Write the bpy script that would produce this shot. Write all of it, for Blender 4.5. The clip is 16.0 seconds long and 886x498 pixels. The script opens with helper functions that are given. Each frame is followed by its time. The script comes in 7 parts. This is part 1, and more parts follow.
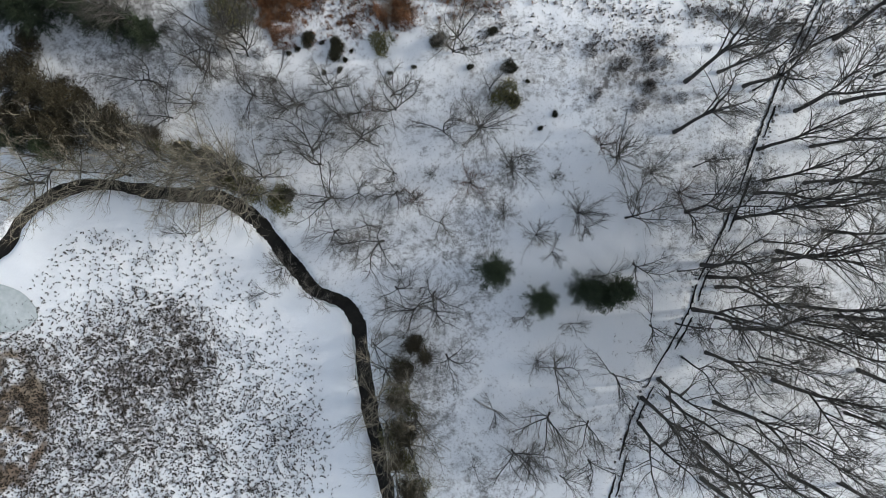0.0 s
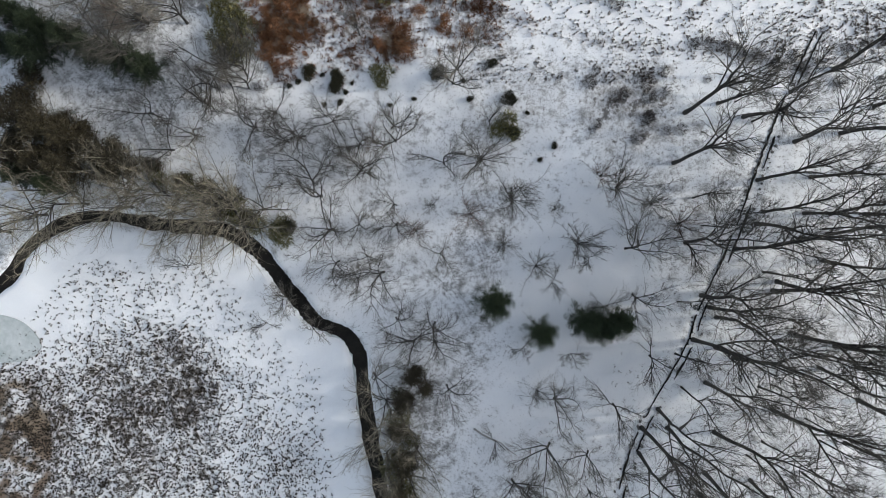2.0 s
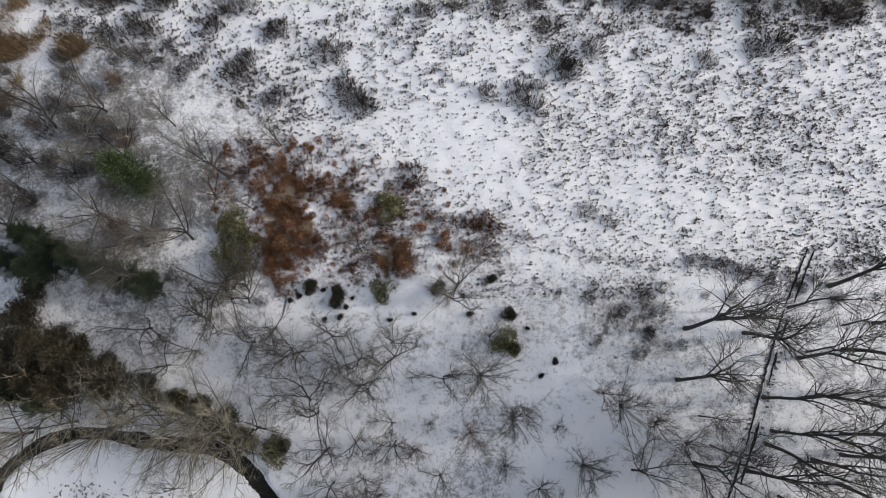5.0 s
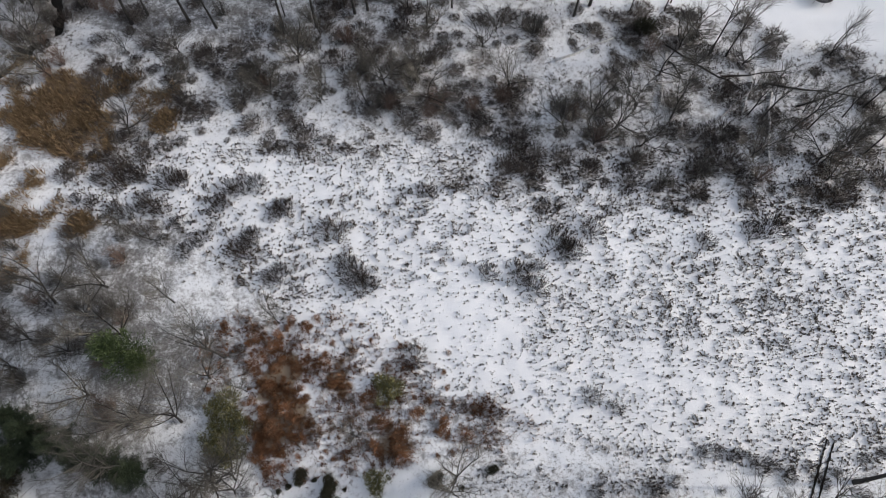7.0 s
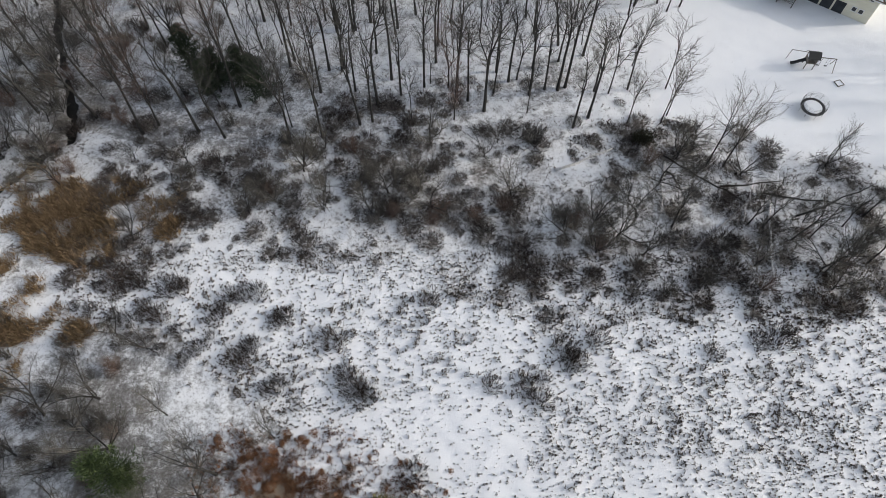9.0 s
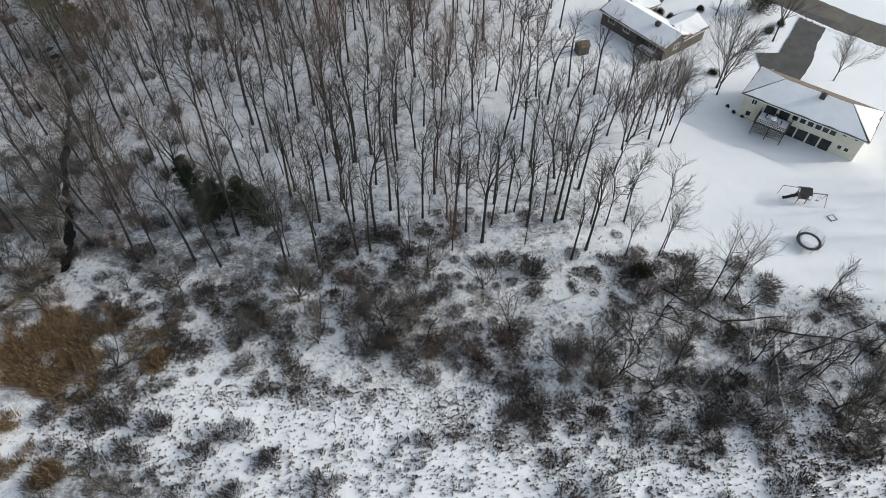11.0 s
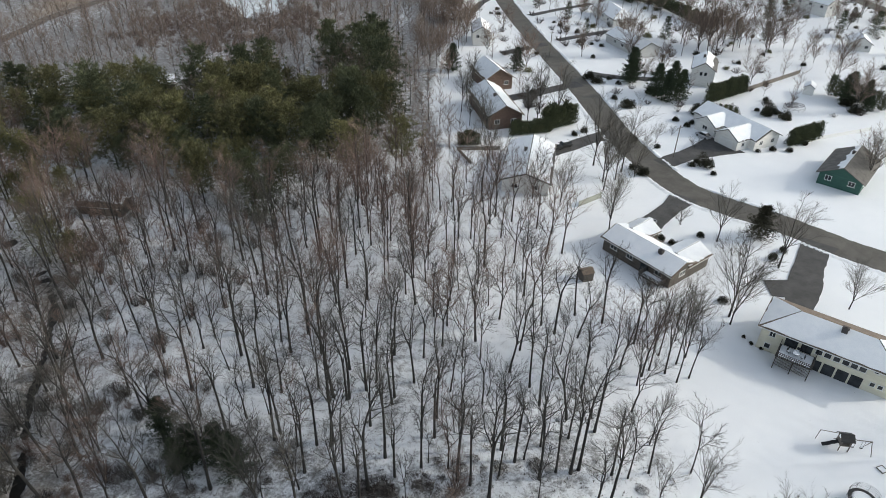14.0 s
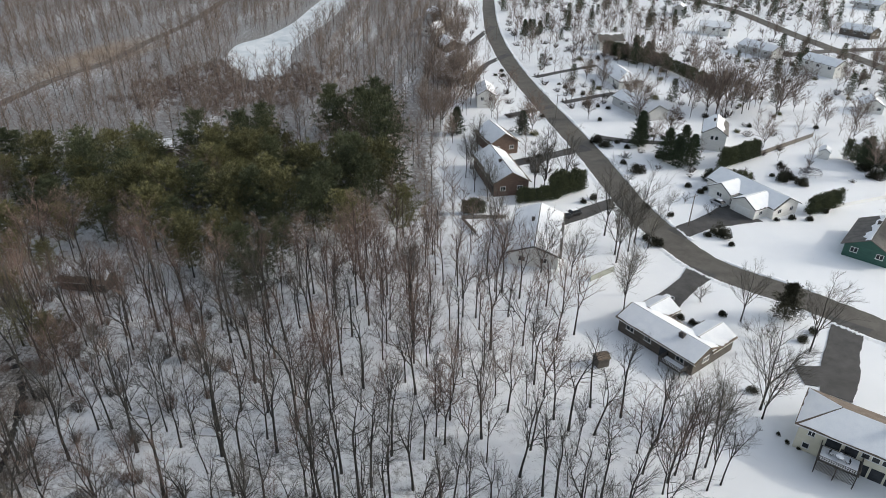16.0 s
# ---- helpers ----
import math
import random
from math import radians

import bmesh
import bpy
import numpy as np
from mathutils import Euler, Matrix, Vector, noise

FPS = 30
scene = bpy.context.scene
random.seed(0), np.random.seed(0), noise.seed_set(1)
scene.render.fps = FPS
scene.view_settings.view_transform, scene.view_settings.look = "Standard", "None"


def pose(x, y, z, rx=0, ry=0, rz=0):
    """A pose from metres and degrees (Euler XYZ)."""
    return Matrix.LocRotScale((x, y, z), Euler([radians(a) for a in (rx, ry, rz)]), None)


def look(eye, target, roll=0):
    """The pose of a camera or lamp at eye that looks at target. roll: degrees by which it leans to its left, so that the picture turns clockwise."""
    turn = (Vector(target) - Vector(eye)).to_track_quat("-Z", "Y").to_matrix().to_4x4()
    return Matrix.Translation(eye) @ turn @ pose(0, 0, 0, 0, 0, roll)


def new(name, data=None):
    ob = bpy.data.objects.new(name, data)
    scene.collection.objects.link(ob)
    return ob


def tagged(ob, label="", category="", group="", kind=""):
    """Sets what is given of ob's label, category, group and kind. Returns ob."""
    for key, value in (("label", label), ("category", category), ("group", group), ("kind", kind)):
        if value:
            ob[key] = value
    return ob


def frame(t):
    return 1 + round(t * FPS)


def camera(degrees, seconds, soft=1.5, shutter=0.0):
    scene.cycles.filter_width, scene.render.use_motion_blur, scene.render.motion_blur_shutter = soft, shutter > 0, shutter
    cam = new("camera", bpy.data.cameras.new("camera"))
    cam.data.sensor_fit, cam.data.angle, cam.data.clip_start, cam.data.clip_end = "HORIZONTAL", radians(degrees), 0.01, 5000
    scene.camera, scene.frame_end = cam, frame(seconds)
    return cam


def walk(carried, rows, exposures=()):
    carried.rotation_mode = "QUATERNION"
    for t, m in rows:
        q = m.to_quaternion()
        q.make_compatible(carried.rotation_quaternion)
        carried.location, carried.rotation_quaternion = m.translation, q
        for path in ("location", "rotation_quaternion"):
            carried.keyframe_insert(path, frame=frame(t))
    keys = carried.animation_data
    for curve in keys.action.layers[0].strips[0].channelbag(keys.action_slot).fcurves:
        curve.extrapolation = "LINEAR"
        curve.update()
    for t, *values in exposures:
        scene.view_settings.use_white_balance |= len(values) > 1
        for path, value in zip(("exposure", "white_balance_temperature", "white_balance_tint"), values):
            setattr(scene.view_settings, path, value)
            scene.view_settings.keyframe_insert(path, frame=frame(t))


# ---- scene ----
cam = camera(68.77, 16.0, 0.9)
SUN, SUN_WIDE, SKY, STOPS = 1.15, 1.3, 0.15, 0.62
ROWS = [
    (0, -0.404, 1.469, 74.952, -0.943, -0.343, -0.147),
    (0.5, -0.353, 2.221, 74.975, -1.048, -0.305, -0.170),
    (1, -0.297, 3.032, 75.055, -1.032, -0.265, -0.157),
    (1.5, -0.217, 4.001, 75.152, -1.032, -0.200, -0.177),
    (2, -0.090, 5.224, 75.252, -1.062, -0.095, -0.227),
    (2.5, 0.021, 6.685, 75.373, -1.116, -0.007, -0.183),
    (3, 0.106, 8.411, 75.468, -1.258, 0.065, -0.141),
    (3.5, 0.112, 10.336, 75.491, -0.636, 0.074, -0.084),
    (4, -0.011, 12.295, 75.436, 2.970, -0.049, -0.081),
    (4.5, -0.185, 14.268, 75.379, 7.906, -0.219, -0.102),
    (5, -0.239, 16.193, 75.315, 9.522, -0.257, -0.039),
    (5.2, -0.208, 16.900, 75.303, 11.300, -0.265, -0.040),
    (7.3, 0.654, 23.353, 75.498, 21.002, 0.211, 0.888),
    (7.5, 0.693, 23.758, 75.513, 21.202, 0.222, 1.030),
    (8, 0.659, 24.315, 75.591, 23.745, 0.277, 1.080),
    (8.5, 0.486, 24.672, 75.676, 23.693, 0.272, 0.979),
    (9, 0.307, 25.176, 75.713, 28.700, 0.144, 0.837),
    (9.2, 0.244, 25.439, 75.718, 30.346, 0.022, 0.932),
    (11.3, -0.164, 29.141, 75.771, 39.431, -0.511, 0.989),
    (11.5, -0.180, 29.614, 75.768, 40.278, -0.409, 0.928),
    (12, -0.173, 31.094, 75.698, 46.323, -0.465, 1.029),
    (12.5, -0.232, 32.678, 75.589, 48.054, -0.462, 1.021),
    (13, -0.354, 34.551, 75.500, 50.226, -0.591, 1.100),
    (13.5, -0.548, 36.407, 75.425, 55.188, -0.661, 1.075),
    (14, -0.684, 38.411, 75.379, 55.625, -0.762, 1.109),
    (14.5, -0.723, 40.729, 75.346, 59.574, -0.640, 1.094),
    (15, -0.680, 43.317, 75.314, 59.935, -0.743, 1.207),
    (15.5, -0.627, 45.987, 75.295, 60.108, -0.642, 1.419),
    (16, -0.557, 48.575, 75.270, 60.137, -0.588, 1.496),
]
walk(cam, [(t, pose(*place)) for t, *place in ROWS],
     [(0.0, STOPS + 0.05, 6350, 6.5), (3.0, STOPS + 0.03, 6450, 8.5), (5.0, STOPS - 0.08, 6600, 11.5), (8.5, STOPS - 0.08, 6600, 10), (11.5, STOPS - 0.02, 6450, 5.5), (13.0, STOPS, 6450, 5), (16.0, STOPS - 0.02, 6550, 7)])

# world, sun
world = bpy.data.worlds.new("sky")
scene.world = world
world.use_nodes = True
wn = world.node_tree
sky = wn.nodes.new("ShaderNodeTexSky")
sky.sky_type = "NISHITA"
sky.sun_disc = False
sky.sun_elevation = radians(24)
sky.sun_rotation = radians(85)
sky.air_density, sky.dust_density, sky.ozone_density = 1.0, 2.0, 1.0
wn.nodes["Background"].inputs["Strength"].default_value = SKY
haze = wn.nodes.new("ShaderNodeHueSaturation")
haze.inputs["Saturation"].default_value = 0.52
wn.links.new(sky.outputs[0], haze.inputs["Color"])
wn.links.new(haze.outputs[0], wn.nodes["Background"].inputs["Color"])
sun = new("sun", bpy.data.lights.new("sun", "SUN"))
sun.data.energy, sun.data.angle, sun.data.color = SUN, radians(SUN_WIDE), (1.0, 0.94, 0.86)
az, el = radians(5), radians(24)
sun.matrix_world = look((0, 0, 0), (-math.cos(az) * math.cos(el), -math.sin(az) * math.cos(el), -math.sin(el)))

# materials
def shader(name, rough=0.8, metal=0.0):
    m = bpy.data.materials.new(name)
    m.use_nodes = True
    p = m.node_tree.nodes["Principled BSDF"]
    p.inputs["Roughness"].default_value, p.inputs["Metallic"].default_value = rough, metal
    return m, m.node_tree, p


def node(nt, kind, **values):
    n = nt.nodes.new(kind)
    for k, v in values.items():
        n.inputs[k].default_value = v
    return n


def noise_tex(nt, scale, detail=4.0, rough=0.6, stretch=None, space="Object"):
    c = nt.nodes.new("ShaderNodeTexCoord")
    out = c.outputs[space]
    if stretch:
        mp = nt.nodes.new("ShaderNodeMapping")
        mp.inputs["Scale"].default_value = stretch
        nt.links.new(out, mp.inputs[0])
        out = mp.outputs[0]
    n = node(nt, "ShaderNodeTexNoise", Scale=scale, Detail=detail, Roughness=rough)
    nt.links.new(out, n.inputs["Vector"])
    return n.outputs["Fac"]


def ramp(nt, fac, *stops):
    r = nt.nodes.new("ShaderNodeValToRGB")
    while len(r.color_ramp.elements) < len(stops):
        r.color_ramp.elements.new(0.5)
    for e, (at, col) in zip(r.color_ramp.elements, stops):
        e.position, e.color = at, (*col, 1) if len(col) == 3 else col
    nt.links.new(fac, r.inputs[0])
    return r.outputs[0]


def math_node(nt, op, a, b=0.0, clamp=False):
    n = nt.nodes.new("ShaderNodeMath")
    n.operation, n.use_clamp = op, clamp
    for i, v in enumerate((a, b)):
        if isinstance(v, (int, float)):
            n.inputs[i].default_value = v
        else:
            nt.links.new(v, n.inputs[i])
    return n.outputs[0]


def mix(nt, fac, a, b, blend="MIX"):
    n = nt.nodes.new("ShaderNodeMix")
    n.data_type, n.blend_type = "RGBA", blend
    for sock, v in ((n.inputs[0], fac), (n.inputs[6], a), (n.inputs[7], b)):
        if isinstance(v, (int, float)):
            sock.default_value = v
        elif isinstance(v, tuple):
            sock.default_value = (*v, 1)
        else:
            nt.links.new(v, sock)
    return n.outputs[2]


def bump(nt, p, height, strength, dist=0.05):
    b = node(nt, "ShaderNodeBump", Strength=strength, Distance=dist)
    nt.links.new(height, b.inputs["Height"])
    nt.links.new(b.outputs[0], p.inputs["Normal"])


def rough_paint(name, a, b, scale, rough=0.8, fine=12.0, bumps=0.3, stretch=None, metal=0.0, per_object=0.0):
    """A surface between the colours a and b, varied at a coarse and a fine scale."""
    m, nt, p = shader(name, rough, metal)
    coarse = noise_tex(nt, scale, 5, 0.65, stretch)
    small = noise_tex(nt, scale * fine, 3, 0.6, stretch)
    both = math_node(nt, "ADD", math_node(nt, "MULTIPLY", coarse, 0.6), math_node(nt, "MULTIPLY", small, 0.4))
    col = ramp(nt, both, (0.36, a), (0.64, b))
    if per_object:
        info = nt.nodes.new("ShaderNodeObjectInfo")
        v = math_node(nt, "MULTIPLY_ADD", info.outputs["Random"], per_object)
        v.node.inputs[2].default_value = 1 - per_object / 2
        hsv = nt.nodes.new("ShaderNodeHueSaturation")
        nt.links.new(v, hsv.inputs["Value"])
        nt.links.new(col, hsv.inputs["Color"])
        col = hsv.outputs[0]
    nt.links.new(col, p.inputs["Base Color"])
    bump(nt, p, small, bumps, 0.03)
    return m


def island_leaf(name, a, b, rough=0.7):
    """Needles, blades and twigs whose pieces differ in colour one by one."""
    m, nt, p = shader(name, rough)
    geo = nt.nodes.new("ShaderNodeNewGeometry")
    info = nt.nodes.new("ShaderNodeObjectInfo")
    f = math_node(nt, "ADD", math_node(nt, "MULTIPLY", geo.outputs["Random Per Island"], 0.65), math_node(nt, "MULTIPLY", info.outputs["Random"], 0.35))
    nt.links.new(ramp(nt, f, (0.1, a), (0.9, b)), p.inputs["Base Color"])
    p.inputs["Specular IOR Level"].default_value = 0.2
    return m


def ground_material():
    m, nt, p = shader("snowy_ground", 0.75)
    at = nt.nodes.new("ShaderNodeVertexColor")
    at.layer_name = "cover"
    sep = nt.nodes.new("ShaderNodeSeparateColor")
    nt.links.new(at.outputs["Color"], sep.inputs[0])
    litter, marsh, reed = sep.outputs[0], sep.outputs[1], sep.outputs[2]
    big = noise_tex(nt, 0.10, 6, 0.6)
    mid = noise_tex(nt, 0.7, 6, 0.68)
    fine = noise_tex(nt, 6.0, 8, 0.78)
    snow = ramp(nt, math_node(nt, "ADD", math_node(nt, "MULTIPLY", big, 0.5), math_node(nt, "MULTIPLY", fine, 0.5)),
                (0.3, (0.74, 0.76, 0.79)), (0.7, (0.86, 0.87, 0.88)))
    leaf = ramp(nt, fine, (0.3, (0.045, 0.042, 0.041)), (0.7, (0.19, 0.18, 0.17)))
    # leaf litter that shows through thin snow under the trees
    thin = math_node(nt, "ADD", math_node(nt, "MULTIPLY", mid, 0.6), math_node(nt, "MULTIPLY", fine, 0.4))
    show = math_node(nt, "SUBTRACT", 0.71, math_node(nt, "MULTIPLY", litter, 0.33))
    f1 = math_node(nt, "MULTIPLY", math_node(nt, "SUBTRACT", thin, show), 9.0, True)
    f1 = math_node(nt, "MULTIPLY", f1, 0.78)
    speck = noise_tex(nt, 2.6, 9, 0.82)
    f4 = math_node(nt, "MULTIPLY", math_node(nt, "SUBTRACT", speck, math_node(nt, "SUBTRACT", 0.69, math_node(nt, "MULTIPLY", litter, 0.24))), 14.0, True)
    f4 = math_node(nt, "MULTIPLY", f4, 0.7)
    veil = math_node(nt, "MULTIPLY", litter, math_node(nt, "MULTIPLY", mid, 0.24))
    col = mix(nt, veil, snow, (0.33, 0.33, 0.335))
    col = mix(nt, f1, col, leaf)
    col = mix(nt, f4, col, (0.075, 0.066, 0.06))
    # sedge stubble
    v = node(nt, "ShaderNodeTexVoronoi", Scale=1.9, Randomness=1.0)
    tc = nt.nodes.new("ShaderNodeTexCoord")
    warp = mix(nt, 0.12, tc.outputs["Object"], node(nt, "ShaderNodeTexNoise", Scale=1.4, Detail=4.0).outputs["Color"], "ADD")
    nt.links.new(warp, v.inputs["Vector"])
    d = math_node(nt, "ADD", math_node(nt, "MULTIPLY", v.outputs["Distance"], 0.4), math_node(nt, "MULTIPLY", math_node(nt, "SUBTRACT", fine, 0.34), 1.3))
    d = math_node(nt, "ADD", d, math_node(nt, "MULTIPLY", math_node(nt, "SUBTRACT", mid, 0.5), 1.5))
    f2 = math_node(nt, "MULTIPLY", math_node(nt, "SUBTRACT", math_node(nt, "MULTIPLY", marsh, 0.70), d), 7.0, True)
    f2 = math_node(nt, "MULTIPLY", f2, 0.9)
    sedge = ramp(nt, mid, (0.3, (0.07, 0.062, 0.056)), (0.55, (0.15, 0.128, 0.108)), (0.75, (0.25, 0.19, 0.135)))
    col = mix(nt, math_node(nt, "MULTIPLY", marsh, math_node(nt, "MULTIPLY", fine, 0.5)), col, (0.46, 0.39, 0.31))
    col = mix(nt, f2, col, sedge)
    # rust and straw thatch
    f3 = math_node(nt, "MULTIPLY", math_node(nt, "SUBTRACT", math_node(nt, "ADD", reed, math_node(nt, "MULTIPLY", thin, 0.9)), 0.95), 6.0, True)
    thatch = ramp(nt, big, (0.35, (0.22, 0.135, 0.08)), (0.62, (0.40, 0.30, 0.19)))
    col = mix(nt, f3, col, mix(nt, 0.45, thatch, leaf))
    nt.links.new(col, p.inputs["Base Color"])
    bump(nt, p, thin, 0.45, 0.12)
    return m


GROUND = ground_material()
SNOW = rough_paint("snow", (0.76, 0.78, 0.81), (0.88, 0.89, 0.90), 0.5, 0.7, 14, 0.3)
BARK = rough_paint("bark", (0.012, 0.0115, 0.011), (0.05, 0.045, 0.040), 1.2, 0.95, 8, 0.6, (1, 1, 0.25), per_object=0.5)
TWIG = island_leaf("twig", (0.028, 0.027, 0.025), (0.115, 0.106, 0.093))
TWIG_GREY = island_leaf("grey_twig", (0.05, 0.046, 0.040), (0.19, 0.175, 0.15))
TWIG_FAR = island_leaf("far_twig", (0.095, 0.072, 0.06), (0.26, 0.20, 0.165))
TWIG_PALE = island_leaf("pale_twig", (0.09, 0.082, 0.064), (0.30, 0.27, 0.21))
TWIG_RED = island_leaf("red_twig", (0.066, 0.048, 0.040), (0.235, 0.168, 0.14))
STEM_DARK = island_leaf("dark_stem", (0.014, 0.013, 0.013), (0.090, 0.070, 0.060))
NEEDLE = island_leaf("needle", (0.024, 0.032, 0.019), (0.118, 0.13, 0.068))
NEEDLE_YOUNG = island_leaf("young_needle", (0.016, 0.026, 0.017), (0.075, 0.095, 0.052))
NEEDLE_FRESH = island_leaf("fresh_needle", (0.022, 0.037, 0.016), (0.105, 0.14, 0.056))
NEEDLE_OLIVE = island_leaf("olive_needle", (0.036, 0.038, 0.020), (0.20, 0.19, 0.085))
MASS_GREEN = island_leaf("brownish_needle", (0.016, 0.014, 0.010), (0.066, 0.056, 0.034))
JUNIPER = island_leaf("juniper", (0.016, 0.018, 0.012), (0.055, 0.052, 0.032))
RUST = island_leaf("rust_leaf", (0.085, 0.042, 0.023), (0.34, 0.17, 0.088))
STRAW = island_leaf("straw", (0.13, 0.085, 0.048), (0.38, 0.275, 0.16))
SEDGE = island_leaf("sedge_blade", (0.026, 0.022, 0.019), (0.13, 0.105, 0.08))
MEADOW = island_leaf("meadow_blade", (0.045, 0.036, 0.028), (0.21, 0.16, 0.12))
ASPHALT = rough_paint("asphalt", (0.060, 0.055, 0.048), (0.125, 0.115, 0.10), 0.25, 0.85, 25, 0.3)
TARMAC = rough_paint("driveway_tarmac", (0.035, 0.034, 0.034), (0.085, 0.082, 0.08), 0.35, 0.85, 25, 0.3)
WATER = rough_paint("creek_water", (0.006, 0.0055, 0.005), (0.02, 0.018, 0.015), 0.3, 0.3, 6, 0.3)
WATER.node_tree.nodes["Principled BSDF"].inputs["Specular IOR Level"].default_value = 0.12
ICE = rough_paint("pond_ice", (0.46, 0.52, 0.55), (0.84, 0.85, 0.86), 0.06, 0.5, 3, 0.15)
GREY_ICE = rough_paint("grey_ice", (0.36, 0.40, 0.40), (0.55, 0.58, 0.58), 0.2, 0.35, 10, 0.15)
STONE = rough_paint("field_stone", (0.06, 0.06, 0.06), (0.22, 0.21, 0.20), 1.5, 0.9, 8, 0.6, per_object=0.5)
SHINGLE = rough_paint("roof_shingle", (0.07, 0.065, 0.06), (0.15, 0.14, 0.13), 0.8, 0.9, 20, 0.5)
SHINGLE_BROWN = rough_paint("brown_shingle", (0.10, 0.075, 0.055), (0.20, 0.155, 0.12), 0.8, 0.9, 20, 0.5)
WALL_CREAM = rough_paint("cream_siding", (0.62, 0.585, 0.46), (0.72, 0.69, 0.57), 0.6, 0.7, 18, 0.2, (1, 1, 4))
WALL_WHITE = rough_paint("white_siding", (0.60, 0.59, 0.56), (0.74, 0.73, 0.70), 0.6, 0.7, 18, 0.2, (1, 1, 4))
WALL_BROWN = rough_paint("brown_siding", (0.06, 0.052, 0.043), (0.125, 0.108, 0.09), 0.6, 0.8, 18, 0.2, (1, 1, 4))
WALL_BRICK = rough_paint("red_brick", (0.095, 0.062, 0.048), (0.17, 0.115, 0.09), 0.9, 0.9, 18, 0.3, (1, 1, 4))
WALL_GREEN = rough_paint("green_siding", (0.022, 0.075, 0.058), (0.038, 0.11, 0.085), 0.6, 0.7, 18, 0.2, (1, 1, 4))
WALL_GREY = rough_paint("grey_siding", (0.38, 0.38, 0.37), (0.50, 0.50, 0.49), 0.6, 0.7, 18, 0.2, (1, 1, 4))
TRIM = rough_paint("white_trim", (0.66, 0.66, 0.64), (0.78, 0.78, 0.77), 1.0, 0.6, 10, 0.1)
PLANK = rough_paint("weathered_plank", (0.10, 0.09, 0.08), (0.25, 0.22, 0.19), 1.2, 0.9, 10, 0.4, (4, 1, 1))
DARK_TIMBER = rough_paint("dark_timber", (0.035, 0.032, 0.030), (0.10, 0.09, 0.08), 1.2, 0.9, 10, 0.4, (4, 1, 1))
FENCE = rough_paint("fence_board", (0.26, 0.27, 0.23), (0.40, 0.41, 0.36), 1.2, 0.9, 10, 0.3, (4, 1, 1))
METAL = rough_paint("galvanised_metal", (0.16, 0.16, 0.17), (0.30, 0.30, 0.31), 2.0, 0.45, 8, 0.1, metal=0.8)
BLACK = rough_paint("black_mat", (0.010, 0.010, 0.011), (0.03, 0.03, 0.032), 2.0, 0.7, 8, 0.2)
CAR_PAINT = rough_paint("silver_car_paint", (0.30, 0.31, 0.33), (0.42, 0.43, 0.45), 0.8, 0.3, 10, 0.05, metal=0.4)
CAR_DARK = rough_paint("dark_car_paint", (0.012, 0.013, 0.016), (0.03, 0.03, 0.034), 0.8, 0.3, 10, 0.05)
BRICK_CHIMNEY = rough_paint("chimney_brick", (0.045, 0.04, 0.038), (0.11, 0.095, 0.09), 1.5, 0.9, 12, 0.4)
LOG = rough_paint("bare_log", (0.34, 0.32, 0.30), (0.72, 0.71, 0.70), 1.2, 0.9, 8, 0.4, (3, 1, 1), per_object=0.6)


def window_glass():
    m, nt, p = shader("window_glass", 0.08)
    nt.links.new(ramp(nt, noise_tex(nt, 0.6), (0.3, (0.010, 0.012, 0.014)), (0.7, (0.04, 0.045, 0.05))), p.inputs["Base Color"])
    return m


GLASS = window_glass()

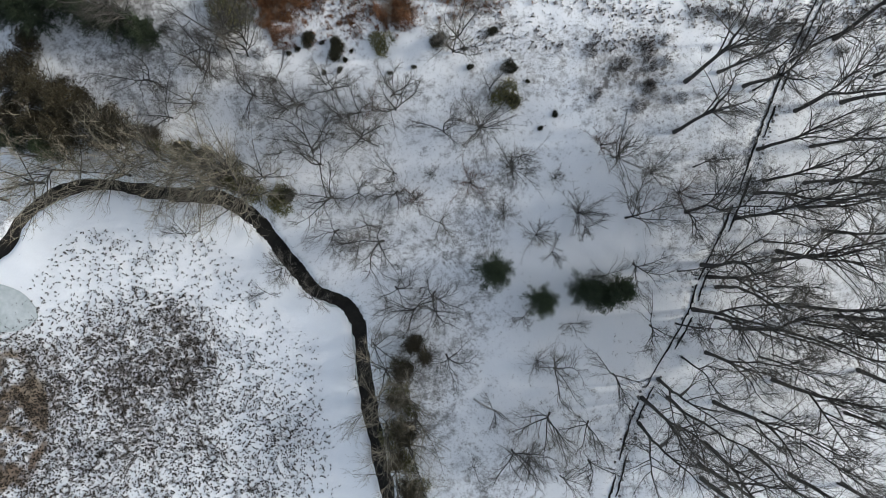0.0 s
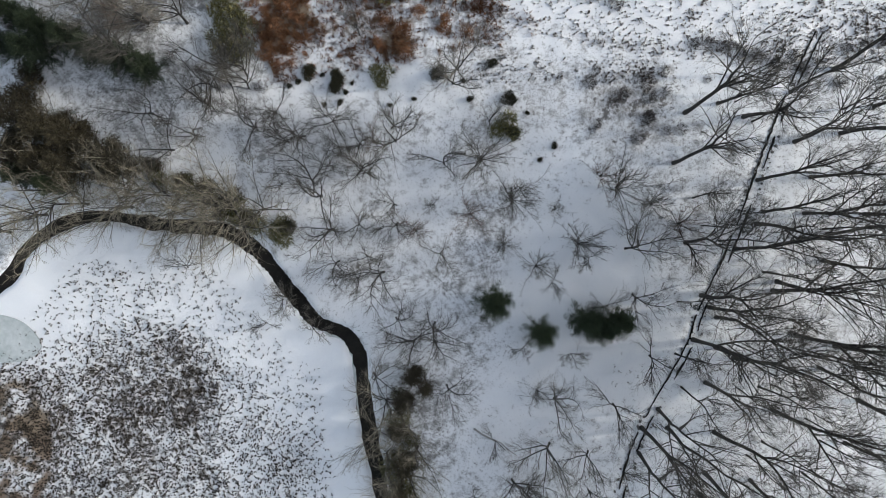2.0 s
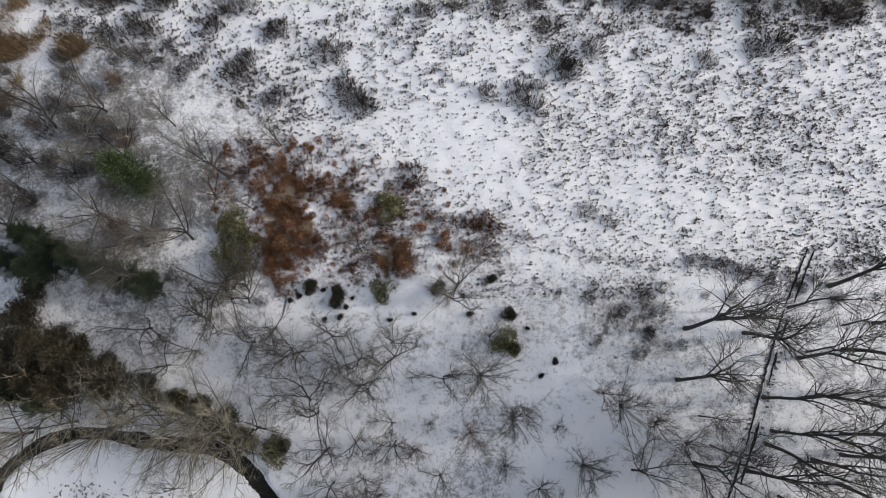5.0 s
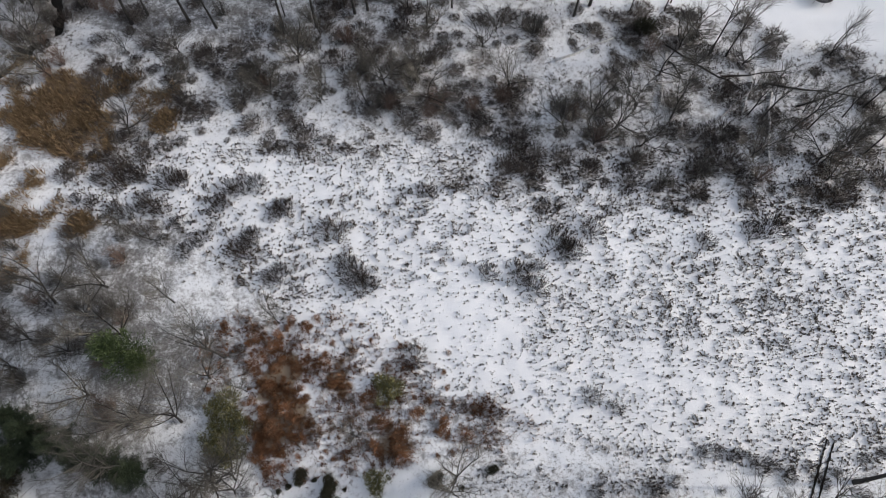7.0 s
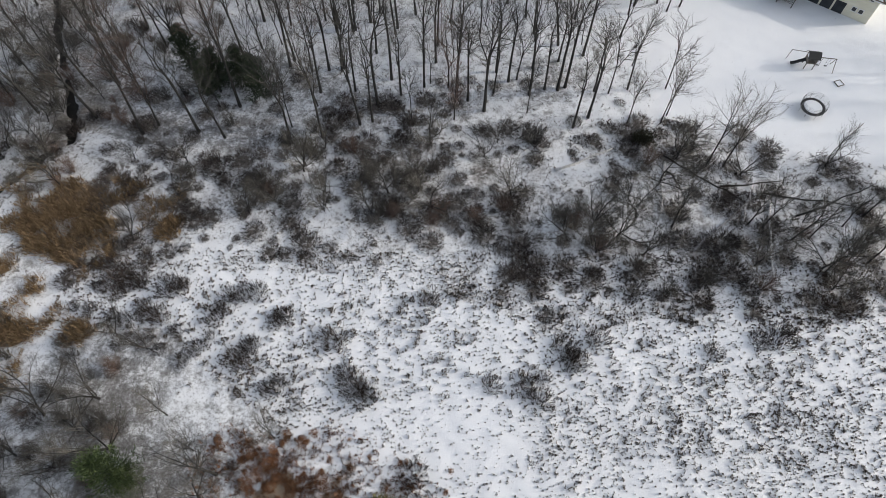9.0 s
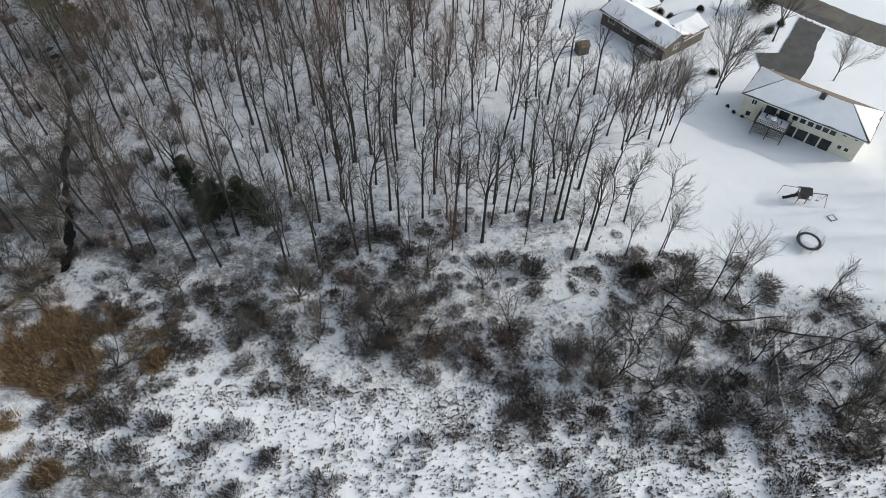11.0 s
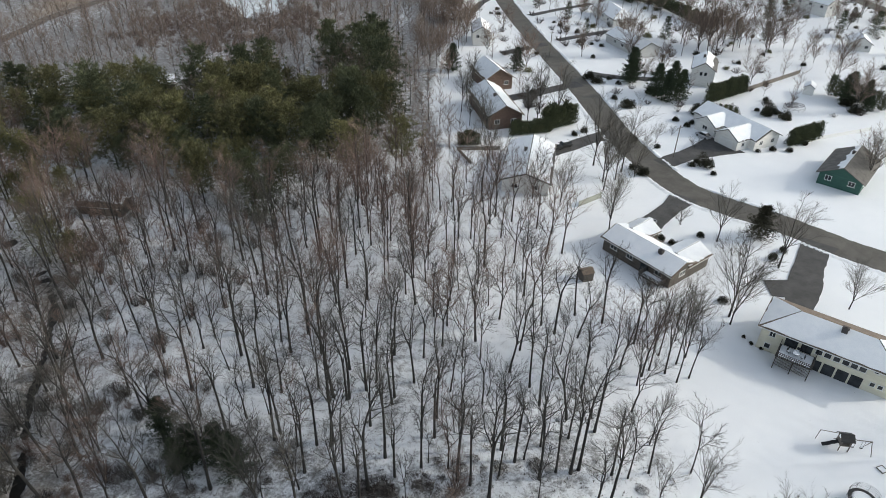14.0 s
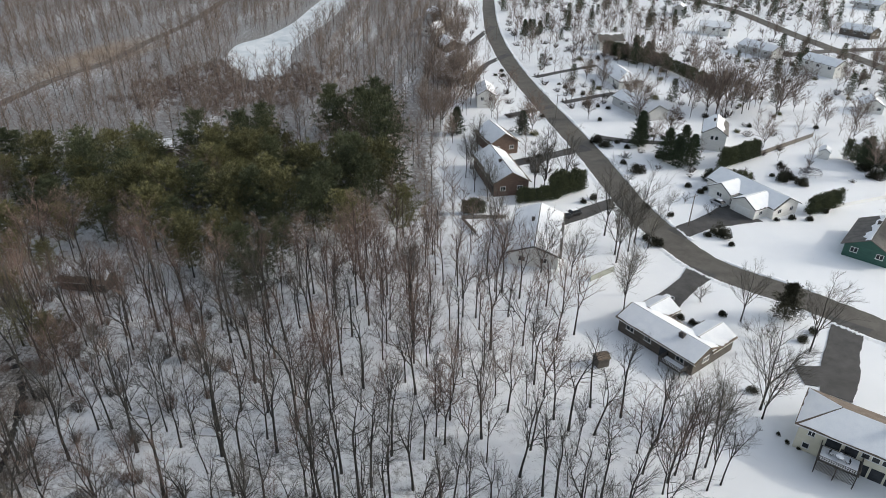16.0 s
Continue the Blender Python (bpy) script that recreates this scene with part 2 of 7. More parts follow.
# mesh helpers
class Geo:
    """Vertices and faces of one mesh."""

    def __init__(self):
        self.v, self.f = [], []

    def add(self, verts, faces):
        k = len(self.v)
        self.v.extend(tuple(p) for p in verts)
        self.f.extend(tuple(i + k for i in q) for q in faces)

    def box(self, c, s, rz=0.0, bevel=0.0):
        m = pose(*c, 0, 0, rz)
        x, y, z = (a / 2 for a in s)
        if bevel:
            b = bevel
            ring = [(-x + b, -y), (x - b, -y), (x, -y + b), (x, y - b), (x - b, y), (-x + b, y), (-x, y - b), (-x, -y + b)]
            pts = [(a * k, d * k2, h) for h, k, k2 in ((-z, 1, 1), (z - b, 1, 1), (z, (x - b) / x, (y - b) / y)) for a, d in ring]
            fs = [tuple(range(7, -1, -1)), tuple(range(16, 24))]
            fs += [(j * 8 + i, j * 8 + (i + 1) % 8, j * 8 + 8 + (i + 1) % 8, j * 8 + 8 + i) for j in (0, 1) for i in range(8)]
        else:
            pts = [(a, b2, d) for d in (-z, z) for a, b2 in ((-x, -y), (x, -y), (x, y), (-x, y))]
            fs = [(3, 2, 1, 0), (4, 5, 6, 7), (0, 1, 5, 4), (1, 2, 6, 5), (2, 3, 7, 6), (3, 0, 4, 7)]
        self.add([m @ Vector(p) for p in pts], fs)

    def tube(self, pts, radii, n=5, close=True):
        k = len(self.v)
        for i, (p, r) in enumerate(zip(pts, radii)):
            d = (pts[min(i + 1, len(pts) - 1)] - pts[max(i - 1, 0)]).normalized()
            a = d.orthogonal().normalized()
            b = d.cross(a)
            for j in range(n):
                w = 2 * math.pi * j / n
                self.v.append(tuple(p + a * (r * math.cos(w)) + b * (r * math.sin(w))))
        for i in range(len(pts) - 1):
            for j in range(n):
                a0, a1 = k + i * n + j, k + i * n + (j + 1) % n
                self.f.append((a0, a1, a1 + n, a0 + n))
        if close:
            self.f.append(tuple(k + (len(pts) - 1) * n + j for j in range(n)))
            self.f.append(tuple(k + j for j in range(n - 1, -1, -1)))

    def spike(self, p, q, r):
        """A three-sided twig from p to a point at q."""
        d = (q - p)
        a = d.orthogonal().normalized() * r
        b = d.normalized().cross(a)
        self.add([p + a, p - a * 0.5 + b * 0.87, p - a * 0.5 - b * 0.87, q], [(0, 1, 3), (1, 2, 3), (2, 0, 3)])

    def leaf(self, p, q, w, side):
        """A narrow pointed blade, folded along its middle."""
        c = p.lerp(q, 0.45)
        s = (q - p).cross(side)
        s = s.normalized() * w if s.length > 1e-6 else Vector((w, 0, 0))
        self.add([p, c + s, q, c - s], [(0, 1, 2), (0, 2, 3)])

    def slab(self, poly, thick):
        """A flat polygon, thickened along its normal."""
        p = [Vector(a) for a in poly]
        if all(abs(a[2] - p[0][2]) < 1e-6 for a in p) and sum(a[0] * b[1] - b[0] * a[1] for a, b in zip(p, p[1:] + p[:1])) < 0:
            p.reverse()
        n = (p[1] - p[0]).cross(p[2] - p[0]).normalized() * thick
        if all(abs(a[2] - p[0][2]) < 1e-6 for a in p):
            n = Vector((0, 0, thick))
        k = len(p)
        self.add(p + [a + n for a in p], [tuple(range(k - 1, -1, -1)), tuple(range(k, 2 * k))] + [(i, (i + 1) % k, k + (i + 1) % k, k + i) for i in range(k)])

    def mesh(self, name, mat, smooth=False):
        me = bpy.data.meshes.new(name)
        me.from_pydata(self.v, [], self.f)
        me.materials.append(mat)
        if smooth:
            me.polygons.foreach_set("use_smooth", [True] * len(me.polygons))
        me.update()
        return me

    def arrays(self):
        tri = []
        for q in self.f:
            tri.extend((q[0], q[i], q[i + 1]) for i in range(1, len(q) - 1))
        return np.array(self.v, np.float32), np.array(tri, np.int32)


def part(name, geo, mat, parent, label="", smooth=False):
    ob = new(name, geo.mesh(name, mat, smooth))
    ob.parent = parent
    return tagged(ob, label)


def root(name, label, category, group="", m=None):
    ob = tagged(new(name), label, category, group)
    if m is not None:
        ob.matrix_basis = m
    return ob


def joined(name, chunks, mat, label, category, kind="stuff"):
    """One mesh of many copies: chunks of (vertices, triangles, rows of x, y, z, turn, size)."""
    vs, fs, k = [], [], 0
    for v, f, rows in chunks:
        rows = np.asarray(rows, np.float32)
        if not len(rows):
            continue
        c, s = np.cos(rows[:, 3]), np.sin(rows[:, 3])
        x = (v[None, :, 0] * c[:, None] - v[None, :, 1] * s[:, None]) * rows[:, 4:5] + rows[:, 0:1]
        y = (v[None, :, 0] * s[:, None] + v[None, :, 1] * c[:, None]) * rows[:, 4:5] + rows[:, 1:2]
        z = v[None, :, 2] * rows[:, 4:5] + rows[:, 2:3]
        vs.append(np.stack([x, y, z], -1).reshape(-1, 3))
        fs.append((f[None] + (np.arange(len(rows)) * len(v))[:, None, None] + k).reshape(-1, 3))
        k += len(rows) * len(v)
    v, f = np.concatenate(vs).astype(np.float32), np.concatenate(fs).astype(np.int32)
    me = array_mesh(name, v, f, mat)
    return tagged(new(name, me), label, category, "", kind)


def array_mesh(name, v, f, mat):
    me = bpy.data.meshes.new(name)
    k = f.shape[1]
    me.vertices.add(len(v))
    me.vertices.foreach_set("co", v.astype(np.float32).ravel())
    me.loops.add(f.size)
    me.loops.foreach_set("vertex_index", f.ravel())
    me.polygons.add(len(f))
    me.polygons.foreach_set("loop_start", np.arange(0, f.size, k, dtype=np.int32))
    me.materials.append(mat)
    me.update(calc_edges=True)
    return me


def rvec(rng, s=1.0):
    return Vector((rng.uniform(-s, s), rng.uniform(-s, s), rng.uniform(-s, s)))


def inside(poly, x, y):
    hit = False
    for (x0, y0), (x1, y1) in zip(poly, poly[1:] + poly[:1]):
        if (y0 > y) != (y1 > y) and x < (x1 - x0) * (y - y0) / (y1 - y0) + x0:
            hit = not hit
    return hit


def line_gap(pts, x, y):
    """Distance of points (arrays) to a polyline, and its nearest parameter."""
    best = np.full(np.shape(x), 1e9)
    for (x0, y0), (x1, y1) in zip(pts, pts[1:]):
        dx, dy = x1 - x0, y1 - y0
        t = np.clip(((x - x0) * dx + (y - y0) * dy) / (dx * dx + dy * dy), 0, 1)
        best = np.minimum(best, np.hypot(x - x0 - t * dx, y - y0 - t * dy))
    return best


def smooth_line(pts, n=6):
    """Points along a Catmull-Rom curve through pts."""
    p = [Vector(a) for a in pts]
    p = [p[0] * 2 - p[1]] + p + [p[-1] * 2 - p[-2]]
    out = []
    for a, b, c, d in zip(p, p[1:], p[2:], p[3:]):
        for i in range(n):
            t = i / n
            out.append(0.5 * ((2 * b) + (c - a) * t + (2 * a - 5 * b + 4 * c - d) * t * t + (3 * b - a - 3 * c + d) * t ** 3))
    return [(q[0], q[1]) for q in out + [p[-2]]]


def ribbon(pts, widths, z0, z1, rng=None, wobble=0.0):
    """A strip of ground cover with thickness along a line."""
    geo = Geo()
    for i, (x, y) in enumerate(pts):
        a, b = Vector(pts[max(i - 1, 0)]), Vector(pts[min(i + 1, len(pts) - 1)])
        d = (b - a).normalized()
        n = Vector((-d[1], d[0]))
        w = np.interp(i / (len(pts) - 1), np.linspace(0, 1, len(widths)), widths) / 2
        wl, wr = (w + rng.uniform(-wobble, wobble), w + rng.uniform(-wobble, wobble)) if rng else (w, w)
        for h in (z0, z1):
            geo.v.append((x + n[0] * wl, y + n[1] * wl, h))
            geo.v.append((x - n[0] * wr, y - n[1] * wr, h))
    for i in range(len(pts) - 1):
        k = i * 4
        geo.f += [(k + 2, k + 3, k + 7, k + 6), (k, k + 2, k + 6, k + 4), (k + 3, k + 1, k + 5, k + 7)]
    return geo


LATTICE = np.random.RandomState(3).rand(256, 256)


def fbm(x, y, size, seed=0, octaves=4):
    """Smooth noise between 0 and 1 with blotches of about that size in metres."""
    out, amp, total = 0.0, 1.0, 0.0
    for o in range(octaves):
        u, v = np.asarray(x) / size * 2 ** o + 37.3 * seed + 11 * o + 900, np.asarray(y) / size * 2 ** o + 17.9 * seed + 5 * o + 900
        i, j = np.floor(u).astype(int), np.floor(v).astype(int)
        a, b = u - i, v - j
        a, b = a * a * (3 - 2 * a), b * b * (3 - 2 * b)
        g = lambda p, q: LATTICE[p % 256, q % 256]
        n = (g(i, j) * (1 - a) + g(i + 1, j) * a) * (1 - b) + (g(i, j + 1) * (1 - a) + g(i + 1, j + 1) * a) * b
        out, total, amp = out + amp * n, total + amp, amp * 0.55
    return np.clip((out / total - 0.5) * 1.7 + 0.5, 0, 1)


def scatter(x0, x1, y0, y1, step, jit):
    """Jittered spots over a rectangle."""
    x, y = np.meshgrid(np.arange(x0, x1, step), np.arange(y0, y1, step))
    r3 = np.random.RandomState(int(abs(x0) + y1))
    return x.ravel() + r3.uniform(-jit, jit, x.size), y.ravel() + r3.uniform(-jit, jit, x.size)

# the lie of the land
CREEK = smooth_line([(-66.3, -9.1), (-58.2, -5.1), (-50.9, 0.5), (-49.2, 3.3), (-46.6, 5.6), (-43.6, 7.1), (-40.3, 7.9), (-36.3, 7.4), (-31.7, 6.7), (-27.8, 6.4), (-24.5, 5.7), (-21.9, 3.9), (-19.9, 1.6), (-17.6, -1.4), (-15.2, -4.2), (-13.7, -5.1),
                     (-11.4, -6.1), (-10.0, -8.3), (-9.4, -11.9), (-9.1, -15.2), (-8.2, -19.9), (-7.2, -25.1), (-6.2, -31), (-5, -45)])
BROOK = smooth_line([(-80.9, 69.5), (-66.7, 73.1), (-62.9, 75.4), (-58.4, 81.8), (-55.6, 84.8), (-58.7, 93.8), (-64.4, 106.8), (-68.9, 121), (-76, 134), (-92.9, 149.2)])
DITCH = smooth_line([(43.9, 29.3), (40.5, 22.2), (37.7, 15.2), (33.9, 4.7), (30, -3.9), (28.7, -7.8), (22.9, -18.3), (20.3, -27), (18.3, -34.4)])
ROAD = smooth_line([(22.3, 591.0), (18.8, 503.0), (18.5, 426.2), (21.7, 372.0), (25.9, 335.1), (31.2, 301.1), (36.0, 273.5), (41.4, 243.0), (44.1, 223.6), (46.3, 207.3), (48.9, 195.6), (52.0, 185.1), (55.5, 177.0), (59.5, 171.8), (64.4, 167.7), (71.6, 162.4), (78.9, 155.6), (84.3, 150.4), (102.3, 136.5), (138.7, 105.0), (190.2, 61.6)], 8)
SIDE_ROAD = smooth_line([(150.4, 605.1), (168.1, 550.8), (182.5, 506.2), (188.7, 434.7), (193.5, 393.3), (198.3, 354.1), (204.8, 292.1), (212.4, 213.5)])
TRACK = smooth_line([(-174.5, 239), (-171.5, 280.9), (-169.6, 316.2), (-161.7, 345.8), (-161.2, 386.9), (-158.2, 439.7), (-162.7, 520.2), (-169, 641.3)])
POND = [(-111.2, 354.5), (-113.5, 383.9), (-104.5, 404.8), (-98.3, 444.4), (-97.9, 502.9), (-93.1, 563.9), (-72.5, 564.8), (-77.2, 515.8), (-78.1, 460.5), (-80.4, 421.6), (-82.8, 373.9), (-75.1, 331.4), (-89.5, 319.3)]
LOW_X, LOW_Y = [-90, -48, -34, -19, -5.5, 6.6, 17.3, 28, 41, 52, 90], [59.5, 55.9, 55.0, 43.1, 35.7, 31.5, 28.7, 27.2, 25.8, 26.5, 27.5]
TOP_X, TOP_Y = [-90, -46, -36, -21, -4, 6, 15, 26, 39, 55, 90], [61.5, 55.9, 62.6, 63.1, 61.4, 57.8, 54.0, 57.2, 54.4, 57.6, 61.4]
SWAMP_X, SWAMP_Y = [-90, -64, -45, -31, -7, 10, 18, 26, 35, 43, 50, 63, 90], [88.7, 88.3, 83.8, 82.1, 86.5, 88.9, 90.1, 88.2, 89.9, 87.5, 83.6, 80.7, 78.0]
LAWN_X = [(61.4, 89.2), (80.7, 62.9), (83.6, 49.8), (87.5, 42.8), (89.9, 34.7), (97.6, 34.6), (113.8, 34.8), (126.3, 39.2), (135.4, 31.9), (153, 24.4), (166.6, 14.9), (176, 5.5), (211.4, -1.6), (249.9, -4.7), (318.5, 2.1), (651.7, -3.2)]


def woods_edge(y):
    """The x at which the woods end and the gardens begin."""
    return np.interp(y, [a for a, _ in LAWN_X], [b for _, b in LAWN_X])


def soft(v, a, b):
    t = np.clip((v - a) / (b - a), 0, 1)
    return t * t * (3 - 2 * t)


def spot(x, y, cx, cy, rx, ry):
    return 1 - soft(np.hypot((x - cx) / rx, (y - cy) / ry), 0.45, 1.15)


def axis(a, b, step, far):
    core = list(np.arange(a, b + step / 2, step))
    lo, hi, s = [], [], step
    x = a
    while x > -far:
        s *= 1.22
        x -= s
        lo.append(x)
    x, s = b, step
    while x < far:
        s *= 1.22
        x += s
        hi.append(x)
    return np.array(lo[::-1] + core + hi)


def zones(x, y):
    """How much leaf litter, sedge and thatch show through the snow."""
    low, top, swamp = np.interp(x, LOW_X, LOW_Y), np.interp(x, TOP_X, TOP_Y), np.interp(x, SWAMP_X, SWAMP_Y)
    creek = line_gap(CREEK, x, y)
    cx = np.interp(y, [-45, -29, -22, -16, -10, -7, -5, -1, 4, 5.4, 7.4], [-5, -6, -8, -9.5, -10, -11, -14.6, -18.5, -22, -26, -40])
    west = (y < np.interp(x, [-66, -51, -44, -25, -18, -9.5, -5], [-9, 0.7, 6.5, 5, -1, -9, -28])) & (x < cx)
    rim = x - woods_edge(y) + 5 * (fbm(x, y, 3.5, 61) - 0.5)
    garden = rim > 0
    litter = np.where(y < low, 0.62 - 0.06 * soft(x, 26, 34) - 0.22 * spot(x, y, 15.2, -10, 12, 16) + 0.22 * spot(x, y, -41.9, 39.9, 22, 22), 0.0)
    litter = np.where((y > top) & ~garden, 0.62, litter)
    litter = np.where((y > swamp) & ~garden, 0.68 - 0.18 * soft(x, -50, 20) + 0.24 * (1 - soft(y, 92, 110)) * (1 - soft(x, 26, 38)), litter)
    litter = np.where((y > 185) & ~garden, 1.0, litter)
    litter = np.where(garden & (y > 60), 0.04 + (0.10 + 0.5 * fbm(x, y, 22, 12) ** 2) * soft(y, 190, 300), litter)
    # litter taken away here to lighten a floor that lies too dark in tree shade
    litter = litter - 0.32 * spot(x, y, 16.1, 0.1, 9, 14) * (y < low)
    litter = np.where((y > 60) & ~garden, litter * (1 - 0.85 * soft(rim, -7, 0)), litter)
    litter = np.where(west, 0.05, litter)
    marsh = np.where(west, 0.16, 0.0)
    marsh = np.where(west, np.maximum.reduce([marsh, 0.50 * spot(x, y, -38.2, -18.2, 22, 16), 0.68 * spot(x, y, -35.2, -12.1, 13, 9.5), 0.68 * spot(x, y, -48.3, -15.2, 9, 9), 0.46 * spot(x, y, -28.2, -20.2, 16, 9),
                                               0.50 * spot(x, y, -44.4, -26.3, 14, 8), 0.40 * spot(x, y, -20.1, -24.3, 8, 9)]), marsh)
    marsh = np.where(west, marsh * soft(creek, 3.0, 6.5), marsh)
    marsh = marsh * 0.95
    meadow = (y > low - 1.5) & (y < top + 1.5) & ~garden
    marsh = np.where(meadow, 0.20 + 0.20 * spot(x, y, 35.8, 44.6, 14, 9) + 0.16 * spot(x, y, 15.9, 42.4, 10, 7) + 0.16 * spot(x, y, 31.9, 28.3, 30, 4)
                     + 0.18 * spot(x, y, -22, 48.1, 12, 8) + 0.12 * spot(x, y, 49.8, 36.5, 10, 12) - 0.10 * spot(x, y, 3.9, 44.3, 9, 9), marsh)
    marsh = np.where((y > top) & (y < swamp) & ~garden, 0.40 * (0.4 + 1.1 * fbm(x, y, 4.0, 9)), marsh)
    marsh = np.maximum(marsh, np.maximum(0.50 * spot(x, y, 22, 20.1, 8, 7), 0.30 * spot(x, y, 8, 20.1, 9, 9)) * (y < low + 2))
    wx, wy = x + 14 * (fbm(x, y, 6, 81) - 0.5), y + 9 * (fbm(x, y, 5, 82) - 0.5)
    reed = np.maximum.reduce([0.62 * spot(x, y, -18.5, 32, 4.6, 10), 0.5 * spot(x, y, -12.5, 35.1, 4.5, 4), 0.52 * spot(x, y, -6, 28.6, 5.5, 4.5), 0.42 * spot(x, y, 3, 30.1, 9, 4), 0.42 * spot(x, y, -13, 33.1, 15, 11),
                              0.78 * spot(wx, wy, -51.5, 70.9, 14, 6.5), 0.8 * spot(wx, wy, -57.2, 53.8, 11, 8), 0.62 * spot(x, y, -51.3, -19.2, 9, 12), 0.45 * spot(x, y, -24, 38, 6, 6),
                              0.5 * spot(x, y, -80.6, 305.8, 30, 18), 0.45 * spot(x, y, -119.5, 354.5, 12, 40), 0.6 * spot(x, y, -168.9, 358.1, 14, 160), np.where((y > 185) & ~garden, 0.34 + 0.16 * fbm(x, y, 30, 14), 0.0)])
    near_brook = 1 - soft(line_gap(BROOK, x, y), 2, 9)
    marsh = np.where(~garden & (y > 60), np.maximum(marsh, 0.62 * near_brook), marsh)
    blot, patch = fbm(x, y, 7.0, 1), fbm(x, y, 2.4, 2)
    litter = litter * (0.72 + 0.56 * blot)
    marsh = marsh * (0.62 + 0.55 * blot + 0.25 * patch)
    reed = reed * (0.45 + 1.1 * patch)
    return litter, marsh, reed


def land(x, y):
    """Height of the ground."""
    creek, brook, ditch = line_gap(CREEK, x, y), line_gap(BROOK, x, y), line_gap(DITCH, x, y)
    bank = 0.35 * (fbm(x, y, 2.0, 7) - 0.5)
    wide = creek + bank * 1.1 + 0.08 * (1 - soft(x, -34, -24))
    z = -0.75 * (1 - soft(wide, 0.45, 1.2)) - 0.6 * (1 - soft(brook + 3.2 * bank, 0.1, 1.0)) - (0.16 - 0.04 * (fbm(x, y, 2.2, 17) - 0.42)) * (1 - soft(ditch, 0.55, 1.4))
    rough = np.where(x > woods_edge(y), 0.02, 0.07) * (np.abs(y - 45) < 90) * soft(ditch, 0.7, 2.2)
    z = z + rough * (np.sin(x * 1.3 + 1.7 * np.sin(y * 0.9)) * np.sin(y * 1.1 + 1.3 * np.sin(x * 0.7)) + 0.6 * np.sin(x * 0.31 + 2) * np.sin(y * 0.27))
    pond = (np.hypot((x + 92) / 34, (y - 402) / 112) < 1.1) | (np.hypot((x + 50.7) / 6, (y + 6.1) / 5) < 1)
    for line, half in ((ROAD, 7), (SIDE_ROAD, 7)):
        z = z * soft(line_gap(line, x, y), half, half + 5)
    return np.where(pond, np.minimum(z, 0) * 0.3 - 0.02, z)


HEIGHTS = {}


def mounds():
    """Where the swamp shrubs stand, with their sizes."""
    r2 = random.Random(77)
    out = []
    for x in np.arange(-48, 66, 2.75):
        for y in np.arange(50, 100, 2.6):
            px, py = float(x + r2.uniform(-1.2, 1.2)), float(y + r2.uniform(-1.1, 1.1))
            top, swamp = np.interp(px, TOP_X, TOP_Y) + 2.0, np.interp(px, SWAMP_X, SWAMP_Y) - 0.5
            clear = math.hypot((px - 1) / 8, (py - 64.5) / 2.6) < 1 or math.hypot((px - 13) / 9, (py - 78.5) / 3) < 1
            clump = float(fbm(px, py, 9.0, 51))
            chance = (0.92 if px < 24 else 0.68) * min(1.0, 0.36 + 1.25 * clump) if top < py < swamp else (0.30 if swamp <= py < swamp + 12 and px < 12 else 0.0)
            if not clear and r2.random() < chance and line_gap(BROOK, np.array([px]), np.array([py]))[0] > 2.5:
                out.append((px, py, 0.35 + 1.25 * r2.random() ** 1.3))
    return out


MOUNDS = mounds() + [(-10.9, 80.2, 1.7), (-7.3, 73.1, 1.5), (-1.8, 72.3, 1.5), (3.6, 71.4, 1.5), (7.9, 73.8, 1.6), (10.7, 75.7, 1.2), (12.6, 81.5, 1.1), (-2, 79.8, 1.2), (-6.2, 85.3, 1.3), (9.9, 62.9, 1.5), (15.6, 64.2, 1.4), (18.8, 62.2, 1.5), (25.6, 63.9, 1.7), (36.6, 67.9, 1.8), (46.5, 59.7, 1.4), (51.3, 59, 1.4)]


def height(x, y):
    """The ground's height at one spot."""
    i, j = int(np.searchsorted(HEIGHTS["x"], x)), int(np.searchsorted(HEIGHTS["y"], y))
    return float(HEIGHTS["z"][j, i])


def build_ground():
    xs, ys = axis(-72, 92, 0.44, 3500), axis(-42, 128, 0.44, 3500)
    gx, gy = np.meshgrid(xs, ys)
    z = land(gx, gy)
    nx, ny = len(xs), len(ys)
    v = np.stack([gx, gy, z], -1).reshape(-1, 3)
    i = np.arange(ny - 1)[:, None] * nx + np.arange(nx - 1)[None]
    f = np.stack([i, i + 1, i + nx + 1, i + nx], -1).reshape(-1, 4).astype(np.int32)
    me = array_mesh("ground", v, f, GROUND)
    me.polygons.foreach_set("use_smooth", [True] * len(me.polygons))
    HEIGHTS["x"], HEIGHTS["y"], HEIGHTS["z"] = xs, ys, z
    lit, mar, ree = zones(gx, gy)
    for sx, sy, sr in MOUNDS:
        i0, i1 = np.searchsorted(xs, (sx - 2.5, sx + 2.5))
        j0, j1 = np.searchsorted(ys, (sy - 2.5, sy + 2.5))
        wx, wy = gx[j0:j1, i0:i1], gy[j0:j1, i0:i1]
        mar[j0:j1, i0:i1] = np.maximum(mar[j0:j1, i0:i1], 0.85 * spot(wx, wy, sx, sy, 1.15 * sr, 1.15 * sr))
    col = np.stack([lit, mar, ree, np.ones_like(lit)], -1)
    at = me.color_attributes.new("cover", "FLOAT_COLOR", "POINT")
    at.data.foreach_set("color", np.clip(col, 0, 1).astype(np.float32).ravel())
    tagged(new("ground", me), "snow-covered ground with leaf litter, sedge and thatch showing through", "ground", "", "structure")


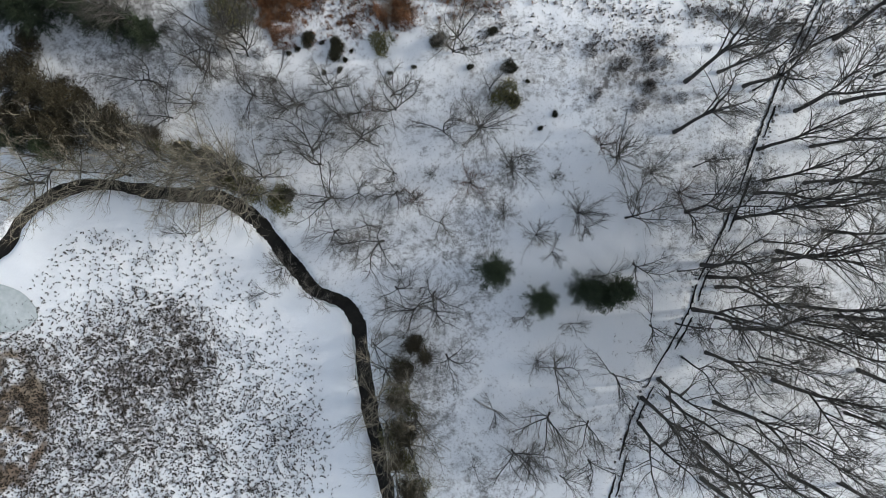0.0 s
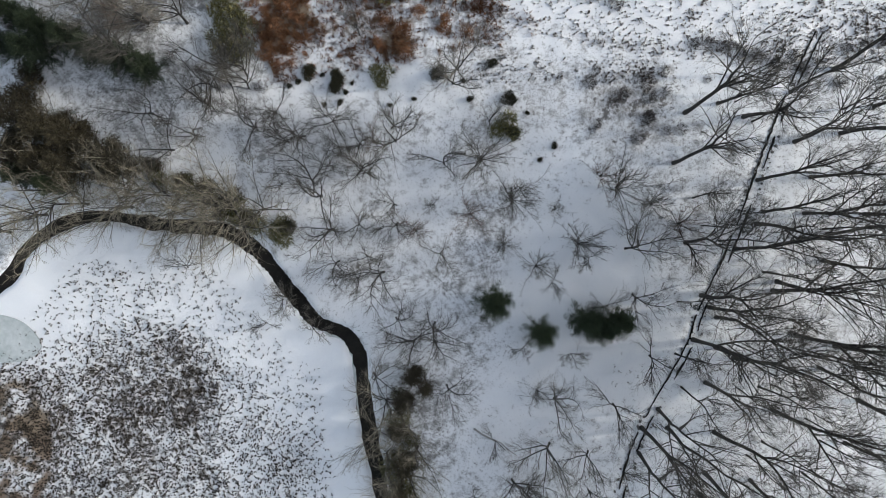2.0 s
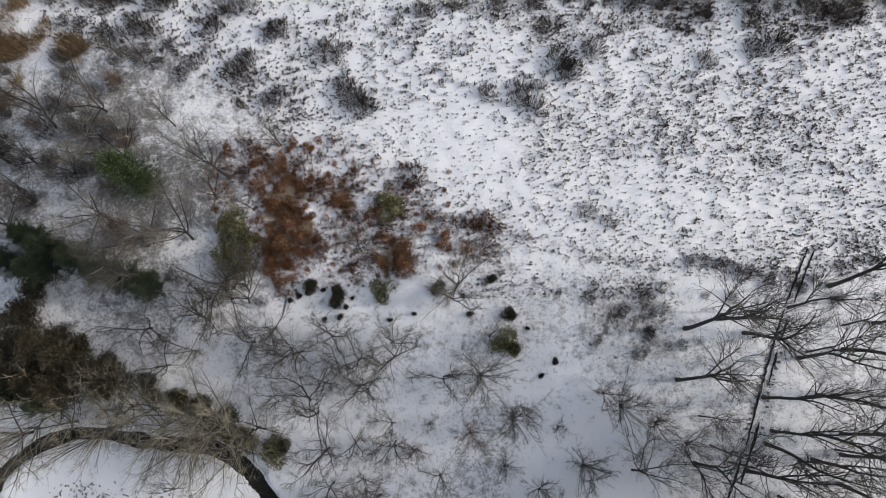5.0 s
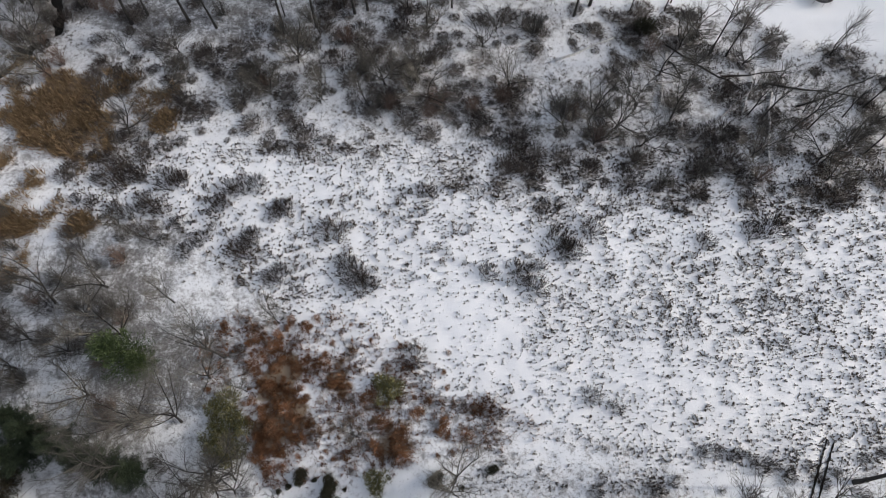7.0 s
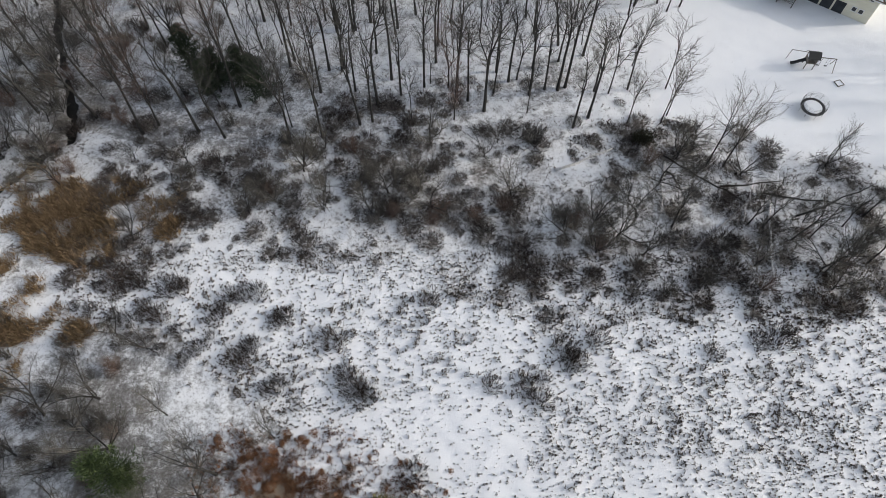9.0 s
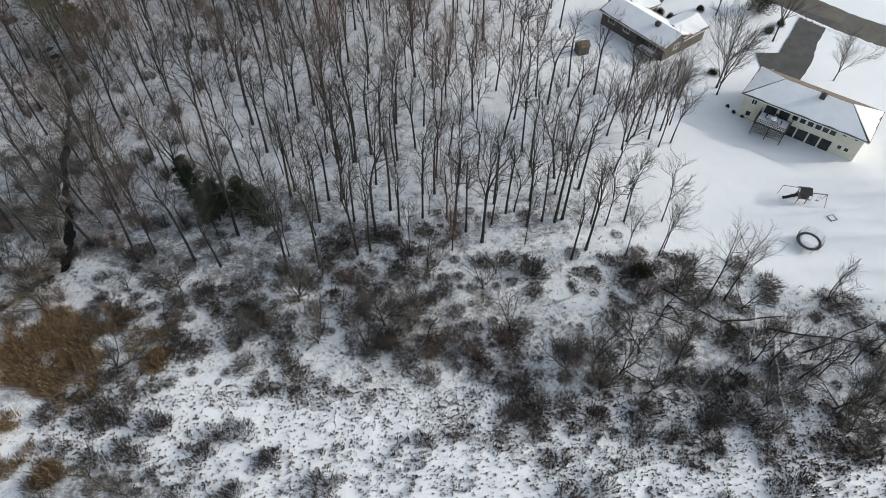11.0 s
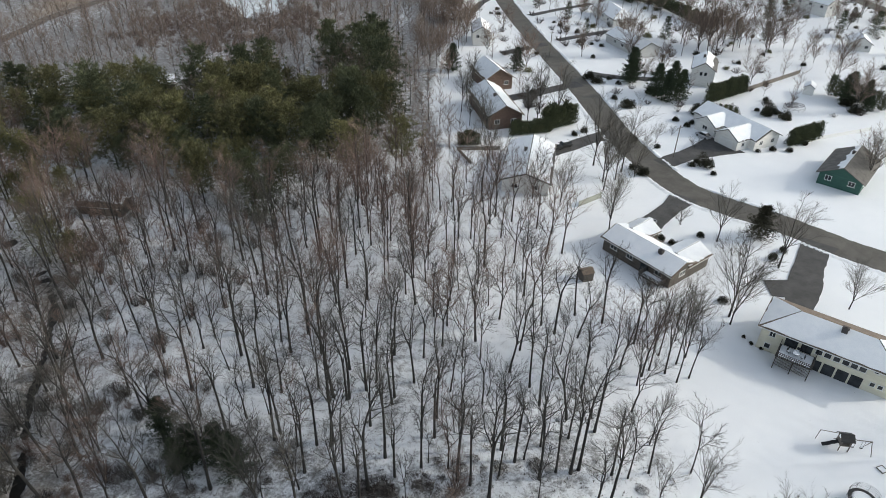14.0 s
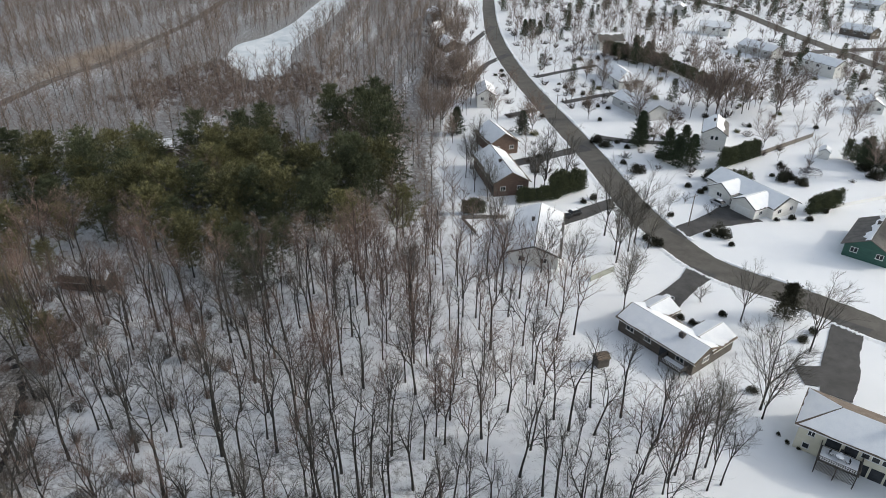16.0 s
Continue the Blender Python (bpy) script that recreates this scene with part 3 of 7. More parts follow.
def dense(line, n):
    return [(a[0] + (b[0] - a[0]) * i / n, a[1] + (b[1] - a[1]) * i / n) for a, b in zip(line, line[1:]) for i in range(n)]


def ragged(line):
    """A line whose points stray a little."""
    r2 = random.Random(19)
    return [(a + r2.uniform(-0.06, 0.06), b + r2.uniform(-0.06, 0.06)) for a, b in line]


build_ground()
rng = random.Random(11)


def setting(name, geo, mat, label, category, smooth=False):
    return tagged(new(name, geo.mesh(name, mat, smooth)), label, category, "", "structure")


setting("water", ribbon(CREEK, [3.0, 3.0], -0.60, -0.36), WATER, "dark open creek water between snowy banks", "water")
setting("water", ribbon(BROOK, [2.6, 2.6], -0.50, -0.34), WATER, "dark brook water under bare trees", "water")


def ditch_water():
    """Two broken threads of water along the sides of the ditch."""
    r2, geo = random.Random(3), Geo()
    line = ragged(dense(DITCH, 4))
    for side in (-1, 1):
        i = 1
        while i < len(line) - 8:
            n = r2.randint(18, 46) if side < 0 else r2.randint(8, 24)
            run = line[i:i + n]
            if len(run) > 4:
                thread = ribbon(beside(run, side, 0.36 + r2.uniform(-0.06, 0.06)), [0.10, r2.uniform(0.20, 0.34), r2.uniform(0.12, 0.22), r2.uniform(0.18, 0.30), 0.09], -0.30, -0.07, r2, 0.05)
                geo.add(thread.v, thread.f)
            i += n + (r2.randint(-1, 2) if side < 0 else r2.randint(2, 8))
    return geo


def beside(line, side, off):
    """The points of a line, moved sideways."""
    out = []
    for a, p, b in zip(line, line[1:], line[2:]):
        d = (Vector(b) - Vector(a)).normalized()
        out.append((p[0] - d[1] * side * off, p[1] + d[0] * side * off))
    return out


setting("water", ditch_water(), WATER, "broken threads of dark water in a shallow ditch", "water")


def flat(poly, z, thick):
    geo = Geo()
    geo.slab([(x, y, z) for x, y in poly], thick)
    return geo


setting("creek_ice", ribbon(beside([p for p in CREEK if p[0] > -17 and -17 < p[1] < -3.5], -1, 0.95), [0.25, 0.55, 0.35, 0.5, 0.2], -0.44, -0.33, random.Random(9), 0.14), GREY_ICE, "grey ice ledge along the bank of the creek", "ice")
setting("pond_ice", flat([(x, y) for x, y in smooth_line(POND + POND[:1], 4)][:-1][::-1], 0.03, 0.05), ICE, "frozen pond with snow and grey ice patches", "ice")
setting("pond_ice", flat(smooth_line([(-56.2, -5.1), (-53.2, -3.5), (-49.7, -4.1), (-47.6, -5.6), (-46.8, -7.6), (-49.2, -9.1), (-53.2, -8.7), (-56.2, -5.1)], 4)[:-1][::-1], 0.05, 0.05), GREY_ICE, "grey frozen puddle in the marsh", "ice")
setting("road", ribbon(ROAD, [8.2, 8.2], 0.02, 0.10, rng, 0.18), ASPHALT, "worn grey-brown asphalt street cleared of snow", "road")
setting("road", ribbon(SIDE_ROAD, [8.5, 8.5], 0.02, 0.10, rng, 0.2), ASPHALT, "grey asphalt side street cleared of snow", "road")
setting("road", ribbon(smooth_line([(160.4, 380.2), (188.5, 391.8), (202, 394.9), (221.2, 398.3), (270, 407.4)]), [6.5, 6.5], 0.03, 0.11), ASPHALT, "grey asphalt cross street", "road")


def bank(line, side, half):
    """A low uneven ridge of ploughed snow along a road."""
    r2 = random.Random(half * 7 + side)
    geo, k = Geo(), 0
    for i in range(1, len(line) - 1):
        d = (Vector(line[i + 1]) - Vector(line[i - 1])).normalized()
        n = Vector((-d[1], d[0])) * side
        p, w, h = Vector(line[i]), r2.uniform(0.7, 1.3), r2.uniform(0.12, 0.34)
        e = half + r2.uniform(-0.15, 0.25)
        for o, z in ((e, 0.0), (e + w * 0.3, h), (e + w * 0.7, h * 0.8), (e + w + 0.4, -0.02)):
            q = p + n * o
            geo.v.append((q[0], q[1], z))
        if k:
            b = len(geo.v) - 8
            geo.f += [(b + j, b + j + 1, b + j + 5, b + j + 4) for j in range(3)]
        k += 1
    return geo


def between(line, a, b):
    """The stretch of a line whose y lies between a and b."""
    return [p for p in line if a < p[1] < b]


FINE_ROAD = dense(ROAD, 5)
for side, spans in ((1, ((73, 137), (138, 208), (214, 244), (252, 276), (283, 434), (447, 597))), (-1, ((73, 148), (161, 174), (184, 206), (215, 242), (251, 291), (300, 325), (336, 597)))):
    for a, b in spans:
        setting("snow_bank", bank(between(FINE_ROAD, a, b), -side, 4.15), SNOW, "low ridge of ploughed snow along the street", "snow bank", True)
setting("track", ribbon(TRACK, [5, 5], 0.0, 0.06, rng, 0.6), rough_paint("dirt_track", (0.07, 0.055, 0.045), (0.20, 0.17, 0.15), 0.3, 0.95), "brown dirt track through the woods", "track")


LAID = []


def driveway(pts, widths, label="dark tarmac driveway cleared of snow"):
    LAID.append(0.006)
    return setting("driveway", ribbon(smooth_line(pts), widths, 0.03, 0.11 + sum(LAID), rng, 0.12), TARMAC, label, "driveway")


driveway([(64.1, 132.3), (68.2, 138.9), (71.8, 145.2), (75.5, 150.8), (77.8, 154.0)], [5.0, 6.2, 5.6, 5.6, 8.0])
driveway([(60.5, 137.8), (64.3, 137.6), (67.8, 138.1)], [5.0, 5.6, 4.4], "dark tarmac turning bay beside a driveway")
driveway([(41.5, 157.8), (45.2, 161.8), (50.0, 167.1), (54.8, 172.6)], [6.5, 5.0, 4.4, 6.5])
driveway([(25.7, 196.0), (31.1, 198.8), (37.8, 203.7), (44.8, 207.5)], [6.2, 5.0, 4.4, 6.0])
driveway([(16.7, 232.9), (24, 236.5), (32.3, 241.8), (41.7, 247.2)], [4.5, 4.5, 4.0, 5.0])
driveway([(22.7, 225.4), (23.2, 232.1), (25, 237.1)], [2.4, 3.0, 5.0], "dark tarmac spur of a driveway")
driveway([(74.7, 202.4), (68.4, 198.6), (61.2, 194.5), (53.5, 189.4)], [12.0, 8.0, 5.0, 5.5])
driveway([(32.6, 331.6), (47.1, 342.8), (63.9, 354.2)], [3.2, 3.0, 3.0])
driveway([(40.1, 295.3), (50.7, 302.1), (63, 309.5)], [3.2, 3.0, 3.0])
driveway([(17.4, 277.8), (25.3, 283.2), (34.8, 290.5)], [3.4, 3.2, 4.0])
driveway([(4.8, 391.3), (11, 414.8), (19.3, 442.7)], [3.2, 3.0, 4.0])
driveway([(8.2, 337.6), (13.3, 354.4), (24.9, 374.1)], [3.2, 3.0, 4.0])
driveway([(45.8, 257.4), (58.5, 253.4), (71.2, 252.8), (88.1, 248.9)], [4.0, 3.2, 3.0, 3.0])

# bare trees
def limb(geo, p, d, length, r0, r1, seg, sides, rise, wob, rng):
    pts, q = [p.copy()], p.copy()
    d = d.normalized()
    for i in range(seg):
        d = (d + Vector((0, 0, rise)) + rvec(rng, wob)).normalized()
        q = q + d * (length / seg)
        pts.append(q.copy())
    geo.tube(pts, [r0 + (r1 - r0) * i / seg for i in range(seg + 1)], sides, False)
    return pts, d


def along(pts, t):
    k = min(int(t * (len(pts) - 1)), len(pts) - 2)
    return pts[k].lerp(pts[k + 1], t * (len(pts) - 1) - k)


def fork(d, angle, rng):
    """The direction d, turned aside by an angle in radians."""
    side = d.cross(rvec(rng))
    side = side.normalized() if side.length > 1e-4 else d.orthogonal().normalized()
    return (d * math.cos(angle) + side * math.sin(angle)).normalized()


def tree_geo(seed, h, split=0.4, leaders=3, spread=0.35, n2=6, n3=5, n4=4, girth=1.0, twig=1.0, bend=0.05, gnarl=0.12):
    """The trunk and the crown of a bare tree of height h that splits into leaders at that share of its height."""
    rng = random.Random(seed)
    trunk, crown = Geo(), Geo()
    r = h * 0.0095 * girth
    pts, p, d = [], Vector((0, 0, -0.15)), (Vector((0, 0, 1)) + rvec(rng, bend)).normalized()
    for i in range(6):
        pts.append(p.copy())
        d = (d + rvec(rng, bend) + Vector((0, 0, 0.05))).normalized()
        p = p + d * (h * split / 5)
    trunk.tube(pts, [r * 1.5, r * 1.08, r * 0.98, r * 0.92, r * 0.86, r * 0.8], 7)
    top = pts[-1]
    for i in range(leaders):
        a = i * 6.2832 / leaders + rng.uniform(-0.6, 0.6)
        e = spread * rng.uniform(0.15, 0.5) if i == 0 else spread * rng.uniform(0.7, 1.35)
        ld = (d + Vector((math.cos(a) * math.tan(e), math.sin(a) * math.tan(e), 0))).normalized()
        ln = h * (1 - split) * (rng.uniform(0.95, 1.08) if i == 0 else rng.uniform(0.7, 1.0))
        start = top if i == 0 else along(pts, rng.uniform(0.7, 0.99))
        rl = r * (0.74 if i == 0 else rng.uniform(0.46, 0.68))
        lp, _ = limb(trunk, start, ld, ln, rl, 0.018, 8, 5, 0.05, gnarl, rng)
        for j in range(n2):
            t = 0.10 + 0.88 * (j + rng.random()) / n2
            q = along(lp, min(t, 0.99))
            bd = fork((along(lp, min(t + 0.1, 1.0 - 1e-6)) - along(lp, max(0, t - 0.1))).normalized(), rng.uniform(0.5, 0.95), rng)
            bl = ln * rng.uniform(0.34, 0.64) * (1.12 - 0.7 * t)
            bp, be = limb(crown, q, bd, bl, rl * 0.5 * (1.1 - t) + 0.016 * twig, 0.008, 4, 3, 0.07, gnarl * 1.3, rng)
            for k in range(n3):
                u = 0.15 + 0.83 * (k + rng.random()) / n3
                c = along(bp, min(u, 0.99))
                cd = (fork((bp[-1] - bp[0]).normalized(), rng.uniform(0.4, 0.85), rng) + Vector((0, 0, 0.18))).normalized()
                cl = bl * rng.uniform(0.36, 0.6) * (1.15 - 0.5 * u) + 0.2
                mid = c + (cd + rvec(rng, gnarl)).normalized() * cl * 0.5
                tip = mid + (cd + rvec(rng, gnarl * 2)).normalized() * cl * 0.5
                crown.tube([c, mid], [0.013 * twig, 0.009 * twig], 3, False)
                crown.spike(mid, tip, 0.009 * twig)
                for m in range(n4):
                    f = 0.15 + 0.8 * (m + rng.random()) / n4
                    w = c.lerp(mid, f * 2) if f < 0.5 else mid.lerp(tip, f * 2 - 1)
                    td = fork(cd, rng.uniform(0.4, 0.8), rng) + Vector((0, 0, 0.15))
                    crown.spike(w, w + td * cl * rng.uniform(0.35, 0.65), 0.006 * twig)
    return trunk, crown


def spray_geo(seed, h, stems=16, lean=0.6, side=7, r=0.035):
    """Many slim stems that fan out from one stool, with fine side twigs."""
    rng = random.Random(seed)
    trunk, crown = Geo(), Geo()
    trunk.tube([Vector((0, 0, -0.15)), Vector((0, 0, 0.25)), Vector((0.02, 0.03, 0.5))], [r * 5, r * 4, r * 2.5], 7)
    for i in range(stems):
        a, e = i * 2.4 + rng.uniform(-0.4, 0.4), lean * math.sqrt((i + 0.5) / stems) * rng.uniform(0.75, 1.15)
        d = Vector((math.cos(a) * math.sin(e), math.sin(a) * math.sin(e), math.cos(e)))
        ln = h * rng.uniform(0.7, 1.05)
        p = Vector((rng.uniform(-0.1, 0.1), rng.uniform(-0.1, 0.1), 0.2))
        lp, _ = limb(trunk, p, d, ln, r * rng.uniform(0.7, 1.5), 0.010, 7, 4, 0.02, 0.17, rng)
        for j in range(side):
            t = 0.25 + 0.72 * (j + rng.random()) / side
            q = along(lp, min(t, 0.99))
            bd = fork(d, rng.uniform(0.3, 0.7), rng)
            bl = ln * rng.uniform(0.14, 0.46) * (1.2 - 0.6 * t)
            crown.tube([q, q + bd * bl * 0.5], [0.016, 0.011], 3, False)
            m = q + bd * bl * 0.5
            crown.spike(m, m + (bd + rvec(rng, 0.4)) * bl * 0.5, 0.011)
            for _ in range(4):
                w = q.lerp(m, rng.random())
                crown.spike(w, w + fork(bd, rng.uniform(0.3, 0.9), rng) * bl * rng.uniform(0.3, 0.8), 0.009)
    return trunk, crown


def bare_tree(name, label, group, geos, twig_mat):
    """The first tree of a kind, to be copied."""
    ob = root(name, label, "tree", group)
    part("trunk", geos[0], BARK, ob, "", True)
    part("crown", geos[1], twig_mat, ob, "bare branches and twigs")
    return ob


def place(kind, x, y, size=1.0, turn=0.0, z=None, tilt=0.0):
    h = height(x, y) if z is None else z
    m = pose(x, y, h, tilt, 0, turn) @ Matrix.Scale(size, 4)
    first = kind["ob"]
    if not kind.get("used"):
        kind["used"] = [(c.name.split(".")[0], c.data, c.get("label", "")) for c in first.children]
        first.matrix_basis = m
        return first
    twin = tagged(new(first.name.split(".")[0]), first["label"], first["category"], first["group"])
    twin.matrix_basis = m
    for name, data, label in kind["used"]:
        tagged(new(name, data), label).parent = twin
    return twin


def kinds(make, n):
    return [{"ob": make(i)} for i in range(n)]


# boxes for copies: the first copy of a kind is the thing itself
SMALL = kinds(lambda i: bare_tree("bare_tree", "small crooked wide-spreading leafless tree standing in snow", "small bare trees",
                                  tree_geo(20 + i, 7.4, 0.12 + 0.05 * (i % 3), 4 + i % 2, 0.74, 8, 7, 4, 1.6, 1.15, 0.12, 0.20), TWIG_GREY if i % 2 else TWIG), 6)
SPRAY = kinds(lambda i: bare_tree("bare_tree", "bushy leafless tree with many stems fanning from one base", "small bare trees",
                                  spray_geo(30 + i, 5.6, 18 + 3 * i, 0.68, 10, 0.030), TWIG_GREY if i % 2 else TWIG_RED), 4)
TALL = kinds(lambda i: bare_tree("tall_bare_tree", "tall slender leafless forest tree with dark bark", "forest trees",
                                 tree_geo(40 + i, 19.5, 0.30 + 0.09 * (i % 3), 2 + i % 3, 0.36, 12 - 2 * (i % 3), 6, 5, 1.0, 1.6, 0.06, 0.13), TWIG), 8)
STOUT = kinds(lambda i: bare_tree("tall_bare_tree", "tall straight leafless tree with a stout dark trunk", "forest trees",
                                  tree_geo(170 + i, 20.0, 0.52 + 0.06 * (i % 2), 2 + i % 2, 0.24, 9, 6, 4, 1.0, 1.5, 0.035, 0.12), TWIG), 5)
RED = kinds(lambda i: bare_tree("maple_tree", "tall leafless maple with reddish-brown twigs", "forest trees",
                                tree_geo(60 + i, 17.0, 0.32, 3, 0.40, 10, 6, 5, 0.9, 1.8, 0.03), TWIG_RED), 3)
PALE = kinds(lambda i: bare_tree("creek_tree", "large pale leafless tree leaning over the creek", "creek trees",
                                 tree_geo(70 + i, 12.0, 0.15, 6, 0.7, 7, 5, 2, 1.3, 1.5, 0.08, 0.10), TWIG_PALE), 4)
YARD = kinds(lambda i: bare_tree("garden_tree", "spreading leafless shade tree in a snowy garden", "garden trees",
                                 tree_geo(80 + i, 12.0, 0.22 + 0.05 * i, 5, 0.42, 9, 7, 5, 1.0, 1.25, 0.03, 0.09), TWIG_GREY), 4)
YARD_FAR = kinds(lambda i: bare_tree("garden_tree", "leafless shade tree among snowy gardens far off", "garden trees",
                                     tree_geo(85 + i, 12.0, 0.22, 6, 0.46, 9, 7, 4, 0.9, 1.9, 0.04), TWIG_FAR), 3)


# evergreens
def pine_geo(seed, h, w, base=0.2, levels=15, per=6, clumps=6, droop=-0.1, blade=0.55, conic=0.6, tuft=5):
    rng = random.Random(seed)
    trunk, crown = Geo(), Geo()
    pts = [Vector((rng.uniform(-0.1, 0.1), rng.uniform(-0.1, 0.1), h * i / 5 - 0.1)) for i in range(6)]
    trunk.tube(pts, [h * 0.014 * (1 - i / 5.5) for i in range(6)], 6)
    for i in range(levels):
        t = base + (1 - base) * (i + 0.5) / levels
        reach = w * ((1 - t) / (1 - base)) ** conic * (0.55 + 0.45 * min(1, (t - base) / (0.2 * (1 - base)) + 0.35))
        for j in range(per):
            a = i * 1.1 + j * 6.28 / per + rng.uniform(-0.4, 0.4)
            ln = reach * rng.uniform(0.45, 1.3) + 0.15
            d = Vector((math.cos(a), math.sin(a), 0.35 + 0.5 * t))
            bp, bd = limb(crown, along(pts, min(t, 0.99)), d, ln, 0.035, 0.012, 3, 3, droop, 0.1, rng)
            for k in range(clumps):
                u = 0.25 + 0.75 * (k + rng.random()) / clumps
                q = along(bp, min(u, 0.99)) + rvec(rng, 0.10 * reach)
                for _ in range(tuft):
                    off = rvec(rng, blade * 0.75)
                    b = q + Vector((off[0], off[1], off[2] * 0.3))
                    dd = (bd * 0.8 + rvec(rng, 0.8) + Vector((0, 0, 0.4))).normalized()
                    crown.leaf(b, b + dd * blade * rng.uniform(0.6, 1.2), blade * 0.1, rvec(rng))
    return trunk, crown


def evergreen(name, label, group, geos, mat):
    ob = root(name, label, "tree", group)
    part("trunk", geos[0], BARK, ob, "", True)
    part("crown", geos[1], mat, ob, "clumps of needles")
    return ob


PINE = kinds(lambda i: evergreen("pine_tree", "tall dark green pine with uneven layered boughs", "pine grove", pine_geo(100 + i, 17.0, 7.8 + 0.7 * i, 0.16, 10, 7, 7, 0.03, 0.70, 0.50 - 0.06 * i, 15), NEEDLE), 3)
PINE_OLIVE = kinds(lambda i: evergreen("pine_tree", "tall olive-green pine with uneven layered boughs", "pine grove", pine_geo(110 + i, 15.0, 8.0 + 0.7 * i, 0.18, 9, 7, 7, 0.03, 0.70, 0.46 - 0.08 * i, 15), NEEDLE_OLIVE), 2)
YOUNG = kinds(lambda i: evergreen("young_pine", "young dark green pine in the snow", "young pines", pine_geo(120 + i, 6.5, 2.3, 0.06, 13, 8, 8, 0.0, 0.30, 0.6, 11), NEEDLE_YOUNG), 2)
SPRUCE = kinds(lambda i: evergreen("spruce_tree", "dark conical spruce in a garden", "spruces", pine_geo(130 + i, 8.0, 3.1, 0.01, 16, 10, 7, -0.08, 0.34, 0.7, 12), NEEDLE_YOUNG), 2)


# shrubs
def shrub_geo(seed, h, w, stems=55, side=2, r=0.016, lean=1.0, core=0.25):
    rng = random.Random(seed)
    geo = Geo()
    for i in range(stems):
        a, b = rng.uniform(0, 6.28), math.sqrt(rng.random())
        p = Vector((math.cos(a) * b * w * core, math.sin(a) * b * w * core, -0.05))
        q = Vector((math.cos(a) * b * w * lean, math.sin(a) * b * w * lean, h * math.sqrt(max(0.05, 1 - 0.75 * b * b)) * rng.uniform(0.7, 1.1)))
        m = p.lerp(q, 0.55) + rvec(rng, 0.12 * w)
        geo.tube([p, m], [r, r * 0.8], 3, False)
        geo.spike(m, q, r * 0.8)
        for _ in range(side):
            s = m.lerp(q, rng.uniform(0, 0.6))
            geo.spike(s, s + ((q - p).normalized() + rvec(rng, 0.9)) * rng.uniform(0.2, 0.45) * h, r * 0.7)
    return geo


def mound_geo(seed, h=0.8, w=1.3, n=420):
    """A low dome of tangled dark twigs."""
    rng = random.Random(seed)
    geo = Geo()
    for i in range(n):
        a, b = rng.uniform(0, 6.28), math.sqrt(rng.random())
        top = h * (1 - 0.7 * b * b)
        p = Vector((math.cos(a) * b * w, math.sin(a) * b * w * 0.85, top * rng.uniform(-0.05, 0.75)))
        geo.spike(p, p + Vector((math.cos(a) * b * 0.4, math.sin(a) * b * 0.4, 0.3)) * rng.uniform(0.4, 1.2) + rvec(rng, 0.28), 0.022)
    return geo


def bush_geo(seed, h, w, n=320, blade=0.3):
    rng = random.Random(seed)
    geo = Geo()
    lumps = [(rng.uniform(-0.45, 0.45) * w, rng.uniform(-0.45, 0.45) * w, rng.uniform(0.55, 1.0)) for _ in range(5)]
    for i in range(n):
        x, y, k = rng.choice(lumps)
        a, e = rng.uniform(0, 6.28), math.asin(rng.uniform(-0.1, 1))
        d = Vector((math.cos(a) * math.cos(e), math.sin(a) * math.cos(e), math.sin(e)))
        p = Vector((x, y, 0.1)) + Vector((d[0] * w * 0.6 * k, d[1] * w * 0.6 * k, abs(d[2]) * h * k)) * rng.uniform(0.3, 1.0)
        geo.leaf(p, p + (d + rvec(rng, 0.7)).normalized() * blade * rng.uniform(0.6, 1.3), blade * 0.2, rvec(rng))
    return geo


def shrub(name, label, category, group, pname, geo, mat):
    ob = root(name, label, category, group)
    part(pname, geo, mat, ob)
    return ob


SWAMP = kinds(lambda i: shrub("swamp_shrub", "dark leafless shrub mound in snowy swamp", "shrub", "swamp shrubs", "clump", mound_geo(200 + i), STEM_DARK), 4)
THICKET = kinds(lambda i: shrub("tall_shrub", "tall brown leafless shrub with many stems", "shrub", "thicket", "clump", shrub_geo(210 + i, 3.6, 1.7, 80, 4, 0.02), TWIG_RED if i % 2 else TWIG), 4)
GREY = kinds(lambda i: shrub("grey_shrub", "low grey leafless shrub poking through snow", "shrub", "grey shrubs", "clump", shrub_geo(220 + i, 0.9, 1.3, 130, 3, 0.019, 1.0, 0.8), STEM_DARK), 3)
RUSTY = kinds(lambda i: shrub("rusty_shrub", "rust-brown shrub still holding dead leaves", "shrub", "rusty shrubs", "leaves", bush_geo(230 + i, 1.3, 1.5, 800, 0.19), RUST), 3)
BUSH = kinds(lambda i: shrub("evergreen_bush", "low dark evergreen bush in the snow", "bush", "evergreen bushes", "foliage", bush_geo(240 + i, 1.3, 1.2, 2000, 0.17), JUNIPER), 3)
OLIVE = kinds(lambda i: shrub("evergreen_bush", "wide olive-brown evergreen bush", "bush", "evergreen bushes", "foliage", bush_geo(250 + i, 1.6, 1.6, 1300, 0.22), NEEDLE_OLIVE), 2)
CEDAR = kinds(lambda i: shrub("hedge_cedar", "narrow dark green cedar of a clipped row", "hedge", "hedge cedars", "foliage",
                              pine_geo(260 + i, 3.6, 0.9, 0.0, 11, 5, 3, 0.15, 0.55, 0.3)[1], NEEDLE), 2)
DARK_PINE = kinds(lambda i: evergreen("young_pine", "brownish-green pine at the edge of the woods", "young pines", pine_geo(140 + i, 8.0, 2.9, 0.12, 12, 6, 8, 0.0, 0.45, 0.55), MASS_GREEN), 2)
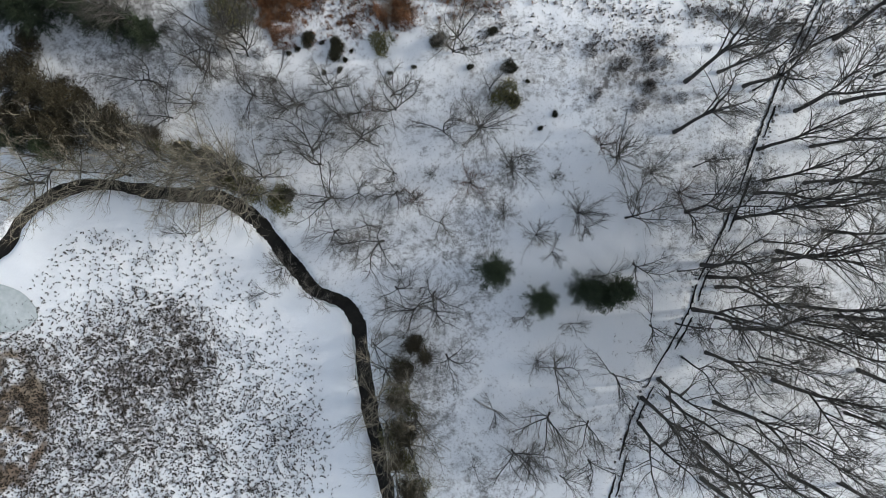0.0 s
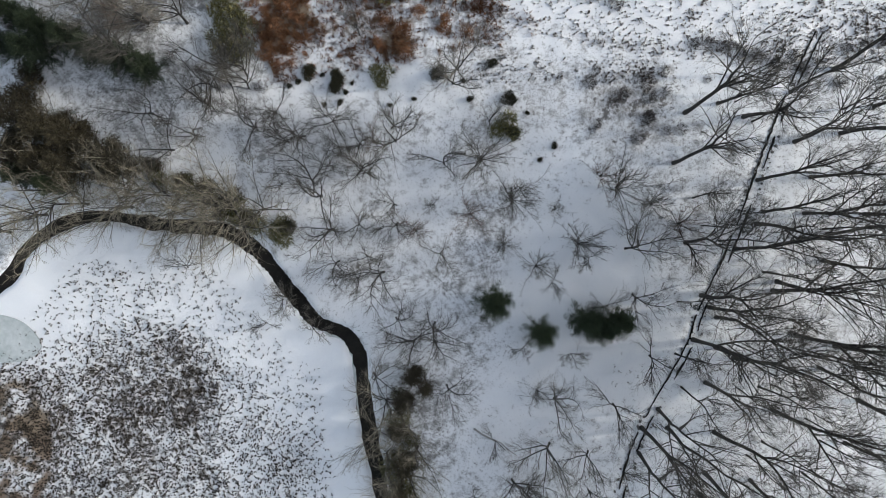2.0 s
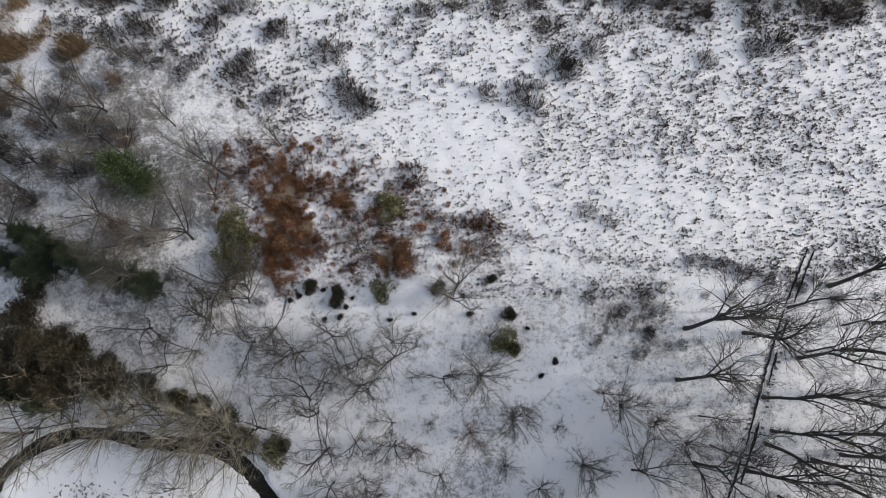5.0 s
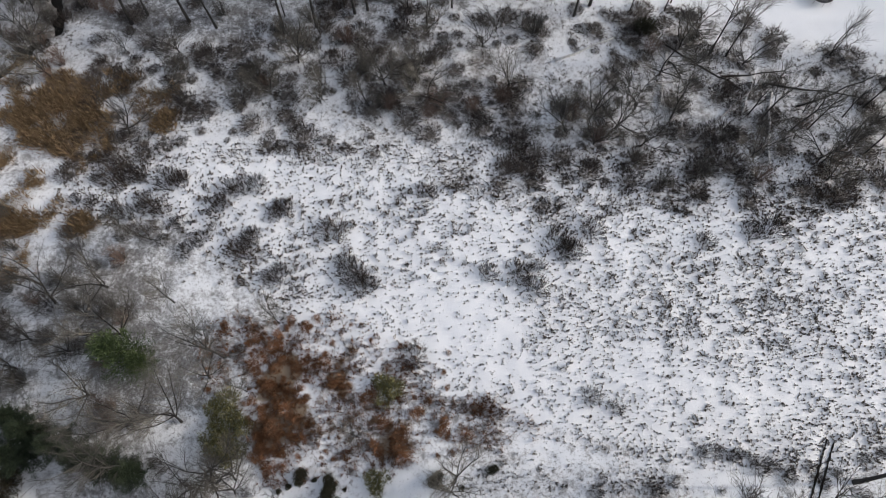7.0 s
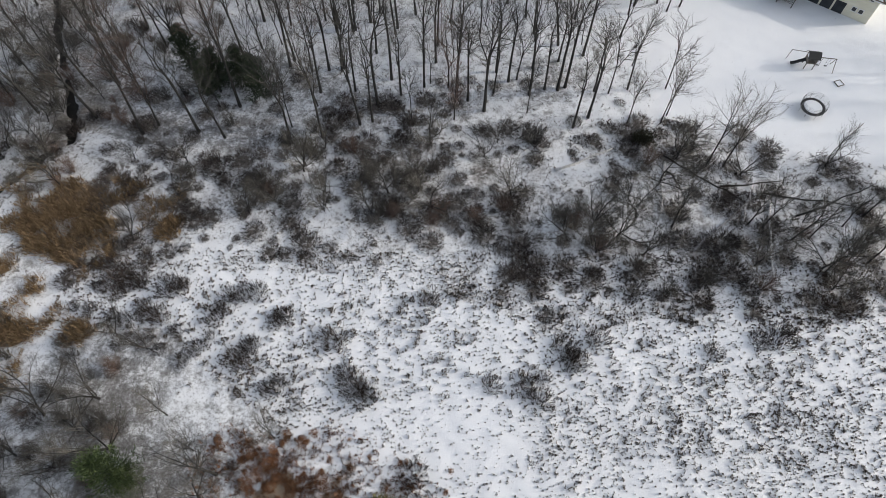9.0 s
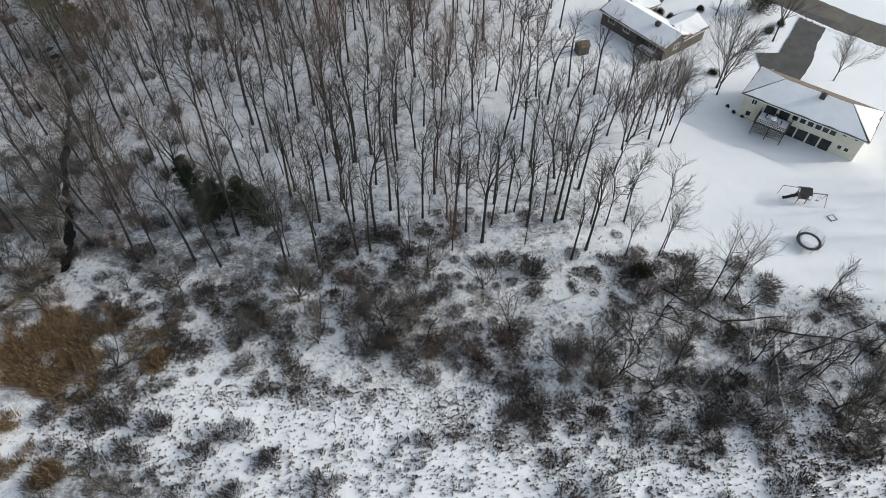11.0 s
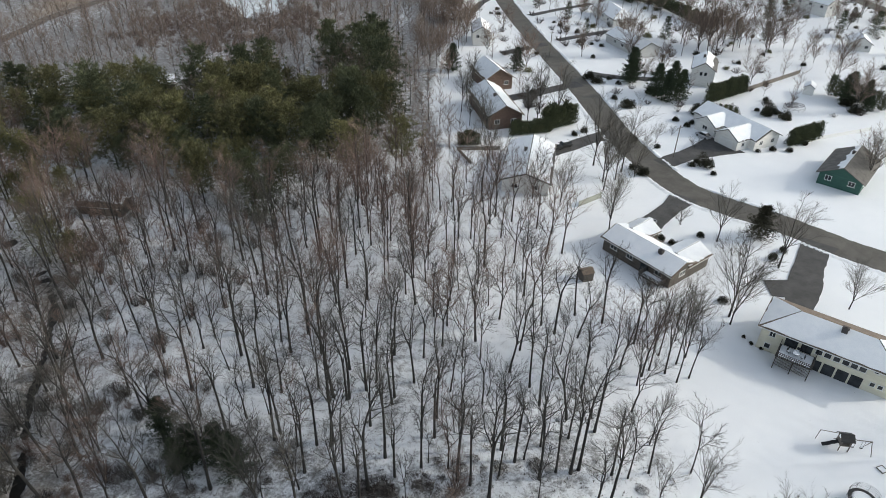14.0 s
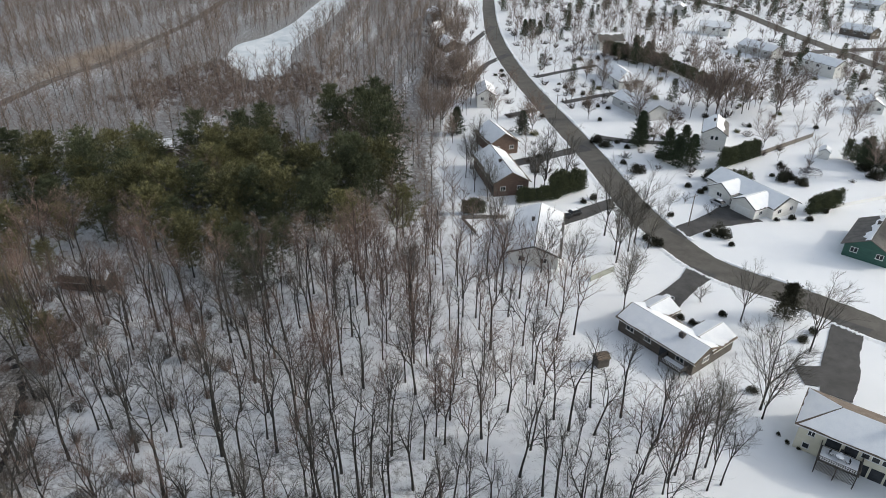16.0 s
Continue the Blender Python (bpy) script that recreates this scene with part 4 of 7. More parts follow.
VASE = kinds(lambda i: bare_tree("garden_tree", "slender vase-shaped leafless tree on a snowy lawn", "garden trees",
                                 tree_geo(95 + i, 14.0, 0.40, 3, 0.20, 8, 6, 5, 0.8, 1.1, 0.04, 0.08), TWIG_GREY), 2)
OLIVE_MASS = kinds(lambda i: shrub("evergreen_bush", "broad brownish-green evergreen thicket near the creek", "bush", "evergreen bushes", "foliage", bush_geo(270 + i, 3.0, 2.6, 2600, 0.30), MASS_GREEN), 2)
THIN = kinds(lambda i: bare_tree("young_bare_tree", "thin young leafless tree with upright branches", "forest trees",
                                 tree_geo(150 + i, 13.0, 0.42, 2 + i % 2, 0.26, 10, 5, 4, 0.8, 1.8, 0.04), TWIG), 3)
FRESH = kinds(lambda i: evergreen("young_pine", "bright green young pine at the meadow's edge", "young pines", pine_geo(125 + i, 6.5, 2.8, 0.06, 12, 8, 7, 0.0, 0.45, 0.55), NEEDLE_FRESH), 1)

# houses
def roof_faces(L, W, h, rise, over, hip_l, hip_r, off=0.0):
    """The slopes of a roof whose ridge runs along x."""
    x0, x1, y0, y1 = -L / 2 - over, L / 2 + over, -W / 2 - over, W / 2 + over
    k = over * rise / (W / 2)
    z0, z1 = h - k + off, h + rise + off
    a, b = (x0 + W / 2 + over if hip_l else x0), (x1 - W / 2 - over if hip_r else x1)
    faces = [[(x0, y0, z0), (x1, y0, z0), (b, 0, z1), (a, 0, z1)], [(x1, y1, z0), (x0, y1, z0), (a, 0, z1), (b, 0, z1)]]
    if hip_l:
        faces.append([(x0, y1, z0), (x0, y0, z0), (a, 0, z1)])
    if hip_r:
        faces.append([(x1, y0, z0), (x1, y1, z0), (b, 0, z1)])
    return faces


def snow_on(face, cover, rng, thick=0.14):
    """A snow layer on a slope, with an uneven lower edge; cover is the share that lies still."""
    geo = Geo()
    p = [Vector(q) for q in face]
    n = (p[1] - p[0]).cross(p[2] - p[0]).normalized()
    c = sum(p, Vector()) / len(p)
    lo, hi = (p[0], p[1]), (p[3], p[2]) if len(p) == 4 else (p[2], p[2])
    cols = 14
    ring_lo, ring_hi = [], []
    for i in range(cols + 1):
        t = 0.015 + 0.97 * i / cols
        a, b = lo[0].lerp(lo[1], t), hi[0].lerp(hi[1], t)
        bite = (1 - cover) + rng.uniform(-0.5, 0.5) * min(0.25, 0.06 + (1 - cover) * 0.5)
        ring_lo.append(a.lerp(b, min(0.9, max(0.02, bite))) + n * 0.02)
        ring_hi.append(a.lerp(b, 0.985) + n * 0.02)
    k = cols + 1
    v = ring_lo + ring_hi + [q + n * thick * 0.8 + (c - q) * 0.004 for q in ring_lo] + [q + n * thick for q in ring_hi]
    f = []
    for i in range(cols):
        f += [(2 * k + i, 2 * k + i + 1, 3 * k + i + 1, 3 * k + i), (i, i + 1, 2 * k + i + 1, 2 * k + i), (k + i + 1, k + i, 3 * k + i, 3 * k + i + 1)]
    f += [(0, 2 * k, 3 * k, k), (cols, k + cols, 3 * k + cols, 2 * k + cols)]
    geo.add(v, f)
    return geo


def add_window(parent, side, u, z, w, h, L, W, panes=2, trim=TRIM):
    """A framed window in one of the walls: front is -y, back +y, left -x, right +x."""
    turn = {"front": 0, "right": 90, "back": 180, "left": -90}[side]
    dist = W / 2 if side in ("front", "back") else L / 2
    m = pose(0, 0, 0, 0, 0, turn)
    frame_geo, glass = Geo(), Geo()
    for c, s in (((u, -dist - 0.02, z + h / 2), (w + 0.2, 0.10, 0.1)), ((u, -dist - 0.04, z - h / 2), (w + 0.3, 0.16, 0.1))):
        frame_geo.box(c, s)
    for i in range(panes + 1):
        frame_geo.box((u - w / 2 + w * i / panes, -dist - 0.02, z), (0.09, 0.10, h))
    glass.box((u, -dist - 0.005, z), (w, 0.05, h))
    for g in (frame_geo, glass):
        g.v = [tuple(m @ Vector(q)) for q in g.v]
    fr = part("window", frame_geo, trim, parent, "white-framed window")
    part("pane", glass, GLASS, fr, "dark glass pane")


def add_door(parent, side, u, w, h, L, W, mat, z=0.0, name="door"):
    turn = {"front": 0, "right": 90, "back": 180, "left": -90}[side]
    dist = W / 2 if side in ("front", "back") else L / 2
    m = pose(0, 0, 0, 0, 0, turn)
    geo = Geo()
    geo.box((u, -dist - 0.01, z + h / 2), (w, 0.08, h))
    for i in range(4):
        geo.box((u, -dist - 0.055, z + h * (i + 0.5) / 4), (w * 0.9, 0.03, h / 4 * 0.8))
    geo.v = [tuple(m @ Vector(q)) for q in geo.v]
    part(name, geo, mat, parent)


def house(label, x, y, turn, L, W, h, rise, wall, roof, cover=(0.97, 0.97, 0.97, 0.97), hips=(False, False), over=0.5, windows=(), doors=(), chimney=None, seed=1, name="house", z=0.0):
    """A house of length L along its ridge and width W, wall height h and roof rise."""
    rng = random.Random(seed)
    ob = root(name, label, "house" if name == "house" else name.replace("_", " "), "houses" if name == "house" else "", pose(x, y, z, 0, 0, turn))
    body = Geo()
    body.box((0, 0, h / 2 - 0.15), (L, W, h + 0.3))
    part("wall", body, wall, ob)
    if not all(hips):
        for k, hip in ((-1, hips[0]), (1, hips[1])):
            if not hip:
                gable = Geo()
                a, b = k * L / 2, k * (L / 2 - 0.2)
                tri = [(a, -W / 2, h + 0.002), (a, W / 2, h + 0.002), (a, 0, h + rise), (b, -W / 2, h + 0.002), (b, W / 2, h + 0.002), (b, 0, h + rise)]
                gable.add(tri, [(0, 1, 2), (5, 4, 3), (0, 3, 4, 1), (1, 4, 5, 2), (2, 5, 3, 0)])
                part("gable", gable, wall, ob)
    top = Geo()
    faces = roof_faces(L, W, h, rise, over, *hips, off=0.02)
    for q in faces:
        top.slab(q, 0.16)
    part("roof", top, roof, ob)
    lifted = roof_faces(L, W, h, rise, over, *hips, off=0.19)
    for q, c in zip(lifted, cover):
        if c > 0.05:
            part("roof_snow", snow_on(q, c, rng), SNOW, ob, "white snow lying on the roof slope")
    fascia = Geo()
    k = over * rise / (W / 2)
    for s in (-1, 1):
        fascia.box((0, s * (W / 2 + over + 0.03), h - k + 0.06), (L + 2 * over, 0.06, 0.2))
    part("gutter", fascia, TRIM, ob)
    for s, u, zc, w, hh, n in windows:
        add_window(ob, s, u, zc, w, hh, L, W, n)
    for s, u, w, hh, mat, zb in doors:
        add_door(ob, s, u, w, hh, L, W, mat, zb, "garage_door" if w > 2.2 else "door")
    if chimney:
        cx, cy, cw, ch = chimney
        geo = Geo()
        base = h + rise * max(0, 1 - abs(cy) / (W / 2)) - 0.4
        geo.box((cx, cy, base + ch / 2), (cw, cw * 0.75, ch), 0, 0.04)
        geo.box((cx, cy, base + ch + 0.06), (cw + 0.16, cw * 0.75 + 0.16, 0.12))
        geo.box((cx, cy, base + ch + 0.2), (cw * 0.4, cw * 0.4, 0.2))
        part("chimney", geo, BRICK_CHIMNEY, ob, "dark brick chimney")
    return ob


def row(side, z, h, *spans):
    return [(side, u, z, w, h, n) for u, w, n in spans]


# cream ranch house with a walk-out lower storey
CREAM = (62.6, 118.9, -35.5)
house("long cream ranch house with snowy hipped roof and walk-out basement", *CREAM, 20.0, 8.6, 5.0, 2.0, WALL_CREAM, SHINGLE_BROWN, (0.98, 0.0, 0.98, 0.97), (True, True), 0.65,
      row("front", 3.9, 1.25, (-8.2, 0.9, 2), (-1.1, 1.0, 1), (0.2, 1.0, 1), (1.5, 1.0, 1), (2.8, 1.0, 1), (4.0, 1.0, 1), (5.2, 1.0, 1)) + row("front", 4.2, 0.5, (7.0, 0.6, 1), (8.8, 0.6, 1)) + row("front", 1.7, 0.8, (7.2, 0.7, 1), (8.3, 0.7, 1))
      + row("front", 1.2, 1.0, (-8.4, 0.9, 1)) + row("left", 3.9, 1.1, (-1.8, 1.1, 2), (1.8, 1.1, 2)) + row("right", 3.9, 1.1, (0.0, 1.2, 2)),
      # the four lower panes stand in for the shadowed recess of an open veranda
      [("front", -5.2, 1.9, 2.1, GLASS, 2.65), ("front", -2.9, 1.7, 2.1, GLASS, 2.65), ("front", -1.0, 1.7, 2.1, GLASS, 0.0), ("front", 1.0, 1.7, 2.1, GLASS, 0.0), ("front", 3.0, 1.7, 2.1, GLASS, 0.0), ("front", 5.0, 1.7, 2.1, GLASS, 0.0)], (1.0, -0.9, 0.9, 1.5), 1)


def rail(ob, a, b, z, mat, h=0.95, step=0.9):
    """A railing of single balusters and three bars."""
    a, b = Vector(a), Vector(b)
    n = max(1, int((b - a).length / step))
    turn = math.degrees(math.atan2(b[1] - a[1], b[0] - a[0]))
    stick, bar = Geo(), Geo()
    stick.box((0, 0, h / 2), (0.09, 0.09, h))
    bar.box((0, 0, 0), ((b - a).length, 0.07, 0.07))
    stick, bar = stick.mesh("baluster", mat), bar.mesh("rail_bar", mat)
    m = (a + b) / 2
    for name, me, spots in (("baluster", stick, [(*a.lerp(b, i / n), z) for i in range(n + 1)]), ("rail_bar", bar, [(m[0], m[1], z + h * k) for k in (0.3, 0.65, 1.0)])):
        for x, y, up in spots:
            p = new(name, me)
            p.parent, p.matrix_basis = ob, pose(x, y, up, 0, 0, turn)


def deck(label, x, y, turn, L, W, z, snow=True):
    ob = root("deck", label, "deck", "", pose(x, y, 0, 0, 0, turn))
    n = int(L / 0.30)
    board = Geo()
    board.box((0, 0, 0), (L / n - 0.02, W, 0.06))
    me = board.mesh("board", DARK_TIMBER)
    for i in range(n):
        b = new("board", me)
        b.parent, b.location = ob, (-L / 2 + (i + 0.5) * L / n, 0, z)
    for px in (-L / 2 + 0.15, 0, L / 2 - 0.15):
        for py in (-W / 2 + 0.15, W / 2 - 0.15):
            g = Geo()
            g.box((px, py, z / 2 - 0.1), (0.15, 0.15, z + 0.1))
            part("post", g, DARK_TIMBER, ob)
    for a, b in (((-L / 2, -W / 2), (L / 2, -W / 2)), ((-L / 2, -W / 2), (-L / 2, W / 2)), ((L / 2, -W / 2), (L / 2, W / 2))):
        rail(ob, a, b, z, DARK_TIMBER, 0.95, 0.3)
    # dark slats added below the boards for the shade and clutter under the deck
    if z > 2:
        for a, b in (((-L / 2 + 0.1, -W / 2 + 0.1), (L / 2 - 0.1, -W / 2 + 0.1)), ((-L / 2 + 0.1, -W / 2 + 0.1), (-L / 2 + 0.1, W / 2))):
            n = int(math.hypot(b[0] - a[0], b[1] - a[1]) / 0.16)
            g = Geo()
            g.box((0, 0, 0), (0.06, 0.06, z * 0.7))
            me = g.mesh("slat", DARK_TIMBER)
            for i in range(n):
                t = (i + 0.5) / n
                p = new("slat", me)
                p.parent, p.location = ob, (a[0] + (b[0] - a[0]) * t, a[1] + (b[1] - a[1]) * t, z * 0.62)
    if snow:
        g = Geo()
        g.box((0, 0, z + 0.08), (L - 0.5, W - 0.4, 0.09), 0, 0.04)
        part("deck_snow", g, SNOW, ob, "snow lying on the boards")
    return ob


def at_house(x, y, turn, u, v):
    c, s = math.cos(radians(turn)), math.sin(radians(turn))
    return x + u * c - v * s, y + u * s + v * c


deck("raised grey timber deck under snow behind the cream house", *at_house(*CREAM, -3.9, -6.2), CREAM[2], 5.4, 3.6, 2.6)
ob = root("garden_table", "round garden table under a cap of snow", "table", "", pose(*at_house(*CREAM, -4.0, -6.2), 2.63))
g = Geo()
g.tube([Vector((0, 0, 0.70)), Vector((0, 0, 0.75))], [0.62, 0.62], 16)
part("tabletop", g, METAL, ob)
g = Geo()
g.tube([Vector((0, 0, 0.0)), Vector((0, 0, 0.7))], [0.06, 0.05], 8)
part("leg", g, METAL, ob)
g = Geo()
g.tube([Vector((0, 0, 0.755)), Vector((0, 0, 0.86)), Vector((0, 0, 0.9))], [0.58, 0.52, 0.25], 14)
part("snow_cap", g, SNOW, ob, "rounded cap of snow")


def garden_chair(x, y, turn):
    ob = root("garden_chair", "dark metal garden chair with snow on its seat", "chair", "deck chairs", pose(x, y, 2.63, 0, 0, turn))
    g = Geo()
    g.box((0, 0, 0.43), (0.5, 0.5, 0.05), 0, 0.02)
    part("seat", g, BLACK, ob)
    g = Geo()
    g.box((0, 0.25, 0.72), (0.5, 0.05, 0.55))
    part("backrest", g, BLACK, ob)
    for a in (-0.21, 0.21):
        for b in (-0.21, 0.21):
            g = Geo()
            g.tube([Vector((a, b, 0)), Vector((a, b, 0.42))], [0.02, 0.02], 6)
            part("leg", g, BLACK, ob)
    g = Geo()
    g.box((0, -0.02, 0.49), (0.44, 0.42, 0.07), 0, 0.03)
    part("seat_snow", g, SNOW, ob, "snow on the seat")


for u, v, r in ((-5.1, -6.0, 60), (-2.9, -6.3, -70), (-3.9, -5.1, 0)):
    garden_chair(*at_house(*CREAM, u, v), r + CREAM[2])
# brown house
BROWN = (39.2, 145.7, -52)
house("brown ranch house with a snow-covered roof and low wing", *BROWN, 16.4, 7.4, 3.1, 1.35, WALL_BROWN, SHINGLE_BROWN, (0.98, 0.75), (False, False), 0.6,
      row("front", 2.0, 1.2, (-5.5, 1.6, 2), (-1.5, 1.4, 2), (5.5, 1.6, 2)) + row("right", 2.0, 1.1, (0.0, 1.6, 2)), [("front", 2.2, 1.8, 2.1, GLASS, 0.0)], (3.4, -1.0, 0.95, 1.3), 2)
house("brown wing of the ranch house with a snowy gable roof", *at_house(*BROWN, 5.2, 5.2), 38, 6.8, 6.0, 2.9, 1.3, WALL_BROWN, SHINGLE_BROWN, (0.93, 0.93), (False, False), 0.4, row("right", 1.8, 1.1, (0.0, 1.2, 2)), (), None, 3)
house("brown garage wing with a snowy gable roof", *at_house(*BROWN, -6.0, 4.9), 38, 5.6, 5.4, 2.8, 1.3, WALL_BROWN, SHINGLE_BROWN, (0.95, 0.9), (False, False), 0.4, (), [("right", 0, 3.6, 2.2, TRIM, 0.0)], None, 4)
def skylight(x, y, turn, u, v, z, tilt):
    ob = root("skylight", "square skylight in a snowy roof", "skylight", "skylights", pose(*at_house(x, y, turn, u, v), z, 0, 0, turn) @ pose(0, 0, 0, tilt))
    g = Geo()
    g.box((0, 0, 0.08), (0.9, 1.1, 0.2))
    part("frame", g, METAL, ob)
    g = Geo()
    g.box((0, 0, 0.19), (0.74, 0.94, 0.03))
    part("pane", g, GLASS, ob, "dark glass pane")


skylight(*BROWN, -3.6, -1.9, 3.86, 20)
skylight(*BROWN, 0.9, -1.9, 3.86, 20)
deck("small grey timber deck behind the brown house", *at_house(*BROWN, 5.2, -5.0), -52, 4.6, 2.4, 1.2)
# white house with a pool terrace
house("white house with a broad snowy roof and dark garden shed end", 18.8, 183.1, 80, 21.5, 11.0, 3.3, 2.0, WALL_WHITE, SHINGLE, (0.93, 0.97), (False, False), 0.6,
      row("left", 1.9, 1.2, (-2.5, 1.4, 2), (2.3, 1.4, 2)) + row("back", 1.9, 1.2, (-4, 1.4, 2), (0, 1.4, 2), (4.5, 1.6, 2)), [("front", 6.2, 4.2, 2.3, TRIM, 0.0)], (2.0, 1.2, 0.9, 1.3), 5)
# brick house
house("red-brick house with a snowy gable roof", 12.0, 220.1, 104, 21.0, 9.8, 4.0, 2.7, WALL_BRICK, SHINGLE_BROWN, (0.85, 0.9), (False, False), 0.6,
      row("left", 2.2, 1.2, (-2.4, 1.4, 2), (2.4, 1.4, 2)) + row("front", 2.2, 1.2, (-4, 1.4, 2), (1, 1.4, 2)), [("front", 5.5, 4.2, 2.3, TRIM, 0.0)], (-2.0, 0.8, 0.9, 1.2), 6)
house("brown timber house with a patchy snowy roof among trees", 12.2, 246.3, 110, 13.0, 9.0, 4.0, 2.8, WALL_BRICK, SHINGLE_BROWN, (0.45, 0.9), (False, False), 0.6, row("left", 2.2, 1.2, (-2.4, 1.4, 2), (2.4, 1.4, 2)), (), None, 7)
# white house with two cars in front
# little snow on the rear slope: its dark shingle imitates a shaded slope
house("white ranch house with a snowy roof, its rear slope left dark for shade", 79.4, 210.4, -62, 22.0, 9.0, 3.0, 2.2, WALL_WHITE, SHINGLE, (0.97, 0.35), (False, False), 0.6,
      row("right", 1.8, 1.2, (-2.2, 1.2, 2), (2.2, 1.2, 2)) + row("front", 1.8, 1.2, (-7, 1.6, 2)), (), None, 8)
house("white garage wing with a snowy gable roof", *at_house(79.4, 210.4, -62, 5.5, -5.6), 30, 7.6, 7.4, 2.9, 2.0, WALL_WHITE, SHINGLE, (0.95, 0.9), (False, False), 0.4, row("front", 1.6, 1.0, (-1.5, 1.0, 2)), [("left", 0, 4.6, 2.3, TRIM, 0.0)], None, 9)
house("white side wing with a snowy gable roof", *at_house(79.4, 210.4, -62, -3.5, -5.0), 30, 6.0, 7.0, 2.9, 2.0, WALL_WHITE, SHINGLE, (0.97, 0.95), (False, False), 0.4, row("left", 1.7, 1.1, (0, 1.6, 2)), (), None, 10)
# green house
house("dark green house with white trim and a bare grey roof", 98.3, 184.3, 50, 16.0, 9.5, 3.2, 2.4, WALL_GREEN, SHINGLE, (0.0, 0.25), (False, False), 0.7,
      row("left", 2.1, 1.2, (-2.6, 1.4, 2), (2.6, 1.4, 2)) + row("front", 2.1, 1.2, (-5, 1.6, 2), (0, 1.6, 2), (5, 1.6, 2)), (), (2, 0.5, 0.9, 1.2), 11)
# two-storey white house
house("two-storey white house with a snowy gable roof", 83.5, 253.2, 70, 13.5, 7.2, 5.6, 2.2, WALL_WHITE, SHINGLE, (0.6, 0.97), (False, False), 0.4,
      row("left", 4.3, 1.3, (-0.6, 0.9, 1), (0.8, 0.9, 1)) + row("front", 4.2, 1.2, (-3, 1.2, 2), (2, 1.2, 2)), (), (0.0, 0.6, 0.9, 1.4), 12)
house("small white garden shed with a snowy roof", 114.9, 242.9, 60, 3.8, 3.0, 2.3, 1.0, WALL_WHITE, SHINGLE, (0.98, 0.98), (False, False), 0.2, (), [("front", 0, 1.4, 1.8, TRIM, 0.0)], None, 13, "shed")
house("white hip-roofed house in deep snow", 68.5, 327.4, 100, 24.0, 10.0, 3.4, 2.4, WALL_WHITE, SHINGLE, (0.97, 0.97, 0.97, 0.97), (True, True), 0.6, row("left", 1.9, 1.2, (-2, 1.4, 2), (2, 1.4, 2)) + row("back", 1.9, 1.2, (-6, 1.6, 2), (0, 1.6, 2), (6, 1.6, 2)), (), None, 14)
house("grey house with a long snowy roof beside a curved drive", 67.2, 286.5, 112, 22.0, 8.5, 3.2, 2.2, WALL_GREY, SHINGLE, (0.9, 0.97), (False, False), 0.6, row("back", 1.8, 1.2, (-5, 1.6, 2), (0, 1.6, 2)), (), None, 15)
house("small white two-storey house with a gable front", 9.9, 293.2, 92, 13.0, 6.6, 5.0, 2.0, WALL_WHITE, SHINGLE, (0.97, 0.9), (False, False), 0.4, row("left", 3.6, 1.3, (-1.5, 1.1, 2), (1.5, 1.1, 2)), (), None, 16)
house("white gabled house with a dark roof among trees", 75.8, 390.9, 15, 13.0, 9.0, 4.6, 2.8, WALL_WHITE, SHINGLE, (0.2, 0.9), (False, False), 0.5, row("left", 3.0, 1.3, (-1.5, 1.1, 2), (1.5, 1.1, 2)), (), None, 17)
FAR_HOUSES = [
    (143.6, 431.3, 155, 16, 8.5, 4.4, 0), (149.9, 382.2, 118, 20, 8.5, 3.6, 1), (164, 347, 118, 17, 8.5, 5.2, 0), (224.8, 431.4, 120, 18, 9, 3.6, 3), (156.1, 292.5, 70, 8, 7, 3.0, 0), (141.3, 492.2, 70, 12, 8, 4.4, 1),
    (281.2, 524.5, 120, 18, 9, 3.6, 1), (-5.9, 383.5, 112, 15, 9, 3.4, 3), (-1.8, 350.2, 82, 11, 8, 4.2, 0), (-2.2, 321.9, 150, 12, 9, 3.2, 1), (-14.5, 419.9, 70, 13, 8, 3.4, 0), (-13.5, 461.3, 120, 15, 8, 4.2, 1),
]
for i, (hx, hy, ht, hl, hw, hh, hm) in enumerate(FAR_HOUSES):
    house(("white", "grey", "cream", "brown")[hm] + " suburban house with a snow-covered roof", hx, hy, ht, hl, hw, hh, 2.2, (WALL_WHITE, WALL_GREY, WALL_CREAM, WALL_BROWN)[hm], SHINGLE, (0.9, 0.97, 0.97, 0.97),
          (False, False), 0.5, row("left", hh - 1.2, 1.2, (-2.0, 1.2, 2), (2.0, 1.2, 2)) + row("back", hh - 1.2, 1.2, (-hl / 3, 1.6, 2), (0, 1.6, 2), (hl / 3, 1.6, 2)) + row("front", hh - 1.2, 1.2, (-hl / 4, 1.6, 2), (hl / 4, 1.6, 2)), (), None, 30 + i)
# outbuildings among the pines
house("low dark outbuilding with patchy snow among pines", -77, 161, -6, 10.0, 4.4, 2.4, 1.0, DARK_TIMBER, SHINGLE_BROWN, (0.55, 0.9), (False, False), 0.5, (), [("front", 2, 2.6, 2.1, PLANK, 0.0)], None, 60, "outbuilding")
house("small hut with a snowy roof hidden among pines", -92.7, 234.4, 20, 9.0, 6.0, 3.0, 1.6, WALL_BROWN, SHINGLE_BROWN, (0.9, 0.95), (False, False), 0.5, (), [("front", 1, 1.4, 2.0, PLANK, 0.0)], None, 61, "outbuilding")


